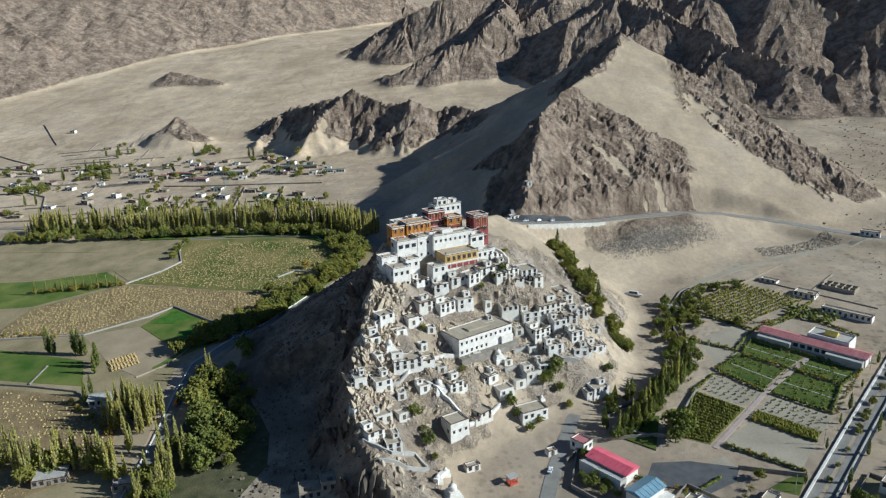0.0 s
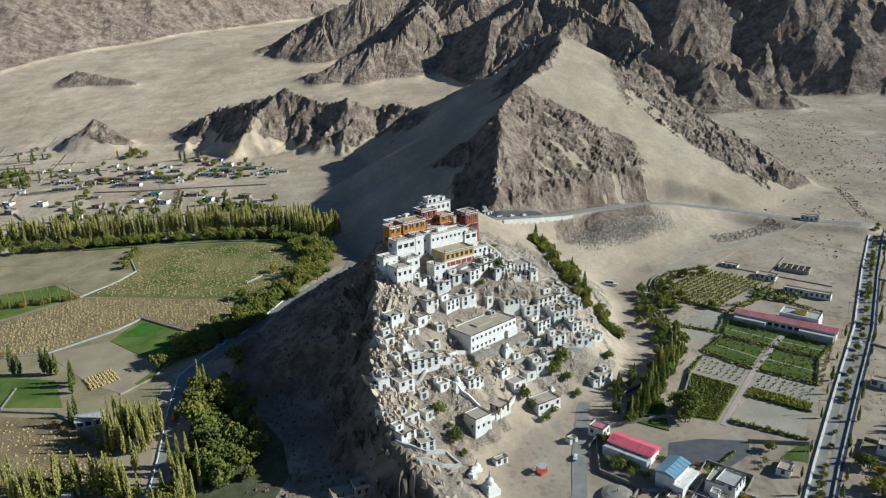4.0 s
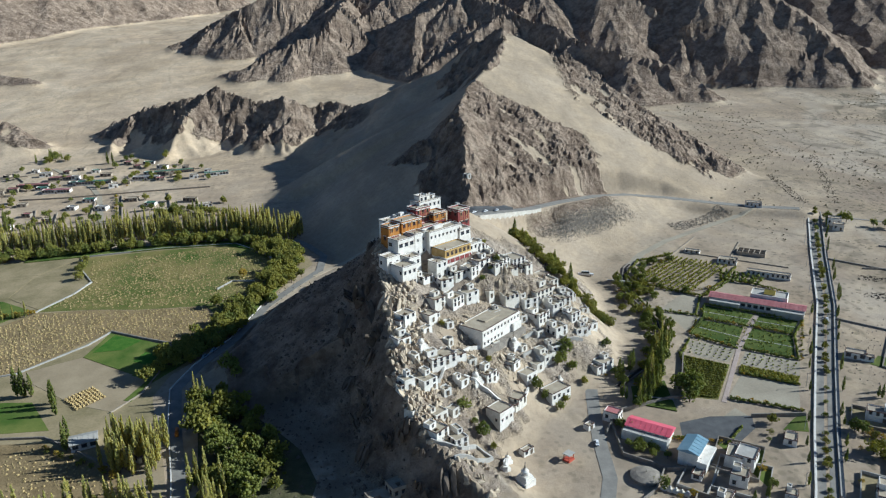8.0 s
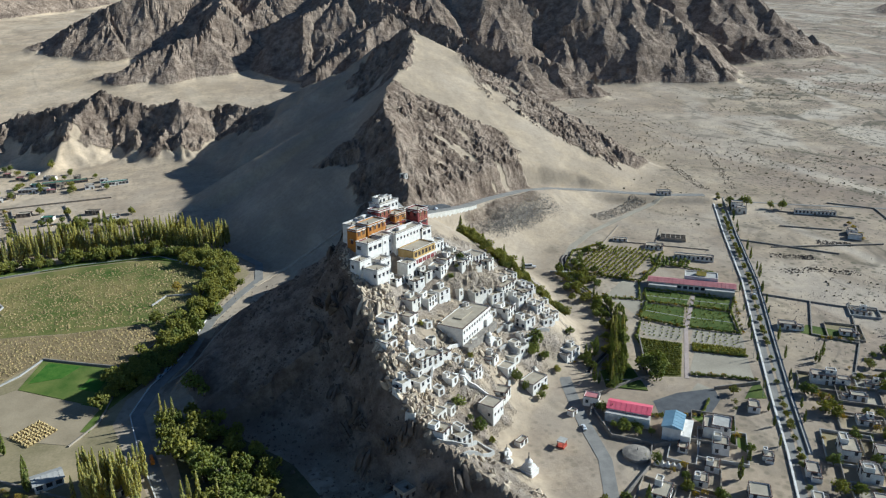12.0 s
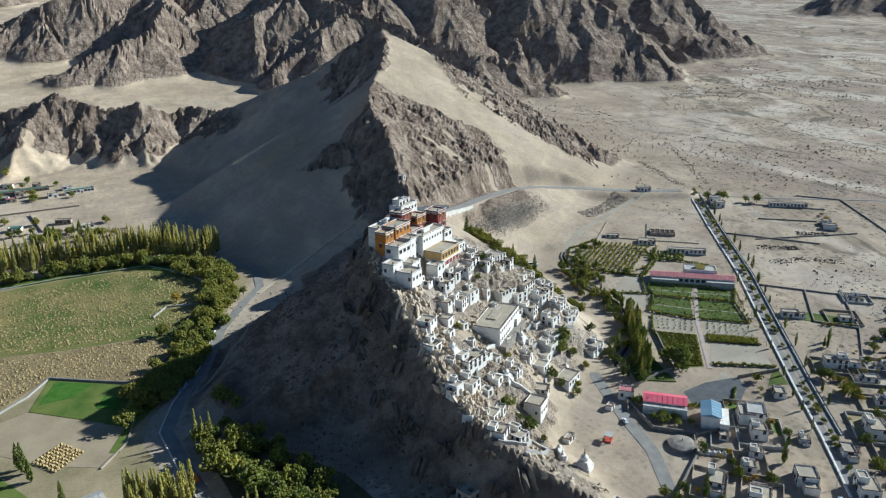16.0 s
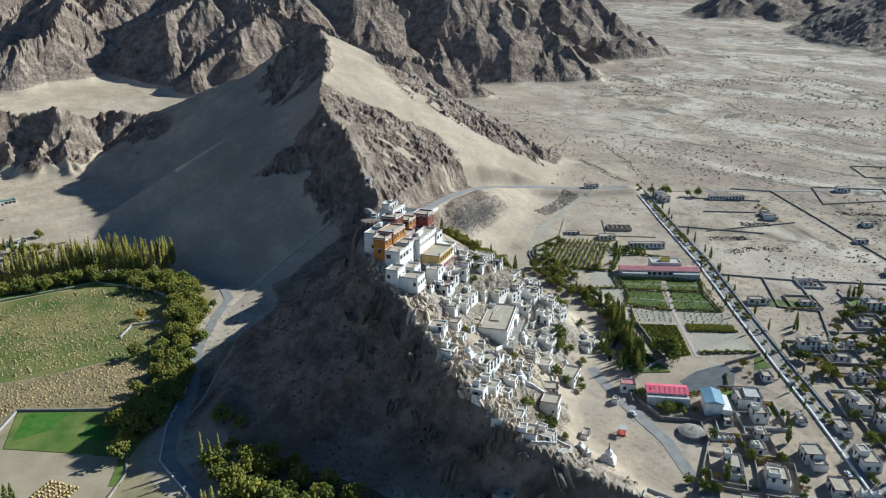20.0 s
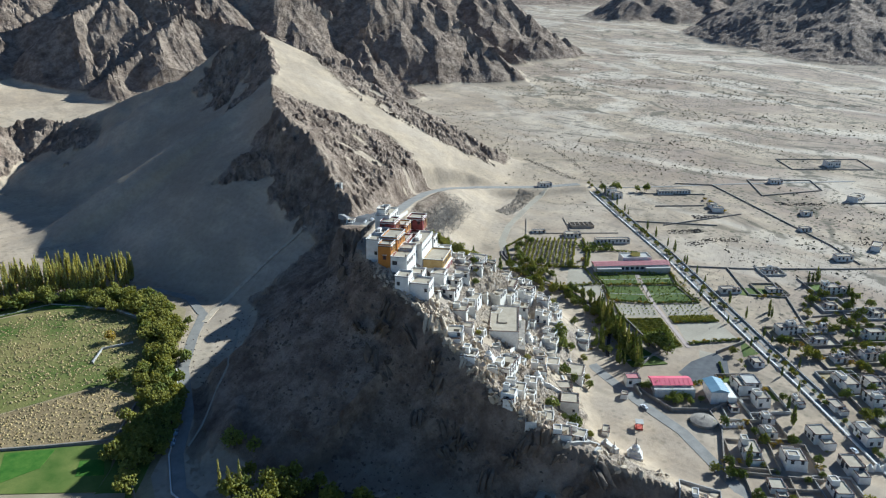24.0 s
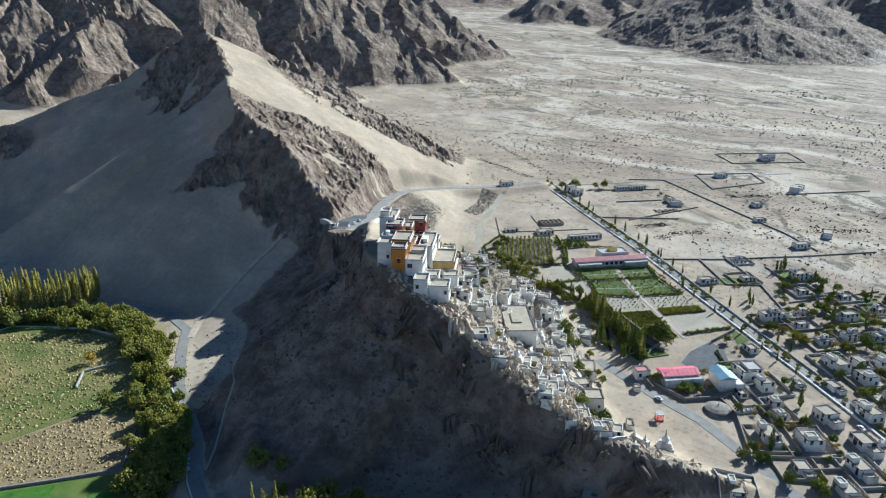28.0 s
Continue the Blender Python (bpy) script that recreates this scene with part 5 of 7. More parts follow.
block(-5.3, 4.3, 28.2, 34, 64, 76.2, WHITE, "white monastery block behind the orange wing", 2, sides_on="b", door=False)
block(-20.5, -9.5, 12.8, 20.6, 58, 69.8, WHITE, "white monastery block above the rocks", 2, sides_on="fl", win=WIN_WIDE, door=False)
block(-9, -1.2, 12.8, 19.8, 58, 70.6, WHITE, "plain tall white monastery wall", 2, sides_on="f", win=WIN_SMALL, door=False)
block(-29.2, -20, 0, 9, 49, 60.8, WHITE, "tall white house on the edge of the cliff", 2, sides_on="fl", win=WIN, door=False)
block(-31, -22.5, 9.3, 15.5, 51, 64.2, WHITE, "white house behind the cliff house", 2, sides_on="fl", win=WIN, door=False)
block(-19.6, -12, 5.5, 12, 51, 62.2, WHITE, "stepped white house among rocks", 2, sides_on="f", door=False)
block(-8.5, -1, -2.5, 4, 51, 58.6, WHITE, "small white house beside the assembly hall", 2, sides_on="f")
# white terrace wall that curls round the eastern edge
def uv(u, v):
    return (MO[0] + MU[0] * u + MV[0] * v, MO[1] + MU[1] * u + MV[1] * v)


strip("terrace_wall", [uv(29.5, 16), uv(33.5, 13), uv(35.5, 9), uv(34.5, 4), uv(31, 0)], 0.4, -0.4, WHITE, "curved whitewashed terrace wall below the tower", height=3.0, category="wall", step=1.5)
strip("terrace_wall", [uv(36.5, 17), uv(41, 12), uv(42, 5)], 0.4, -0.4, WHITE, "whitewashed terrace wall below the tower", height=2.2, category="wall", step=2)
for pts in ([(-33, -94), (-26, -86), (-18, -79), (-8, -74)], [(-44, -108), (-36, -100), (-33, -94)], [(-5, -106), (2, -99), (8, -90)], [(-24, -96), (-14, -100), (-9, -103)], [(-46, -134), (-34, -136), (-26, -128), (-20, -132)],
            [(-38, -142), (-28, -138), (-20, -132)], [(30, -60), (38, -62), (46, -60)], [(14, -62), (20, -58), (26, -60)], [(10, -74), (16, -70), (20, -76)]):
    strip("path_wall", pts, 0.45, -0.45, WHITE if pts[0][0] in (-33, -5, -24) else CONCRETE, "pale parapet wall of a stepped hill path", height=1.3, category="wall", step=2.5)


# ---------------------------------------------------------------- stupas
def stupa(x, y, size, turn=35, label="whitewashed stupa with a stepped base and a round dome"):
    z = min(H(x + a, y + b) for a in (-size, size) for b in (-size, size))
    t = thing("stupa", pose(x, y, z, 0, 0, turn), label, "stupa", "white stupas")
    bm = bmesh.new()
    for i, (r, a, b) in enumerate(((1.15, -0.6, 0.9), (0.95, 0.9, 1.25), (0.82, 1.25, 1.5), (0.7, 1.5, 1.7))):
        box(bm, -r * size, r * size, -r * size, r * size, a * size, b * size)
    part("base", bm, WHITE, t)
    part("dome", lathe(bmesh.new(), [(0.5 * size, 1.7 * size), (0.6 * size, 2.0 * size), (0.58 * size, 2.3 * size), (0.3 * size, 2.55 * size)]), WHITE, t)
    part("harmika", box(bmesh.new(), -0.2 * size, 0.2 * size, -0.2 * size, 0.2 * size, 2.5 * size, 2.75 * size), WHITE, t)
    part("spire", lathe(bmesh.new(), [(0.17 * size, 2.75 * size), (0.05 * size, 3.5 * size), (0.12 * size, 3.55 * size), (0.02 * size, 3.8 * size)], 12), ADOBE, t, "tapering clay spire")
    return t


for sx, sy, ss in ((-42, -87, 2.4), (-19, -96, 2.6), (6.8, -68.5, 2.4), (-9.6, -143.5, 2.8), (-13.5, -131, 1.5), (-16, -137, 1.5), (27, -80, 1.2)):
    stupa(sx, sy, ss)
for i in range(4):
    stupa(-355 + i * 13, 225, 2.6 - 0.3 * (i % 2), 10, "large white stupa beside the valley road")
for i in range(5):
    stupa(44 + i * 1.8, -157 - i * 1.4, 0.9, 40, "small white stupa in a row beside the round yard")
for i in range(6):
    stupa(62 + i * 2.6, -214 - i * 2.2, 1.2, 40, "small white stupa in a row below the village")
strip("mani_wall", [(-12.5, -130), (-15, -134), (-16.5, -139)], 0.9, -0.9, WHITE, "whitewashed wall between two small stupas", height=2.0, category="wall", step=1.5)


# ---------------------------------------------------------------- trees
def clump(bm, c, r, rg, tall=1.0):
    """A small ragged bunch of leaves: a crumpled eight-sided lump."""
    v = []
    for d in ((1, 0, 0), (-1, 0, 0), (0, 1, 0), (0, -1, 0), (0, 0, 1), (0, 0, -1)):
        k = r * rg.uniform(0.55, 1.25)
        v.append(bm.verts.new((c[0] + d[0] * k + rg.uniform(-0.3, 0.3) * r, c[1] + d[1] * k + rg.uniform(-0.3, 0.3) * r, c[2] + d[2] * k * tall + rg.uniform(-0.3, 0.3) * r)))
    for a, b, e in ((0, 2, 4), (2, 1, 4), (1, 3, 4), (3, 0, 4), (2, 0, 5), (1, 2, 5), (3, 1, 5), (0, 3, 5)):
        bm.faces.new((v[a], v[b], v[e]))


def trunk_of(tall, r0, reach, rg, count, low, high):
    """One tapered trunk with its limbs drawn out of its sides."""
    bm = bmesh.new()
    rings, n = [], 5
    for k in range(7):
        z, r = tall * k / 6 - (0.5 if k == 0 else 0), r0 * (1 - 0.85 * k / 6)
        o = rg.uniform(-0.4, 0.4) * r0
        rings.append([bm.verts.new((o + r * math.cos(2 * math.pi * i / n), r * math.sin(2 * math.pi * i / n), z)) for i in range(n)])
    quads = []
    for k, (p, q) in enumerate(zip(rings, rings[1:])):
        for i in range(n):
            f = bm.faces.new((p[i], p[(i + 1) % n], q[(i + 1) % n], q[i]))
            if low <= (k + 0.5) / 6 <= high:
                quads.append(f)
    bm.faces.new(rings[-1])
    for f in rg.sample(quads, min(count, len(quads))):
        c = f.calc_center_median()
        d = Vector((c.x, c.y, 0)).normalized()
        tip = c + d * reach * rg.uniform(0.6, 1.0) + Vector((0, 0, tall * rg.uniform(0.12, 0.3)))
        g = bmesh.ops.extrude_discrete_faces(bm, faces=[f])["faces"][0]
        for v in g.verts:
            v.co = tip + (v.co - c) * 0.25
    return bm


def make_poplar(seed, tall, wide, leaf, count=70, name="poplar_tree"):
    rg = random.Random(seed)
    t = thing(name, Matrix.Identity(4), "", "tree")
    bm = trunk_of(tall * 0.95, 0.24, wide * 0.55, rg, 6, 0.15, 0.6)
    part("trunk", bm, BARK, t)
    bm = bmesh.new()
    count = int(count * 1.6)
    for i in range(count):
        s = (i + rg.random()) / count
        z = tall * (0.1 + 0.9 * s)
        r = wide * 0.62 * min(1.0, 0.35 + 3.5 * s) * max(0.05, 1 - s ** 2.6) * rg.uniform(0.15, 1.0) ** 0.6
        a = rg.uniform(0, 6.3)
        clump(bm, (r * math.cos(a), r * math.sin(a), z), rg.uniform(0.3, 0.62) * (1.1 - 0.45 * s), rg, 1.9)
    part("crown", bm, leaf, t)
    return t


def make_round(seed, tall, wide, leaf, count=110, name="willow_tree", low=0.16):
    rg = random.Random(seed)
    t = thing(name, Matrix.Identity(4), "", "tree" if tall > 2.5 else "bush")
    bm = trunk_of(tall * 0.7, 0.06 * tall ** 0.8, wide * 0.45, rg, 6, 0.4, 1.0)
    centres = []
    for i in range(6):
        a, r = i * 1.05 + rg.uniform(-0.3, 0.3), wide * rg.uniform(0.35, 0.62)
        c = (r * math.cos(a), r * math.sin(a), tall * rg.uniform(0.42, 0.74))
        centres.append((c, wide * rg.uniform(0.36, 0.56)))
    centres.append(((0, 0, tall * 0.76), wide * 0.5))
    part("trunk", bm, BARK, t)
    bm = bmesh.new()
    for i in range(int(count * 1.5)):
        c, r = centres[i % len(centres)]
        d = Vector((rg.gauss(0, 1), rg.gauss(0, 1), rg.gauss(0, 1))).normalized() * r * rg.uniform(0.5, 1.05)
        z = max(tall * low, c[2] + d.z * tall / wide * 0.6)
        clump(bm, (c[0] + d.x, c[1] + d.y, z), rg.uniform(0.08, 0.165) * wide, rg)
    part("crown", bm, leaf, t)
    return t


FOREST = {
    "poplar": [make_poplar(s, *a) for s, a in enumerate(((18, 1.9, LEAF_POPLAR, 95), (20, 1.7, LEAF_POPLAR, 95), (16, 1.6, LEAF_POPLAR, 80), (19, 2.1, LEAF_POPLAR, 100)))],
    "darkpoplar": [make_poplar(s + 10, *a, "black_poplar") for s, a in enumerate(((15, 2.9, LEAF_DARK, 110), (12, 2.4, LEAF_DARK, 100), (17, 3.1, LEAF_DARK, 120)))],
    "willow": [make_round(s + 20, *a) for s, a in enumerate(((8, 5.2, LEAF_WILLOW, 150), (7, 4.6, LEAF_WILLOW, 140), (9, 5.6, LEAF_WILLOW, 160), (6.5, 4.4, LEAF_DARK, 130)))],
    "darktree": [make_round(s + 30, *a) for s, a in enumerate(((8, 4.4, LEAF_DARK, 140, "broadleaf_tree"), (7, 3.9, LEAF_DARK, 130, "broadleaf_tree"), (10, 5.0, LEAF_DARK, 160, "broadleaf_tree")))],
    "bush": [make_round(s + 40, *a, 50, "bush", 0.1) for s, a in enumerate(((2.2, 1.5, LEAF_WILLOW), (1.7, 1.2, LEAF_DARK), (2.4, 1.7, LEAF_YELLOW)))],
    "yellow": [make_round(50, 7, 4.0, LEAF_YELLOW)],
}
TREE_LABEL = {"poplar": "slender columnar poplar with yellow-green leaves", "darkpoplar": "broad dark green poplar tree", "willow": "round-crowned green willow tree",
              "darktree": "dense dark green broadleaf tree", "bush": "low leafy green bush", "yellow": "round tree with yellowing leaves"}
used = set()
trees = random.Random(9)


def plant(kind, x, y, group, size=1.0):
    """One tree of a kind, turned and sized a little by chance."""
    src = trees.choice(FOREST[kind])
    k = size * trees.uniform(0.8, 1.2)
    m = pose(x, y, H(x, y) - 0.1, 0, 0, trees.uniform(0, 360)) @ Matrix.Diagonal((k * trees.uniform(0.9, 1.12), k * trees.uniform(0.9, 1.12), k, 1))
    if src.name not in used:
        used.add(src.name)
        src.matrix_basis = m
        t = src
    else:
        t = copy_thing(src, m)
        t.matrix_basis = m
    return tagged(t, TREE_LABEL[kind], group=group)


def row(kind, line, gap, group, spread=1.0, size=1.0, skip=0.0):
    for a, b in zip(line, line[1:]):
        n = max(1, int(math.dist(a, b) / gap))
        for i in range(n):
            if trees.random() < skip:
                continue
            s = (i + trees.uniform(0.1, 0.9)) / n
            plant(kind, a[0] + s * (b[0] - a[0]) + trees.uniform(-spread, spread), a[1] + s * (b[1] - a[1]) + trees.uniform(-spread, spread), group, size)


def grove(name, label, spots):
    """Many trees too far or too close together to count: one object; spots: kind, x, y, size."""
    vs, fs, ms, mats, n0 = [], [], [], [], 0
    for kind, x, y, size in spots:
        src = trees.choice(FOREST[kind])
        k, a = size * trees.uniform(0.8, 1.2), trees.uniform(0, 6.28)
        for ob in src.children:
            me = ob.data
            co = np.empty(len(me.vertices) * 3)
            me.vertices.foreach_get("co", co)
            co = co.reshape(-1, 3) * k
            c, s = math.cos(a), math.sin(a)
            vs.append(np.stack([x + c * co[:, 0] - s * co[:, 1], y + s * co[:, 0] + c * co[:, 1], H(x, y) - 0.1 + co[:, 2]], -1))
            if me.materials[0] not in mats:
                mats.append(me.materials[0])
            fs += [tuple(v + n0 for v in p.vertices) for p in me.polygons]
            ms += [mats.index(me.materials[0])] * len(me.polygons)
            n0 += len(co)
    me = bpy.data.meshes.new(name)
    me.from_pydata(np.concatenate(vs), [], fs)
    for m in mats:
        me.materials.append(m)
    me.polygons.foreach_set("material_index", ms)
    return tagged(new(name, me), label, "trees", kind="stuff")


def scatter(kinds, line, count, lo, hi, size):
    """Chance places along a line, within lo to hi metres of its left side."""
    pts, out = dense(line, 4.0), []
    ed = sides(pts, 1.0, 0.0)
    for _ in range(count):
        i = trees.randrange(len(pts))
        o = trees.uniform(lo, hi)
        (l, r) = ed[i]
        out.append((trees.choice(kinds), r[0] + (l[0] - r[0]) * o + trees.uniform(-2, 2), r[1] + (l[1] - r[1]) * o + trees.uniform(-2, 2), size))
    return out


G1 = "poplar plantation beyond the fields"
row("poplar", [(-310, 203), (-252, 205), (-200, 206), (-147, 198), (-112, 172)], 2.4, G1, 2.0, 0.9)
grove("poplar_plantation", "dense plantation of slender yellow-green poplars", scatter(["poplar"], [(-420, 208), (-330, 208), (-252, 209), (-200, 211), (-147, 203), (-106, 168)], 470, -4, 17, 0.92))
BELT_LINE = [(-300, 190), (-200, 189), (-150, 183), (-120, 160), (-104, 134), (-104, 110), (-118, 82), (-130, 56), (-139, 36), (-152, 16), (-168, -3), (-179, -16)]
strip("belt_ground", BELT_LINE, 6, -9, GRASS, "dark green undergrowth below the willow belt", 0.3, "undergrowth", P)
G2 = "willow belt round the fields"
BELT = BELT_LINE
row("willow", BELT, 4.6, G2, 3.0, 0.92)
grove("willow_thicket", "thick belt of green willows along the field road", scatter(["willow", "willow", "willow", "darktree"], BELT[3:11], 170, -12, 11, 0.85) + scatter(["willow", "darktree"], BELT[:4], 70, -5, 6, 0.8)
      + scatter(["willow", "darktree"], [(-420, 188), (-300, 190)], 50, -5, 5, 0.85))
plant("yellow", -136, 108, "lone trees in the fields")
row("willow", [(-150, 66), (-142, 56)], 5, G2, 1.0, 0.8)
G3 = "poplars round the farmhouse"
row("poplar", [(-184, -84), (-176, -92), (-168, -96)], 2.2, G3, 2.0, 0.85)
row("poplar", [(-182, -72), (-172, -76), (-158, -80)], 2.2, G3, 2.5, 0.85)
row("poplar", [(-178, -80), (-164, -88)], 2.0, G3, 3.0, 0.85)
row("darkpoplar", [(-206, -62), (-202, -74)], 4.0, G3, 0.8, 0.8)
row("darkpoplar", [(-259, -14), (-254, -16)], 2.4, G3, 0.8)
row("darkpoplar", [(-243, -16), (-233, -18)], 2.4, G3, 0.8)
row("darkpoplar", [(-222, -24), (-216, -40)], 5.0, G3, 0.8)
row("poplar", [(-218, -110), (-198, -124), (-180, -116)], 3.2, G3, 3.0, 0.9)
row("poplar", [(-168, -118), (-156, -128)], 3.0, G3, 2.0, 0.9)
row("poplar", [(-160, -108), (-160, -112)], 2.0, G3, 0.6)
row("bush", [(-216, -66), (-176, -96), (-166, -120)], 4.0, G3, 1.5, 1.3)
row("bush", [(-330, 14), (-262, 6)], 6.0, "bushes along field walls", 1.5, 1.2)
row("bush", [(-330, 74), (-300, 78), (-264, 84)], 2.6, "bushes along field walls", 2.0, 1.6)
row("poplar", [(-326, 74), (-290, 80), (-268, 84)], 5.0, "shrub row across the upper field", 2.0, 0.6)
row("willow", [(-250, 128), (-256, 176)], 12, "lone trees in the fields", 1.5, 0.6)
G4 = "orchard trees at the foot of the cliff"
row("willow", [(-146, -46), (-144, -72), (-128, -86), (-116, -100)], 5.5, G4, 3.0, 1.15)
row("willow", [(-136, -54), (-126, -72), (-110, -86)], 5.5, G4, 3.0, 1.1)
row("darktree", [(-138, -84), (-128, -100), (-114, -112)], 5.5, G4, 3.0, 1.1)
row("darktree", [(-134, -112), (-122, -120), (-118, -130)], 4.0, G4, 3.0, 1.1)
row("poplar", [(-138, -124), (-128, -132), (-134, -140)], 3.0, G4, 2.0, 0.9)
row("poplar", [(-150, -40), (-144, -52)], 3.0, G4, 1.0, 0.8)
row("darktree", [(-140, -22), (-126, -36)], 7.0, G4, 3.0, 0.9)



def inside(x, y, pts):
    hit = False
    for (x0, y0), (x1, y1) in zip(pts, pts[1:] + pts[:1]):
        if (y0 > y) != (y1 > y) and x < x0 + (y - y0) * (x1 - x0) / (y1 - y0):
            hit = not hit
    return hit


def straw_heaps(name, pts, turn, rows, along, label, keep=1.0, lift=0.2):
    """Small uneven heaps of cut straw in rows over a field."""
    rg = random.Random(len(pts) * 7 + int(rows * 10))
    c, sn = math.cos(turn), math.sin(turn)
    span = [(x * c + y * sn, -x * sn + y * c) for x, y in pts]
    vs, fs = [], []
    v = min(p[1] for p in span)
    while v < max(p[1] for p in span):
        u = min(p[0] for p in span)
        while u < max(p[0] for p in span):
            a, b = u + rg.uniform(-0.7, 0.7), v + rg.uniform(-0.6, 0.6)
            x, y = a * c - b * sn, a * sn + b * c
            if inside(x, y, pts) and rg.random() < keep * (0.75 + 0.5 * float(fbm(np.array([x / 18]), np.array([y / 18]), 2, 71)[0])):
                z, r, h, n0, t0 = P(x, y) + lift - 0.05, rg.uniform(0.55, 1.0), rg.uniform(0.45, 0.85), len(vs), rg.uniform(0, 6.3)
                vs += [(x + r * rg.uniform(0.7, 1.2) * math.cos(t0 + k * 1.2566), y + r * rg.uniform(0.7, 1.2) * math.sin(t0 + k * 1.2566), z) for k in range(5)]
                vs.append((x + rg.uniform(-0.2, 0.2), y + rg.uniform(-0.2, 0.2), z + h))
                fs += [(n0 + k, n0 + (k + 1) % 5, n0 + 5) for k in range(5)]
            u += along
        v += rows
    me = bpy.data.meshes.new(name)
    me.from_pydata(vs, [], fs)
    me.materials.append(STRAW)
    return tagged(new(name, me), label, "straw", kind="stuff")


STUBBLE_UP = [(-300, 45), (-263, 83), (-227, 79), (-200, 71), (-159, 65), (-150, 46), (-169, 24), (-209, 50), (-250, 12), (-300, 6)]
CROP_UP = [(-262, 90), (-245, 110), (-238, 128), (-249, 150), (-200, 170), (-147, 166), (-124, 140), (-117, 118), (-130, 82), (-146, 50), (-157, 71), (-200, 77), (-227, 84)]
STUBBLE_LOW = [(-300, -48), (-247, -60), (-216, -66), (-180, -95), (-174, -120), (-215, -155), (-300, -150)]
straw_heaps("straw_heaps", STUBBLE_UP, 0.35, 3.0, 2.6, "rows of small golden straw heaps on a stubble field", 0.9, 0.2)
straw_heaps("straw_heaps", CROP_UP, 0.30, 4.6, 2.8, "scattered straw heaps on a drying green field", 0.6, 0.14)
straw_heaps("straw_heaps", STUBBLE_LOW, 0.2, 3.2, 2.8, "rows of brown straw heaps below the farmhouse", 0.8, 0.18)

# a roofless brick building beside the dirt track
ruin = thing("brick_ruin", pose(211, 49, P(211, 49), 0, 0, -39), "roofless brown brick building with many small rooms", "ruin")
for n in range(6):
    part("wall", box(bmesh.new(), -9 + n * 3.6, -8.6 + n * 3.6, -5, 5, -0.4, 2.2), ADOBE, ruin)
for n in range(3):
    part("wall", box(bmesh.new(), -9, 9.4, -5.2 + n * 5, -4.8 + n * 5, -0.4, 2.0), ADOBE, ruin)
grove("farm_poplars", "close-set slender poplars round the farmhouse", scatter(["poplar"], [(-182, -76), (-172, -80), (-160, -84)], 30, -5, 5, 0.85) + scatter(["poplar"], [(-180, -88), (-172, -92), (-162, -94)], 24, -3, 4, 0.8)
      + scatter(["poplar", "poplar", "willow"], [(-236, -118), (-214, -122), (-196, -126), (-176, -118)], 44, -5, 6, 0.8) + scatter(["poplar", "willow"], [(-172, -116), (-156, -132)], 20, -4, 4, 0.8))
grove("cliff_foot_thicket", "shaded thicket of trees below the cliff", scatter(["willow", "darktree", "darktree", "bush"], [(-142, -46), (-132, -70), (-124, -96), (-118, -124)], 48, -8, 14, 0.9)
      + scatter(["poplar", "willow"], [(-140, -108), (-134, -128), (-136, -150)], 40, -6, 7, 0.8))
G5 = "trees along the hill's eastern foot"
for _ in range(64):
    s, o = trees.random(), trees.gauss(0, 3.2)
    bx, by = 40 + 34 * s + o, 50 - 82 * s ** 0.9 + o * 0.4
    plant("willow", bx, by, G5, 0.72 if s < 0.8 else 0.6)
for bx, by in ((41, 50), (44, 42), (50, 34), (58, 20), (61, 0), (48, 44)):
    plant("darkpoplar", bx, by, G5, 0.75)
G6 = "shrubs among the hill houses"
for bx, by, k in ((13, -88, 1.0), (16, -92, 0.9), (22, -97, 0.8), (26, -92, 0.6), (36, -74, 0.9), (31, -72, 1.0), (28, -74, 0.9), (34, -68, 1.1), (-28, -112, 1.15), (-21, -120, 0.9), (-24, -116, 0.7), (9, 4, 0.6),
                 (8, -28, 0.7), (-2, -40, 0.6), (-29, -68, 0.55), (4, -34, 0.5), (60, -58, 0.7), (-9, -82, 0.6), (40, -80, 0.6), (-18, -126, 0.6)):
    plant("darktree" if k > 0.65 else "willow", bx, by, G6, k * 0.72)
G7 = "dark poplar grove beside the gardens"
for i in range(110):
    s, o = trees.random(), trees.uniform(-11, 9)
    plant(trees.choice(["darkpoplar", "darkpoplar", "poplar", "darktree"]), 98 - 34 * s + o * 0.7, -48 - 52 * s + o * 0.4, G7, 0.68)
row("darkpoplar", [(106, -30), (98, -50)], 3.5, G7, 1.5, 0.6)
row("darktree", [(84, -88), (88, -98), (82, -108)], 4.0, G7, 2.5, 1.1)
row("darkpoplar", [(57, -80), (62, -74), (72, -70)], 3.0, G7, 1.5, 0.7)
row("darkpoplar", [(54, -98), (56, -88)], 3.0, G7, 1.0, 0.6)
row("darktree", [(44, -110), (40, -128), (50, -140)], 5.0, "bushes below the pink-roofed school", 2.0, 0.5)
row("darktree", [(46, -118), (48, -132), (56, -142)], 4.0, "bushes below the pink-roofed school", 1.5, 0.5)
row("willow", [(104, 20), (100, 0), (102, -24)], 6.0, "trees along the stream", 2.0, 0.55)
row("darkpoplar", [(112, 36), (104, 6), (108, -16)], 6.0, "trees along the stream", 1.5, 0.35)
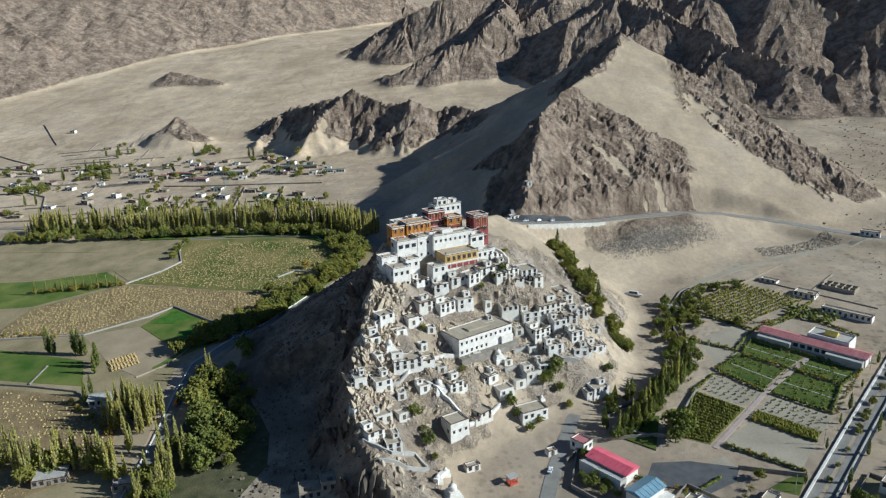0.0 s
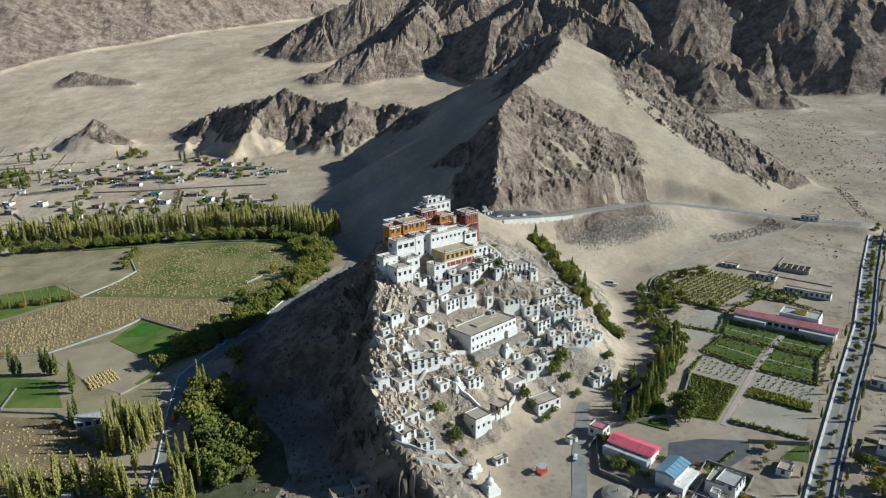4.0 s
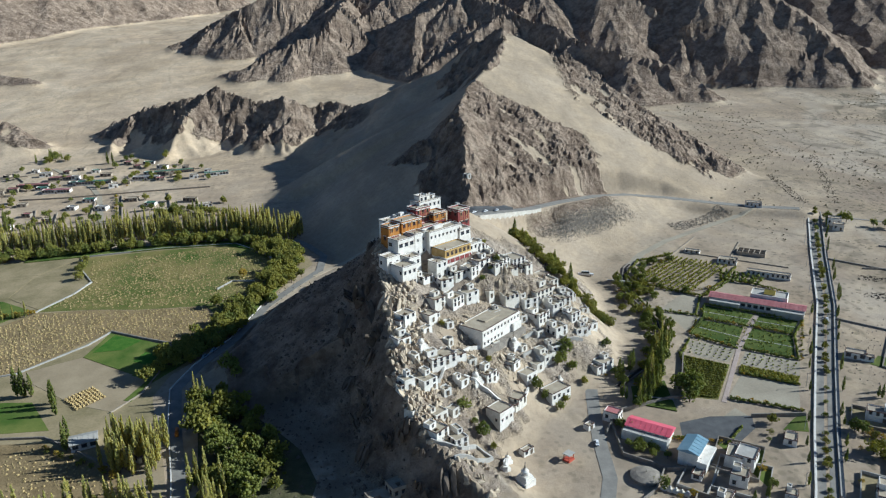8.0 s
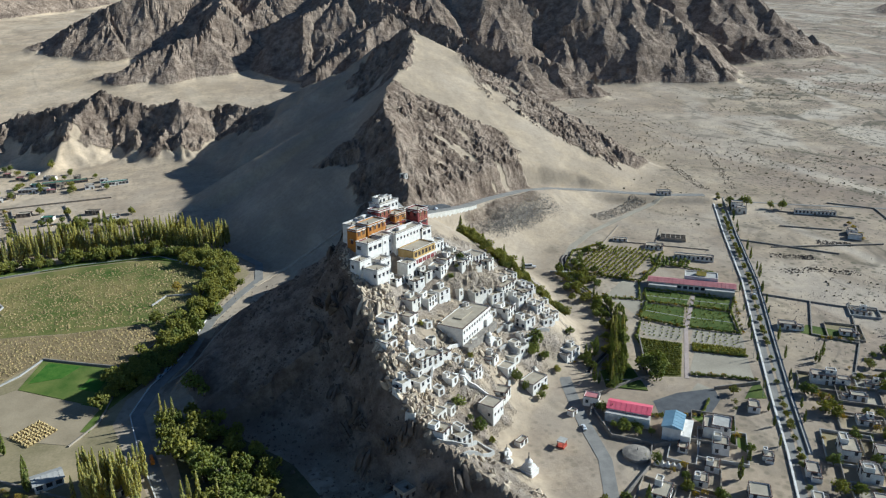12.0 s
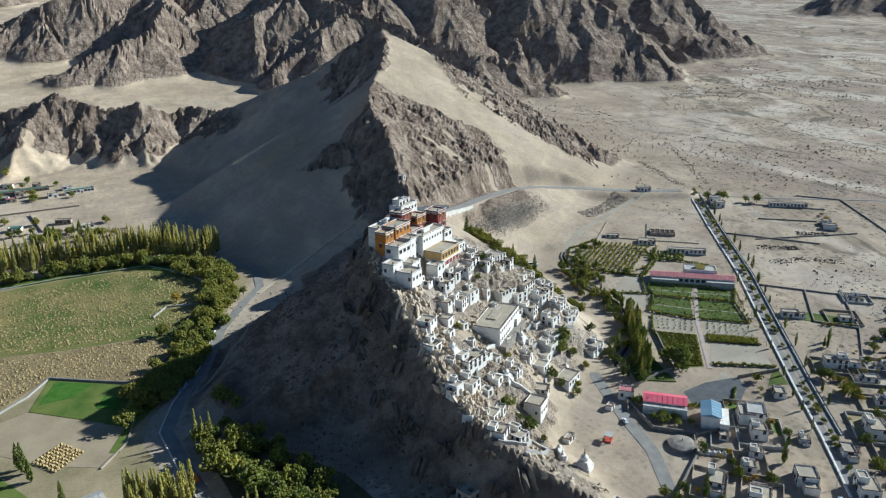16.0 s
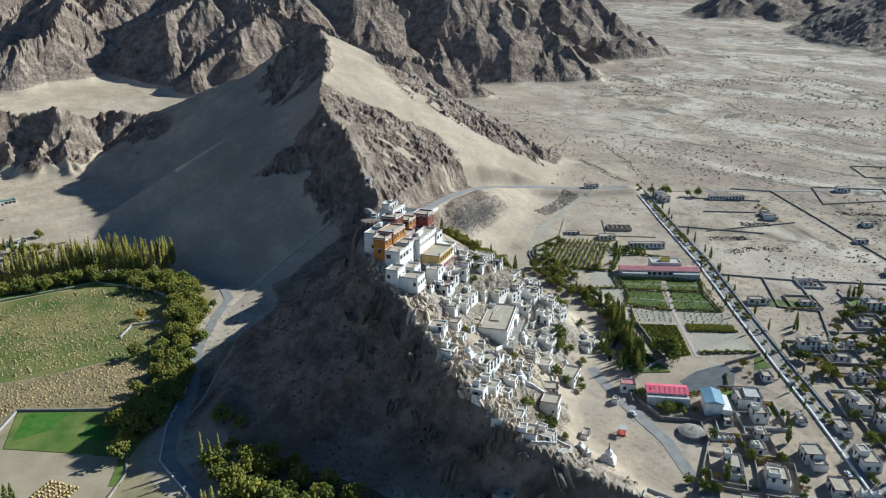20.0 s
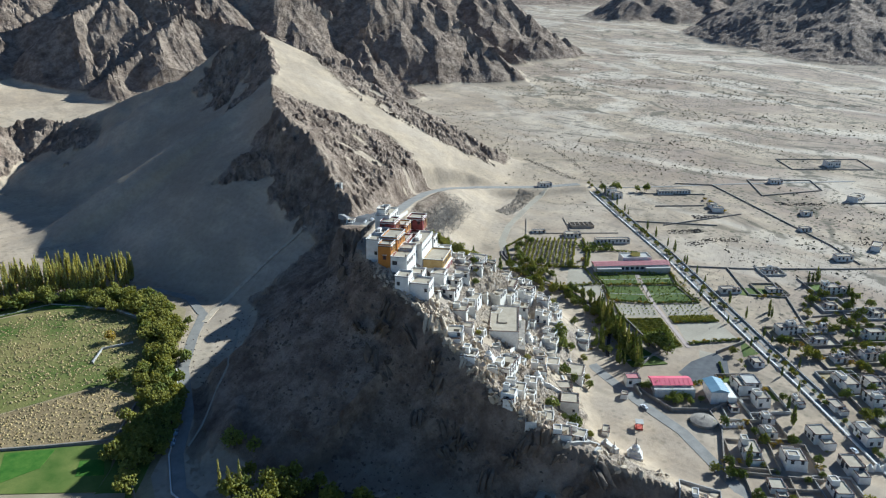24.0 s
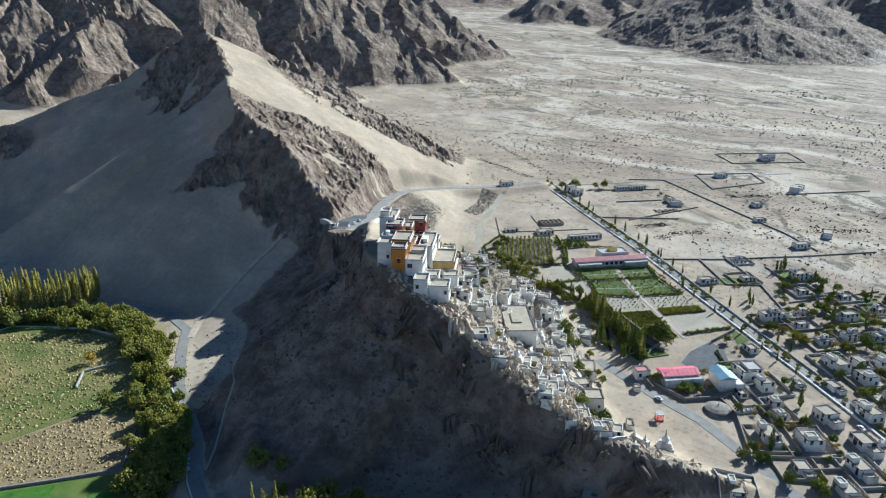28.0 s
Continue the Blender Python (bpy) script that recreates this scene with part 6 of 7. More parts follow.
grove("stream_thicket", "leafy trees and bushes along the stream below the hill", scatter(["willow", "darktree", "bush", "bush"], [(108, 30), (104, 10), (101, -8), (103, -28), (95, -52), (78, -70), (60, -82)], 110, -9, 7, 0.6)
      + scatter(["bush", "willow"], [(117, 29), (112, 12), (118, 4)], 26, -3, 3, 0.6) + scatter(["bush", "bush", "darktree"], [(150, 53), (132, 47), (117, 30), (124, 18), (138, 4)], 60, -3, 2, 0.6))
G8 = "roadside trees of the highway"


def off(line, m):
    return [p[0] for p in sides(dense(line, 12), m, 0)]


row("willow", off(HIGHWAY, 5.0), 4.6, G8, 0.5, 0.38, 0.25)
row("darkpoplar", off(HIGHWAY, 11.8), 10.0, G8, 1.0, 0.5, 0.3)
row("darkpoplar", off(HIGHWAY[2:6], -2.4), 9.0, G8, 0.6, 0.42, 0.3)
def lawn_shrubs():
    rg, bm = random.Random(17), bmesh.new()
    for _ in range(420):
        u, v = rg.random(), rg.random()
        x, y = 142 + 40 * u - 29 * v, -17 - 30 * u - 33 * v
        clump(bm, (x, y, H(x, y) + 0.45), rg.uniform(0.25, 0.6), rg, 1.2)
    return tagged(new("lawn_shrubs", mesh_of("lawn_shrubs", bm, LEAF_DARK)), "young dark shrubs dotted over the school lawns", "shrubs", kind="stuff")


lawn_shrubs()
G9 = "hedges of the gardens"
for line, gap in (([(102, -62), (113, -49)], 2.6), ([(103, -106), (129, -123)], 2.0), ([(115, -46), (131, -65)], 2.2), ([(135, -67), (155, -84)], 2.2), ([(141, -14), (115, -45)], 2.4), ([(183, -47), (156, -84)], 2.4), ([(131, -30), (149, -44.5)], 2.2), ([(151, -45.5), (168, -60)], 2.2),
                  ([(119, -88), (141, -105)], 2.2), ([(105, -5), (129, -25)], 3.6), ([(60, -128), (84, -137)], 3.0), ([(117, 29), (138, 3), (159, 7)], 3.4)):
    row("bush", line, gap, G9, 0.6, 0.75)


def hedge(line, tall=1.3, thick=0.9, leaf=None):
    """A clipped hedge of many small bunches of leaves along a line."""
    bm = bmesh.new()
    for p in dense(line, 0.75):
        for _ in range(2):
            clump(bm, (p[0] + trees.uniform(-0.3, 0.3), p[1] + trees.uniform(-0.3, 0.3), H(p[0], p[1]) + tall * trees.uniform(0.25, 0.8)), thick * trees.uniform(0.5, 0.9), trees)
    return tagged(new("hedge", mesh_of("hedge", bm, leaf or LEAF_DARK)), "low dark green hedge round a garden plot", "hedge", "hedges of the gardens")


for line in ([(141, -14), (163, -32)], [(164, -33.5), (182, -46)], [(132, -30), (149.5, -44)], [(152, -45.5), (168, -60)], [(115.5, -45), (131, -65)], [(135, -67.5), (155, -84)], [(141, -14), (131, -30), (115, -45)],
             [(183, -47), (168, -61), (155, -83)], [(112, -50), (101, -63)], [(100, -62), (88, -100)], [(119, -87.5), (141, -104.5)], [(103, -107), (129, -124)], [(107, 16), (107, -13), (100, -36)], [(143, -5), (130, -24)],
             [(108, -12), (130, -26)], [(149, -3), (176, 14), (196, -12)], [(60, -127), (72, -131)], [(84, -137), (96, -128)]):
    hedge(line, 1.5, 1.0)
for line in ([(159, 62), (131, 57), (113, 37), (113, 26), (134, 7)], [(134, 7), (145, -4), (168, 12), (188, 30)]):
    hedge(line, 1.8, 1.2, LEAF_WILLOW)


# orchards: many small trees, one object each plot
def orchard(corners, rows_n, per, label, leaf, r=0.7, tall=1.0):
    bm = bmesh.new()
    rg = random.Random(len(label) + rows_n)
    a, b, c, d = corners
    for i in range(rows_n):
        for j in range(per):
            s, t = (i + 0.5) / rows_n, (j + rg.uniform(0.3, 0.7)) / per
            x = (1 - s) * ((1 - t) * a[0] + t * b[0]) + s * ((1 - t) * d[0] + t * c[0])
            y = (1 - s) * ((1 - t) * a[1] + t * b[1]) + s * ((1 - t) * d[1] + t * c[1])
            z = H(x, y)
            for k in range(3):
                clump(bm, (x + rg.uniform(-0.5, 0.5), y + rg.uniform(-0.5, 0.5), z + tall * rg.uniform(0.4, 1.1)), r * rg.uniform(0.6, 1.2), rg)
    return tagged(new("orchard_rows", mesh_of("orchard_rows", bm, leaf)), label, "orchard", kind="stuff")


orchard([(156, 58), (117, 32), (140, 2), (184, 32)], 12, 30, "rows of young orchard trees in a rounded plot", LEAF_WILLOW, 0.8, 1.6)
orchard([(112, -51), (130, -66), (120, -76), (103, -63)], 4, 7, "rows of tiny saplings on sandy ground", LEAF_DARK, 0.45, 0.7)
orchard([(134, -70), (153, -86), (145, -96), (125, -80)], 4, 8, "rows of small saplings on a sandy plot", LEAF_DARK, 0.45, 0.7)
orchard([(124, -81), (145, -98), (140, -104), (119, -87)], 5, 30, "dense rows of green vegetables", LEAF_WILLOW, 0.6, 0.9)
orchard([(100, -64), (118, -79), (97, -105), (87, -101)], 16, 30, "dense rows of green crop plants", LEAF_WILLOW, 0.6, 0.6)
orchard([(176, 30), (196, 10), (186, 0), (166, 14)], 4, 10, "scrubby hedge trees round a walled yard", LEAF_DARK, 1.2, 1.6)


# straw heaps scattered on the fields, and the drying stack
def heaps(poly, count, seed, r, mat, label):
    rg = random.Random(seed)
    xs, ys = [p[0] for p in poly], [p[1] for p in poly]
    bm = bmesh.new()
    made = 0
    while made < count:
        x, y = rg.uniform(min(xs), max(xs)), rg.uniform(min(ys), max(ys))
        inside = False
        for (x0, y0), (x1, y1) in zip(poly, poly[1:] + poly[:1]):
            if (y0 > y) != (y1 > y) and x < (x1 - x0) * (y - y0) / (y1 - y0) + x0:
                inside = not inside
        if not inside:
            continue
        made += 1
        clump(bm, (x, y, P(x, y) + 0.25), r * rg.uniform(0.6, 1.3), rg)
    return tagged(new("straw_heaps", mesh_of("straw_heaps", bm, mat)), label, "straw heaps", kind="stuff")


DRYHEAP = simple("dry_heaps", (0.30, 0.235, 0.10), (0.46, 0.365, 0.175), 0.4, 3.0, 0.95)
heaps([(-258, 92), (-242, 120), (-250, 172), (-150, 168), (-122, 138), (-118, 118), (-130, 82), (-146, 50), (-157, 70), (-226, 84)], 3000, 1, 0.56, DRYHEAP, "small heaps of cut crop scattered over the green field")
heaps([(-310, 46), (-262, 84), (-226, 79), (-158, 65), (-149, 44), (-168, 22), (-209, 48), (-250, 10), (-310, 4)], 2500, 2, 0.55, DRYHEAP, "small straw heaps scattered over the brown field")
heaps([(-246, -58), (-216, -64), (-176, -94), (-170, -120), (-215, -155), (-320, -155), (-320, -60)], 1200, 3, 0.45, DRYHEAP, "small straw heaps scattered over the lower field")
sheaf = mesh_of("sheaf", (lambda b: (clump(b, (0, 0, 0.35), 0.95, random.Random(3)), b)[1])(bmesh.new()), STRAW)
stack = thing("straw_stack", pose(-206, -27, P(-206, -27)), "rows of golden straw sheaves drying on the field", "straw stack")
for i in range(9):
    for j in range(8):
        u, v = (i - 4) * 1.7, (j - 3.5) * 1.9
        x, y = u * 0.8 - v * 0.6, u * 0.6 + v * 0.8
        part("sheaf", sheaf, None, stack, "", pose(x, y, P(-206 + x, -27 + y) - P(-206, -27) + 0.1, 0, 0, (i * 37 + j * 71) % 360))

# ---------------------------------------------------------------- boulders on the hill
def boulder_mesh(seed, mat, shards=1):
    """Angular rock: hulls of chance points, leaning the same way."""
    rg = random.Random(seed)
    bm = bmesh.new()
    for n in range(shards):
        cx, cy = (rg.uniform(-1.6, 1.6), rg.uniform(-0.9, 0.9)) if n else (0, 0)
        sx, sy, sz = (rg.uniform(0.35, 0.8), rg.uniform(0.3, 0.6), rg.uniform(0.8, 1.9)) if shards > 1 else (1.1, 0.85, 0.95)
        pts = []
        for _ in range(15):
            v = Vector((rg.gauss(0, 1), rg.gauss(0, 1), rg.gauss(0, 1))).normalized() * rg.uniform(0.8, 1.1)
            pts.append(bm.verts.new((cx + v.x * sx + v.z * 0.35 * sz * (shards > 1), cy + v.y * sy, v.z * sz)))
        hull = bmesh.ops.convex_hull(bm, input=pts)
        bmesh.ops.delete(bm, geom=[g for g in hull["geom_interior"] if isinstance(g, bmesh.types.BMVert)], context="VERTS")
    return mesh_of("boulder", bm, mat)


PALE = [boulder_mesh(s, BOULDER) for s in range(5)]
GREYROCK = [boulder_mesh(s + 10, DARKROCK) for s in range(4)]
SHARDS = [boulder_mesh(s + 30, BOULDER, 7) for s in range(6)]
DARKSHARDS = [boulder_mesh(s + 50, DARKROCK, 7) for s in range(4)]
stones = random.Random(21)


def boulders(count, where, meshes, lo, hi, group, label, sink=0.35, name="boulder"):
    for _ in range(count):
        x, y = where()
        k = stones.uniform(lo, hi)
        ob = new(name, stones.choice(meshes))
        ob.matrix_basis = pose(x, y, H(x, y) - sink * k * 0.3, stones.uniform(-35, 35), stones.uniform(-35, 35), stones.uniform(0, 360)) @ Matrix.Diagonal((k, k * stones.uniform(0.6, 1), k * stones.uniform(0.8, 1.5), 1))
        tagged(ob, label, "rock", group)


def along(line, left, right):
    def pick():
        i = stones.randrange(len(line) - 1)
        s = stones.random()
        a, b = line[i], line[i + 1]
        d = math.dist(a[:2], b[:2])
        o = stones.uniform(left, right)
        return (a[0] + s * (b[0] - a[0]) - (b[1] - a[1]) / d * o, a[1] + s * (b[1] - a[1]) + (b[0] - a[0]) / d * o)
    return pick


GB, GO, GC = "pale boulders of the hill crest", "jagged pale outcrops of the hill", "dark crags of the cliff"
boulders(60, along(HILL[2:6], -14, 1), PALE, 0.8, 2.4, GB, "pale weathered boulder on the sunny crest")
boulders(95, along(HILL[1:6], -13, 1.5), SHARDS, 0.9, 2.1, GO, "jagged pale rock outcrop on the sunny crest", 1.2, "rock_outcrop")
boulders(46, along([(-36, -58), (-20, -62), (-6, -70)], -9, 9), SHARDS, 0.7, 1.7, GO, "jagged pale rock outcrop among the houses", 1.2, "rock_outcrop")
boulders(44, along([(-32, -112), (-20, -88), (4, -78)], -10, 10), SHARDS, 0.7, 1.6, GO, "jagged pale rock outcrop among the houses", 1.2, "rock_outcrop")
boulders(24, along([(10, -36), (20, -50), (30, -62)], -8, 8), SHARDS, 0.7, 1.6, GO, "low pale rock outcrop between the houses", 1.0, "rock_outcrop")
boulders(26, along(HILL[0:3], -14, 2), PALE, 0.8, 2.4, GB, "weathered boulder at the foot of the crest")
# rocks on the cliff's shaded side are coloured darker than the pale crest
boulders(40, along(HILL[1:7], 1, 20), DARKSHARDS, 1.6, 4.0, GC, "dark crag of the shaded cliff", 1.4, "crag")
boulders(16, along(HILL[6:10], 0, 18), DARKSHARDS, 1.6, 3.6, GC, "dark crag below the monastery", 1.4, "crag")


# scree and stones strewn over slopes, one object each
def scree(count, where, lo, hi, mat, label, seed):
    rg = random.Random(seed)
    bm = bmesh.new()
    for _ in range(count):
        x, y = where()
        clump(bm, (x, y, H(x, y) + 0.05), rg.uniform(lo, hi), rg)
    return tagged(new("scree", mesh_of("scree", bm, mat)), label, "scree", kind="stuff")


scree(9000, lambda: (lambda p, q: ((p[0] + q[0]) / 2, (p[1] + q[1]) / 2))(along([(56, 94), (100, 118), (156, 148)], -32, -4)(), along([(70, 102), (100, 118), (144, 142)], -30, -7)()), 0.14, 0.42, STONE, "grey rubble bank below the saddle road", 4)
def on_slope(pick):
    def again():
        while True:
            x, y = pick()
            if H(x, y) > 13:
                return x, y
    return again


scree(2200, on_slope(along([(-30, -120), (0, -90), (20, -50), (30, -20)], -26, 26)), 0.25, 0.8, BOULDER, "stones strewn between the hill houses", 5)
scree(900, along([(182, 108), (212, 116), (238, 129)], -7, 7), 0.25, 0.7, ADOBE, "dark dumped rubble beside the dirt track", 6)
scree(1500, lambda: (stones.uniform(170, 330), stones.uniform(-190, -60)), 0.15, 0.5, STONE, "stony rubble between the eastern plots", 7)
scree(2200, lambda: (stones.uniform(220, 640), stones.uniform(-160, 330)), 0.15, 0.5, STONE, "boulders scattered over the eastern plain", 8)
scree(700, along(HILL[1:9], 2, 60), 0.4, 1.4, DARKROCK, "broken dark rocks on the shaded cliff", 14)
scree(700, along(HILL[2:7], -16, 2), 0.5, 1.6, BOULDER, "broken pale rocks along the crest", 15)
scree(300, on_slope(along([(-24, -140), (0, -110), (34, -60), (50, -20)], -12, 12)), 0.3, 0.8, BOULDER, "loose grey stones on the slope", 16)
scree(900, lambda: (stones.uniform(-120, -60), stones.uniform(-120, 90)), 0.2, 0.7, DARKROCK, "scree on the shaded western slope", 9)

for n, line in enumerate(([(238, -28), (262, -36), (282, -52)], [(300, 0), (318, -14)], [(252, -4), (268, -16), (276, -20)], [(340, -110), (380, -150)], [(390, -30), (420, -60)], [(330, 120), (372, 190), (410, 260)], [(310, 130), (330, 210)])):
    scree(220, along(line, -4, 4), 0.25, 0.75, DARKROCK, "row of dark stone heaps on the plain", 60 + n)



def plain_scrub(count, seed):
    """Low dry shrubs in loose drifts over the eastern plain."""
    rg, bm = random.Random(seed), bmesh.new()
    xs = np.array([rg.uniform(240, 1150) for _ in range(count)])
    ys = np.array([rg.uniform(-170, 620) for _ in range(count)])
    drift = fbm(xs / 70, ys / 110, 3, 37) + 0.6 * (1 - 2 * np.abs(vnoise(xs / 55 + 0.02 * ys, ys / 160, 39)))
    for x, y, d in zip(xs, ys, drift):
        if d < 0.25 or H(x, y) - P(x, y) > 3 or near_line(np.array([x]), np.array([y]), HIGHWAY)[0][0] < 14:
            continue
        r = rg.uniform(0.35, 1.0) * (1 + x / 1500)
        clump(bm, (x, y, H(x, y) + 0.3 * r), r, rg, 0.7)
    return tagged(new("desert_scrub", mesh_of("desert_scrub", bm, SCRUB)), "low dry olive shrubs strewn over the stony plain", "shrubs", kind="stuff")


SCRUB = simple("dry_scrub", (0.13, 0.115, 0.065), (0.24, 0.20, 0.12), 0.1, 2.0, 0.95)
plain_scrub(9000, 12)

# ---------------------------------------------------------------- houses of the valley
GV = "flat-roofed village houses east of the hill"
LV = "white two-storey village house with a flat roof"
EAST_1 = [(80, -148, 51, 13, 9, 7, 2), (75, -160, 51, 10, 9, 6.5, 2), (34, -174, 40, 12, 9, 6, 2), (41, -190, 40, 13, 10, 6.5, 2), (53, -174, 48, 8, 7, 5, 1), (68, -190, 51, 11, 9, 6, 2), (57, -208, 45, 12, 9, 6, 2),
          (84, -206, 51, 12, 10, 6, 2), (110, -142, 51, 9, 6, 4, 1), (158, -137, -39, 14, 8, 7, 2), (161, -155, -39, 9, 6, 3.6, 1), (184, -88, -39, 12, 8, 4.5, 1), (236, -133, -39, 13, 9, 6, 2), (191, -174, -39, 12, 8, 6.5, 2)]
EAST_2 = [(123, -183, 51, 13, 9, 6.5, 2), (118, -198, 51, 12, 9, 6.5, 2), (177, -195, -39, 13, 9, 5, 1), (140, -204, 51, 11, 8, 6, 2), (205, -200, -39, 10, 8, 5, 1), (98, -222, 51, 12, 9, 6, 2), (130, -226, 51, 12, 9, 6, 2),
          (20, -192, 40, 9, 7, 4, 1), (222, -165, -39, 9, 7, 4, 1), (212, -142, -39, 8, 6, 3.4, 1), (160, -222, 40, 11, 9, 6, 2), (64, -168, 45, 9, 6, 4, 1), (62, -152, 45, 12, 5, 3.5, 1)]
EAST_3 = [(134, -191, 51, 10, 8, 6, 2), (36, -211, 45, 13, 8, 5.5, 2), (208, -107, -39, 9, 6, 3.4, 1), (235, -92, -39, 8, 6, 3.2, 1), (163, -180, -39, 10, 7, 5.5, 2), (17, -210, 45, 12, 8, 4, 1), (-14, -176, 30, 13, 8, 3.6, 1),
          (100, -186, 51, 9, 7, 3.4, 1), (148, -170, -39, 9, 7, 3.4, 1), (90, -172, 51, 6, 5, 3, 1), (176, -150, -39, 8, 6, 3.2, 1), (108, -212, 51, 11, 8, 5.5, 2), (152, -212, 51, 11, 8, 5.5, 2), (216, -186, -39, 9, 7, 3.4, 1)]
for x, y, tn, w, d, h, fl in EAST_1 + EAST_2 + EAST_3:
    w, d, h = w * rnd.uniform(0.68, 0.88), d * rnd.uniform(0.7, 0.9), h * rnd.uniform(0.7, 0.85)
    house(x, y, tn, w, d, h, fl, label=LV if fl == 2 else "low white village house with a flat roof", group=GV, sides_on="frlb", name="village_house", win=WIN if rnd.random() < 0.7 else WIN_WIDE, roof=rnd.choice((ADOBE, MUD, SAND)), annex=rnd.choice((0.4, 0.4, 0.55)), upper=rnd.choice((0.0, 0.4, 0.5)))
yards = random.Random(33)
YARDS = []
for x, y, tn, w, d, h, fl in EAST_1 + EAST_2 + EAST_3:
    a, hw, hd = radians(tn), w / 2 + yards.uniform(3, 6), d / 2 + yards.uniform(3, 6)
    ox, oy = yards.uniform(-2.5, 2.5), yards.uniform(-2.5, 2.5)
    pts = [(x + math.cos(a) * (u + ox) - math.sin(a) * (v + oy), y + math.sin(a) * (u + ox) + math.cos(a) * (v + oy)) for u, v in ((-hw, -hd), (hw, -hd), (hw, hd), (-hw, hd))]
    near_road = min(near_line(np.array([p[0] for p in pts]), np.array([p[1] for p in pts]), HIGHWAY)[0])
    if near_road < 13 or any(math.hypot(x - q[0], y - q[1]) < 13 for q in YARDS) or (x < 60 and y > -165):
        continue
    YARDS.append((x, y))
    patch("yard", pts, yards.choice((GREY_SOIL, GREY_SOIL, PALE_FIELD, SAND, SAND, GRASS)), "small walled yard round a village house", 0.1, "yard")
    wall(pts + [pts[0]], yards.uniform(1.1, 1.7), 0.45, yards.choice((ADOBE, STONE, STONE, CONCRETE)), "low wall round a village yard")
GN = "houses along the northern end of the highway"
for x, y, tn, w, d, h in ((262, 128, -30, 12, 6, 4), (300, 82, -39, 9, 7, 6), (296, 72, -39, 7, 6, 5), (345, 45, -39, 30, 5, 3.5), (330, -6, 40, 5, 9, 4), (336, 2, -39, 6, 6, 4), (452, -2, -39, 12, 6, 4), (560, -14, -39, 14, 9, 6),
                          (300, -118, -39, 12, 6, 4), (380, -60, -39, 8, 6, 3.5), (340, -75, -39, 9, 5, 3), (343, -127, 10, 14, 6, 4), (457, -73, 0, 18, 9, 5), (200, 12, -39, 26, 5, 3.5), (188, 40, -39, 12, 8, 3), (174, 62, -39, 10, 5, 2)):
    house(x, y, tn, w, d, h, 1, label="low pale building on the sandy plain", group=GN, sides_on="fr", name="village_house", hole=w > 9 and d > 7)
GW = "houses of the distant western village"
WEST_2 = [(-300, 310), (-335, 300), (-290, 330), (-415, 300), (-395, 320), (-365, 300), (-450, 290), (-490, 275), (-440, 370), (-470, 400), (-500, 430), (-540, 410), (-360, 440), (-340, 445), (-310, 440), (-295, 420),
          (-240, 430), (-215, 420), (-190, 400), (-235, 385), (-320, 395), (-410, 425), (-430, 455), (-350, 335), (-560, 440), (-600, 470), (-230, 300), (-195, 300), (-180, 280), (-250, 320)]
WEST_1 = [(-635, 648), (-529, 550), (-459, 456), (-525, 447), (-508, 354), (-466, 262), (-467, 357), (-420, 405), (-407, 399), (-375, 388), (-348, 388), (-401, 450), (-377, 462), (-328, 455), (-324, 417), (-268, 443),
          (-251, 410), (-229, 400), (-202, 382), (-385, 382), (-433, 331), (-508, 385), (-549, 380), (-312, 277), (-343, 270), (-210, 275), (-272, 300), (-282, 464), (-258, 455), (-268, 382), (-278, 373), (-588, 432)]
for i, (x, y) in enumerate(WEST_1 + WEST_2):
    mat, rf = ((WHITE, MUD), (ADOBE, MUD), (WHITE, CONCRETE), (ADOBE, DULLRED), (WHITE, GREENROOF), (ADOBE, MUD))[i % 6]
    house(x, y, rnd.uniform(-20, 20), rnd.uniform(6, 12), rnd.uniform(5, 8), rnd.uniform(2.8, 4.6), 1, False, mat, "distant flat-roofed village house", GW, "village_house", roof=rf, sides_on="f", win=WIN_WIDE)
for i, (x, y, w) in enumerate(((-300, 392, 34), (-360, 400, 30), (-250, 392, 26), (-225, 408, 40), (-330, 372, 26), (-395, 372, 24), (-180, 385, 24), (-340, 420, 22))):
    house(x, y, rnd.uniform(-6, 10), w, 7, 4, 1, False, (WHITE, ADOBE)[i % 2], "long low barrack with a sheet roof", GW, "barrack", roof=(GREENROOF, DULLRED, CONCRETE)[i % 3], sides_on="f", win=WIN_WIDE)
for kx, ky in ((-470, 262), (-480, 300), (-440, 420), (-425, 432), (-300, 470), (-285, 480), (-230, 285), (-330, 262), (-300, 268), (-500, 400), (-520, 300), (-210, 282), (-390, 436), (-262, 262), (-275, 268)):
    row("darktree" if kx % 20 else "darkpoplar", [(kx - 8, ky), (kx + 8, ky + 3)], 5.5, "village trees in the west", 3.0, 0.8)
row("bush", [(-252, 262), (-268, 338)], 4.0, "hedge along a village lane", 1.0, 1.4)
spots = []
for _ in range(620):
    x, y = trees.uniform(5, 250), trees.uniform(-232, -126)
    d, _, _ = near_line(np.array([x]), np.array([y]), HIGHWAY)
    if d[0] < 15 or (x < 40 and y > -168) or (x < 100 and y > -150) or (y < -205 and x < 40) or any(math.hypot(x - r[0], y - r[1]) < 0.62 * r[3] + 1 for r in EAST_1 + EAST_2 + EAST_3):
        continue
    if fbm(np.array([x / 22]), np.array([y / 22]), 2, 91)[0] < -0.1:
        continue
    spots.append((trees.choice(["bush", "bush", "bush", "willow", "darktree"]), x, y, 0.62))
grove("garden_thicket", "scattered bushes and small trees between the village plots", [(k, x, y, 1.15 if k == "bush" else 0.55) for k, x, y, _ in spots])
spots = []
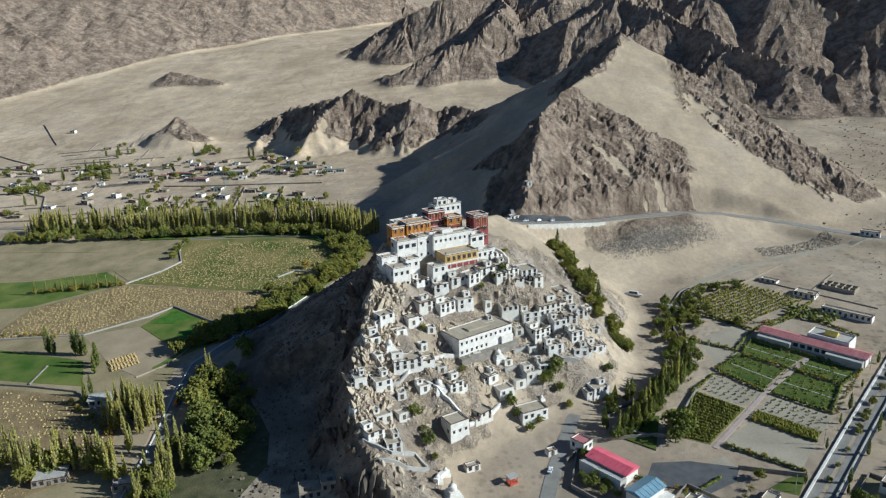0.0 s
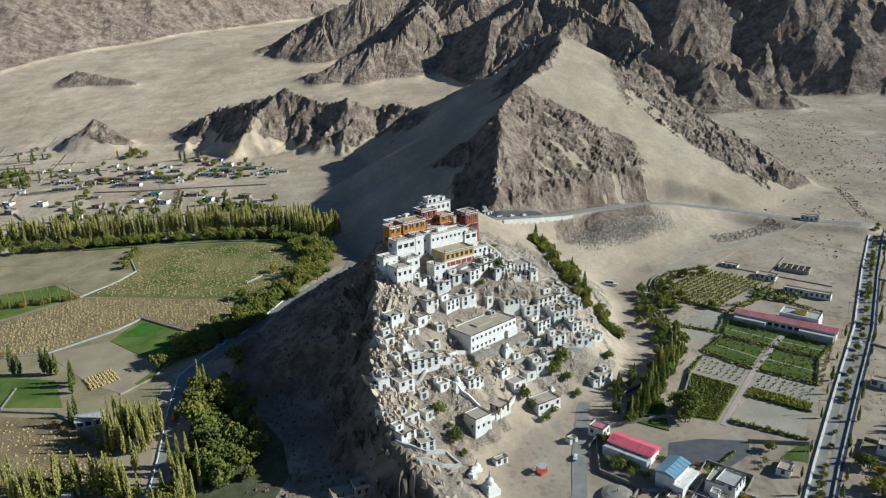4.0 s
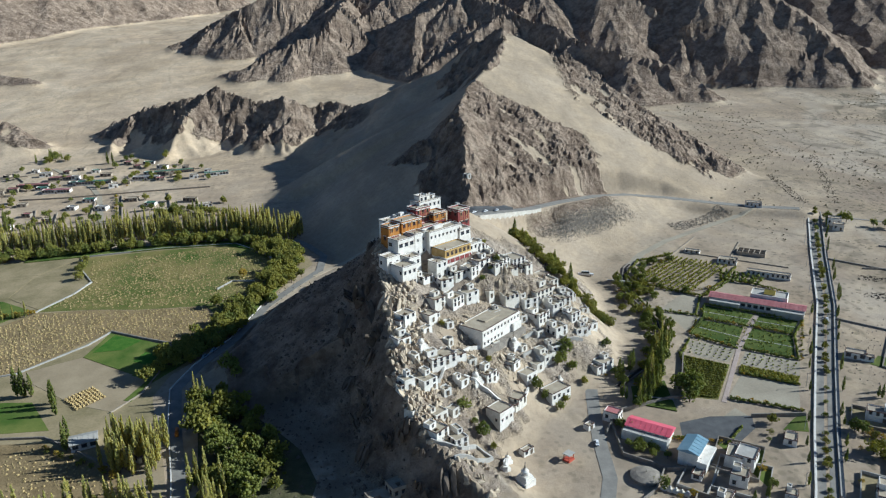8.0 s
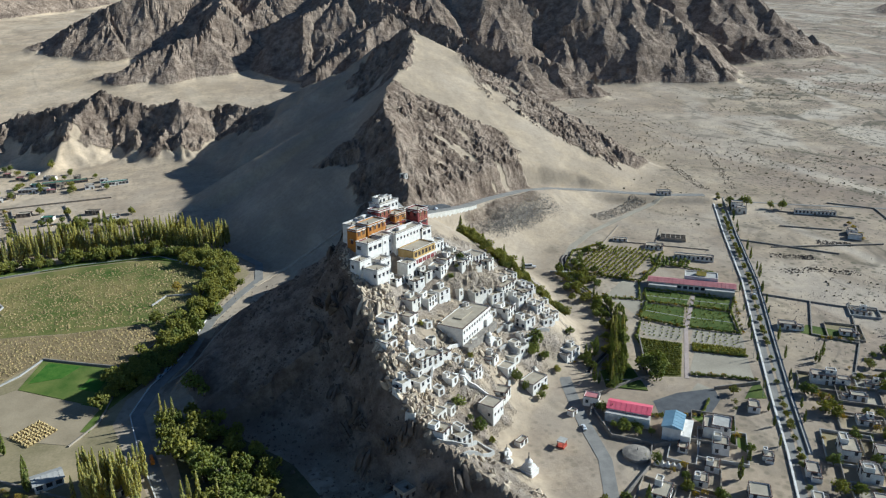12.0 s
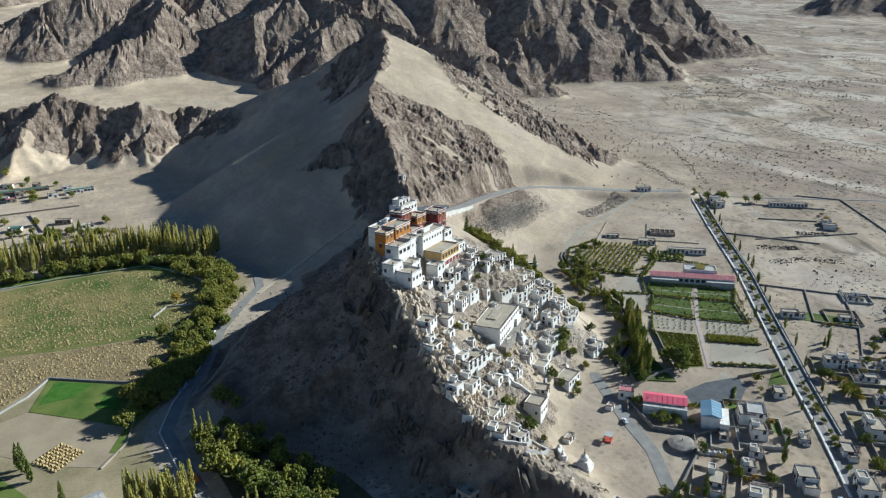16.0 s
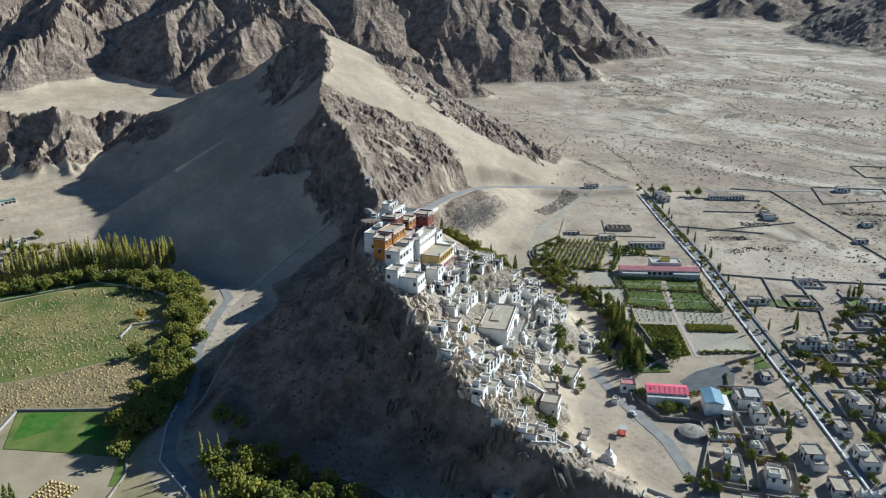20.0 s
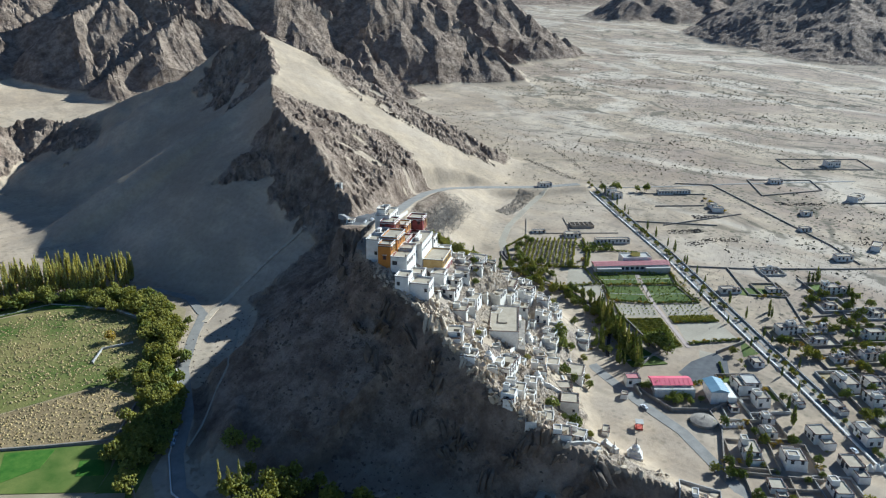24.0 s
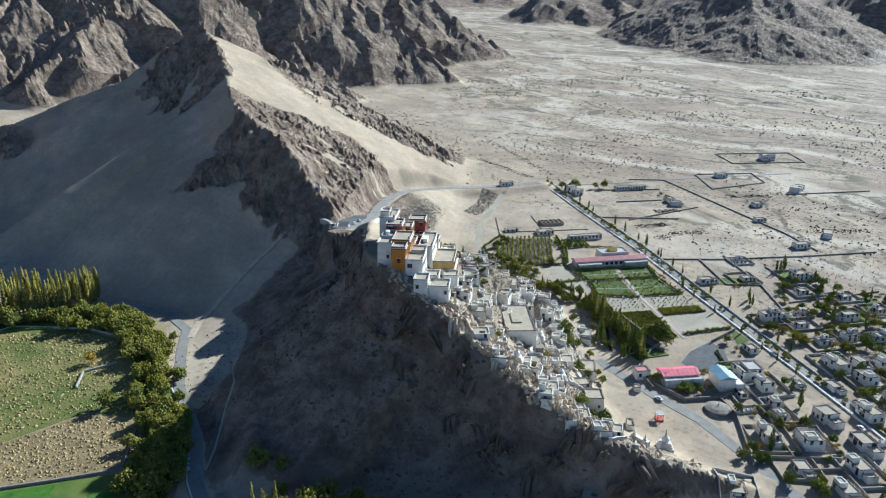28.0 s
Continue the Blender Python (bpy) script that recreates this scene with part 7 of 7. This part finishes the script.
for x, y in WEST_1 + WEST_2:
    for _ in range(trees.choice((0, 1, 3, 6))):
        spots.append((trees.choice(["bush", "darktree", "willow"]), x + trees.choice((-1, 1)) * trees.uniform(9, 18), y + trees.uniform(-12, 12), 0.7))
for cx, cy, n in ((-482, 448, 22), (-463, 405, 16), (-372, 505, 14), (-496, 515, 8), (-515, 356, 26), (-347, 268, 12), (-207, 267, 14), (-182, 258, 12), (-386, 205, 26), (-367, 212, 18)):
    spots += [(trees.choice(["darktree", "willow", "darkpoplar"]), cx + trees.gauss(0, 9), cy + trees.gauss(0, 7), 0.8) for _ in range(n)]
grove("village_thicket", "dark scattered trees between the western village houses", spots)
G10 = "garden trees of the eastern village"
for _ in range(230):
    x, y = trees.uniform(10, 245), trees.uniform(-228, -128)
    if -0.55 * (x - 124) + 0.42 * (y + 138) > -2 and x < 100 and y > -150:
        continue
    d, _, _ = near_line(np.array([x]), np.array([y]), HIGHWAY)
    if d[0] < 16 or any(math.hypot(x - r[0], y - r[1]) < 9 for r in EAST_1 + EAST_2 + EAST_3) or (x < 36 and y > -170):
        continue
    plant(trees.choice(["willow", "darktree", "darkpoplar", "bush", "bush", "willow"]), x, y, G10, 0.75)
row("darkpoplar", [(236, -118), (252, -124)], 3.0, G10, 2.0, 0.6)
row("darkpoplar", [(178, -118), (166, -126)], 4.0, G10, 2.0, 0.6)
for line in ([(160, -146), (178, -156)], [(200, -190), (222, -176)], [(190, -104), (204, -114)]):
    row("bush", line, 2.4, "hedges of the eastern plots", 0.8, 1.0)
patch("plot", [(186, -96), (196, -90), (212, -108), (202, -116)], LAWN, "small green plot beside a village house", 0.2, "plot")
patch("plot", [(214, -172), (238, -176), (226, -196), (206, -188)], LAWN, "green plot in the eastern village", 0.2, "plot")
row("darktree", [(300, 92), (312, 82)], 5.0, "trees at the highway's northern end", 3.0, 0.9)
row("darktree", [(322, 70), (332, 62)], 5.0, "trees at the highway's northern end", 2.0, 0.8)
row("bush", [(352, 20), (330, -14)], 4.0, "hedge of an enclosure on the plain", 1.0, 1.2)

# ---------------------------------------------------------------- the school with the long red roof
def gable(bm, w, d, z0, z1, over=0.6):
    """A low pitched sheet roof with its ridge along x."""
    hx, hy = w / 2 + over, d / 2 + over
    v = [bm.verts.new(p) for p in ((-hx, -hy, z0), (hx, -hy, z0), (hx, hy, z0), (-hx, hy, z0), (-hx, 0, z1), (hx, 0, z1), (-hx, -hy, z0 - 0.2), (hx, -hy, z0 - 0.2), (hx, hy, z0 - 0.2), (-hx, hy, z0 - 0.2))]
    for q in ((0, 1, 5, 4), (2, 3, 4, 5), (3, 0, 4), (1, 2, 5), (0, 6, 7, 1), (1, 7, 8, 2), (2, 8, 9, 3), (3, 9, 6, 0), (9, 8, 7, 6)):
        bm.faces.new([v[i] for i in q])
    return bm


def ribs(parent, w, d, z0, z1, mat, n):
    """Raised seams on the slope that faces the front."""
    me = None
    for i in range(n):
        x = -w / 2 + (i + 0.5) * w / n
        if me is None:
            bm = bmesh.new()
            v = [bm.verts.new(p) for p in ((-0.06, -d / 2 - 0.6, z0 + 0.02), (0.06, -d / 2 - 0.6, z0 + 0.02), (0.06, 0, z1 + 0.02), (-0.06, 0, z1 + 0.02),
                                           (-0.06, -d / 2 - 0.6, z0 + 0.12), (0.06, -d / 2 - 0.6, z0 + 0.12), (0.06, 0, z1 + 0.12), (-0.06, 0, z1 + 0.12))]
            for q in ((4, 5, 6, 7), (0, 1, 5, 4), (1, 2, 6, 5), (3, 0, 4, 7)):
                bm.faces.new([v[k] for k in q])
            me = mesh_of("roof_seam", bm, mat)
        part("roof_seam", me, None, parent, "", Matrix.Translation((x, 0, 0)))


def school(x, y, turn, w, d, h, roof_mat, label, name):
    z = P(x, y)
    t = thing(name, pose(x, y, z, 0, 0, turn), label, "building")
    part("wall", box(bmesh.new(), -w / 2, w / 2, -d / 2, d / 2, -1, h), WHITE, t)
    r = part("roof", gable(bmesh.new(), w, d, h + 0.05, h + 1.5), roof_mat, t)
    ribs(r, w, d, h + 0.05, h + 1.5, roof_mat, max(4, int(w / 2.2)))
    for i in range(max(2, int(w / 3.4))):
        part("window", WIN_WIDE, None, t, "", Matrix.Translation((-w / 2 + (i + 0.5) * w / max(2, int(w / 3.4)), -d / 2, 1.2)))
    return t


long_school = school(168, -25, -39.5, 52, 9, 4.2, DULLRED, "long white school with a faded red sheet roof", "school_building")
for sx in (-17, 17):
    part("veranda", box(bmesh.new(), sx - 8.5, sx + 8.5, -8.5, -4.3, -0.8, 3.2), CONCRETE, long_school, "pale flat-roofed veranda")
up = thing("school_pavilion", pose(178, -22, P(178, -22), 0, 0, -39.5), "white pavilion with a parapet and a small gilded roof", "pavilion")
part("wall", shell(20, 11, -1, 6.6), WHITE, up)
part("roof", roof_slab(20, 11, 6.0), CONCRETE, up, "grey flat roof")
part("gilded_roof", gable(bmesh.new(), 4, 3, 6.6, 8.6, 1.0), GOLD, up, "small golden curved roof")
part("porch", box(bmesh.new(), -5, 5, -11, -5.6, -0.5, 4.4), DULLRED, up, "dark red entrance porch")
ps = school(54, -123, -43, 19, 8.5, 4.5, PINK, "white school house with a bright pink sheet roof", "school_building")
part("veranda", box(bmesh.new(), -10, 10, -8.2, -4.3, -1.5, 3.6), CONCRETE, ps, "flat grey veranda roof")
part("balcony_wall", box(bmesh.new(), -10, 10, -8.4, -8.2, -2.5, 4.2), WHITE, ps, "white veranda front")
red_house = house(43, -108, -43, 7, 6, 5, 1, False, WHITE, "small house with a dull red flat roof", "", "small_house", roof=DULLRED)
bl = school(64, -142, 45, 13, 8, 6.5, TEAL, "house with a blue-green glazed roof", "glazed_house")
part("annexe", box(bmesh.new(), -7.5, 7.5, -8, -4, -1.5, 4), WHITE, bl, "white flat-roofed annexe")
house(84, -150, 45, 10, 8, 6, 2, False, WHITE, "white two-storey house beside the glazed house", GV, "village_house", roof=CONCRETE)
farm = school(-196, -68, 15, 11, 8, 3.6, CONCRETE, "white farmhouse with a pale sheet roof among poplars", "farmhouse")
house(-168, -86, 40, 4, 4, 3, 1, False, WHITE, "small white shrine house beside the farm lane", "", "shrine_house")
house(-186, -128, 20, 14, 10, 3.2, 1, False, ADOBE, "low pale farm building among poplars", "", "farm_building", roof=CONCRETE)
house(-150, -132, 20, 10, 8, 3.2, 1, False, ADOBE, "low pale farm building beside the road", "", "farm_building", roof=CONCRETE)

# the round stone yard with its low dome
t = thing("round_pavilion", pose(40, -149, P(40, -149)), "low round grey pavilion in a walled yard", "pavilion")
part("wall", lathe(bmesh.new(), [(6.0, -0.5), (6.0, 1.6), (5.4, 1.6)], 28), STONE, t)
part("roof", lathe(bmesh.new(), [(6.3, 1.6), (4.0, 2.4), (0.3, 2.9)], 28), STONE, t, "grey ribbed disc roof")
part("finial", lathe(bmesh.new(), [(0.2, 2.8), (0.05, 4.2)], 8), DARK, t, "thin dark finial")

# the painted gate on the square
t = thing("prayer_shelter", pose(13.5, -131, H(13.5, -131), 0, 0, 35), "small open shelter with red posts and a flat roof", "shelter")
for sx in (-1.6, 1.6):
    for sy in (-1.3, 1.3):
        part("post", box(bmesh.new(), sx - 0.14, sx + 0.14, sy - 0.14, sy + 0.14, -0.3, 3.0), REDPAINT, t)
part("roof", box(bmesh.new(), -2.1, 2.1, -1.8, 1.8, 3.0, 3.3), CONCRETE, t, "pale flat roof")
part("platform", box(bmesh.new(), -2.0, 2.0, -1.7, 1.7, -0.4, 0.6), REDPAINT, t, "red painted plinth")

# ruined walls at the cliff's foot
for rx, ry, tn, w, d, h in ((-68, -138, 20, 9, 8, 4.0), (-61, -136, 20, 6, 7, 5.0)):
    house(rx, ry, tn, w, d, h, 1, True, ADOBE, "roofless adobe ruin at the cliff's foot", "", "ruin", band=False, door=False)
house(14, 88, 30, 6, 4, 3, 1, False, WHITE, "small white guard house on the saddle", "", "guard_house")
house(24, 114, 40, 4, 4, 3, 1, False, CONCRETE, "small pale shrine on the ridge", "", "shrine_house", band=False)
strip("stair_wall", [(13, 99), (14, 91), (9, 82)], 1.2, -1.2, CONCRETE, "covered pale stairway above the parking area", height=1.4, category="stairway", step=3)


# ---------------------------------------------------------------- vehicles
def wheel_mesh():
    bm = bmesh.new()
    bmesh.ops.create_cone(bm, cap_ends=True, segments=12, radius1=0.33, radius2=0.33, depth=0.22, matrix=pose(0, 0, 0, 90))
    return mesh_of("wheel", bm, DARK)


WHEEL = wheel_mesh()


def car(x, y, turn, mat, label, long=4.2, tall=1.5, name="car"):
    t = thing(name, pose(x, y, H(x, y) + 0.25, 0, 0, turn), label, name)
    b = box(bmesh.new(), -long / 2, long / 2, -0.85, 0.85, 0.3, 0.3 + tall * 0.4)
    box(b, -long * 0.32, long * 0.25, -0.78, 0.78, 0.3 + tall * 0.4, tall, 0, 0.25)
    bmesh.ops.bevel(b, geom=b.edges[:], offset=0.08, segments=1, affect="EDGES")
    part("body", b, mat, t)
    part("windscreen", box(bmesh.new(), -long * 0.30, long * 0.23, -0.80, 0.80, 0.34 + tall * 0.42, tall - 0.12, 0, 0.22), GLASS, t, "dark glass")
    for sx in (-0.32, 0.32):
        for sy in (-0.8, 0.8):
            part("wheel", WHEEL, None, t, "", Matrix.Translation((sx * long, sy, 0.33)))
    return t


car(29, -124, 75, CARWHITE, "white car parked on the village road")
for i in range(3):
    car(22 + i * 9, 84 + i * 4, 30 + i * 10, CARWHITE, "white car on the monastery parking area")
car(-155, -70, 96, TRUCK, "orange truck on the shaded road", 6.5, 2.8, "truck")
car(70, -205, 55, CARWHITE, "white car on the highway")
car(196, -50, 235, CARWHITE, "pale car on the highway")
for i in range(3):
    car(-142 - i * 4, 12 - i * 6, 60, simple("tarp_blue", (0.35, 0.45, 0.55), (0.55, 0.62, 0.68), 0.8, 5.0), "pale vehicle parked beside the shaded road", 4.5, 1.8, "van")

car(88, 43, -18, CARWHITE, "long white bus parked below the hill", 10.0, 3.0, "bus")
strip("footbridge", [(99, 33), (114, 26)], 0.8, -0.8, CONCRETE, "plank footbridge over the stream", 0.9, "bridge", step=20)

# posts of the retaining wall on the saddle
post_me = mesh_of("kerb_post", box(bmesh.new(), -0.25, 0.25, -0.25, 0.25, 0, 1.1, 0, 0.05), WHITE)
wall_thing = thing("guard_posts", pose(WALL_LINE[0][0], WALL_LINE[0][1], 0), "row of white guard posts along the saddle road", "guard posts")
for p in dense(WALL_LINE, 1.6):
    part("post", post_me, None, wall_thing, "", Matrix.Translation((p[0] - WALL_LINE[0][0], p[1] - WALL_LINE[0][1], H(p[0], p[1]) + 0.9)))

# utility poles beside the highway
pole_me = mesh_of("pole", lathe(bmesh.new(), [(0.13, -0.5), (0.09, 8.0)], 8), CONCRETE)
arm_me = mesh_of("crossarm", box(bmesh.new(), -0.9, 0.9, -0.06, 0.06, 7.4, 7.55), DARK)
for p in off(HIGHWAY, -3.5)[::3]:
    t = thing("utility_pole", pose(p[0], p[1], P(*p), 0, 0, 30), "thin concrete utility pole beside the highway", "pole", "poles along the highway")
    part("pole", pole_me, None, t)
    part("crossarm", arm_me, None, t)
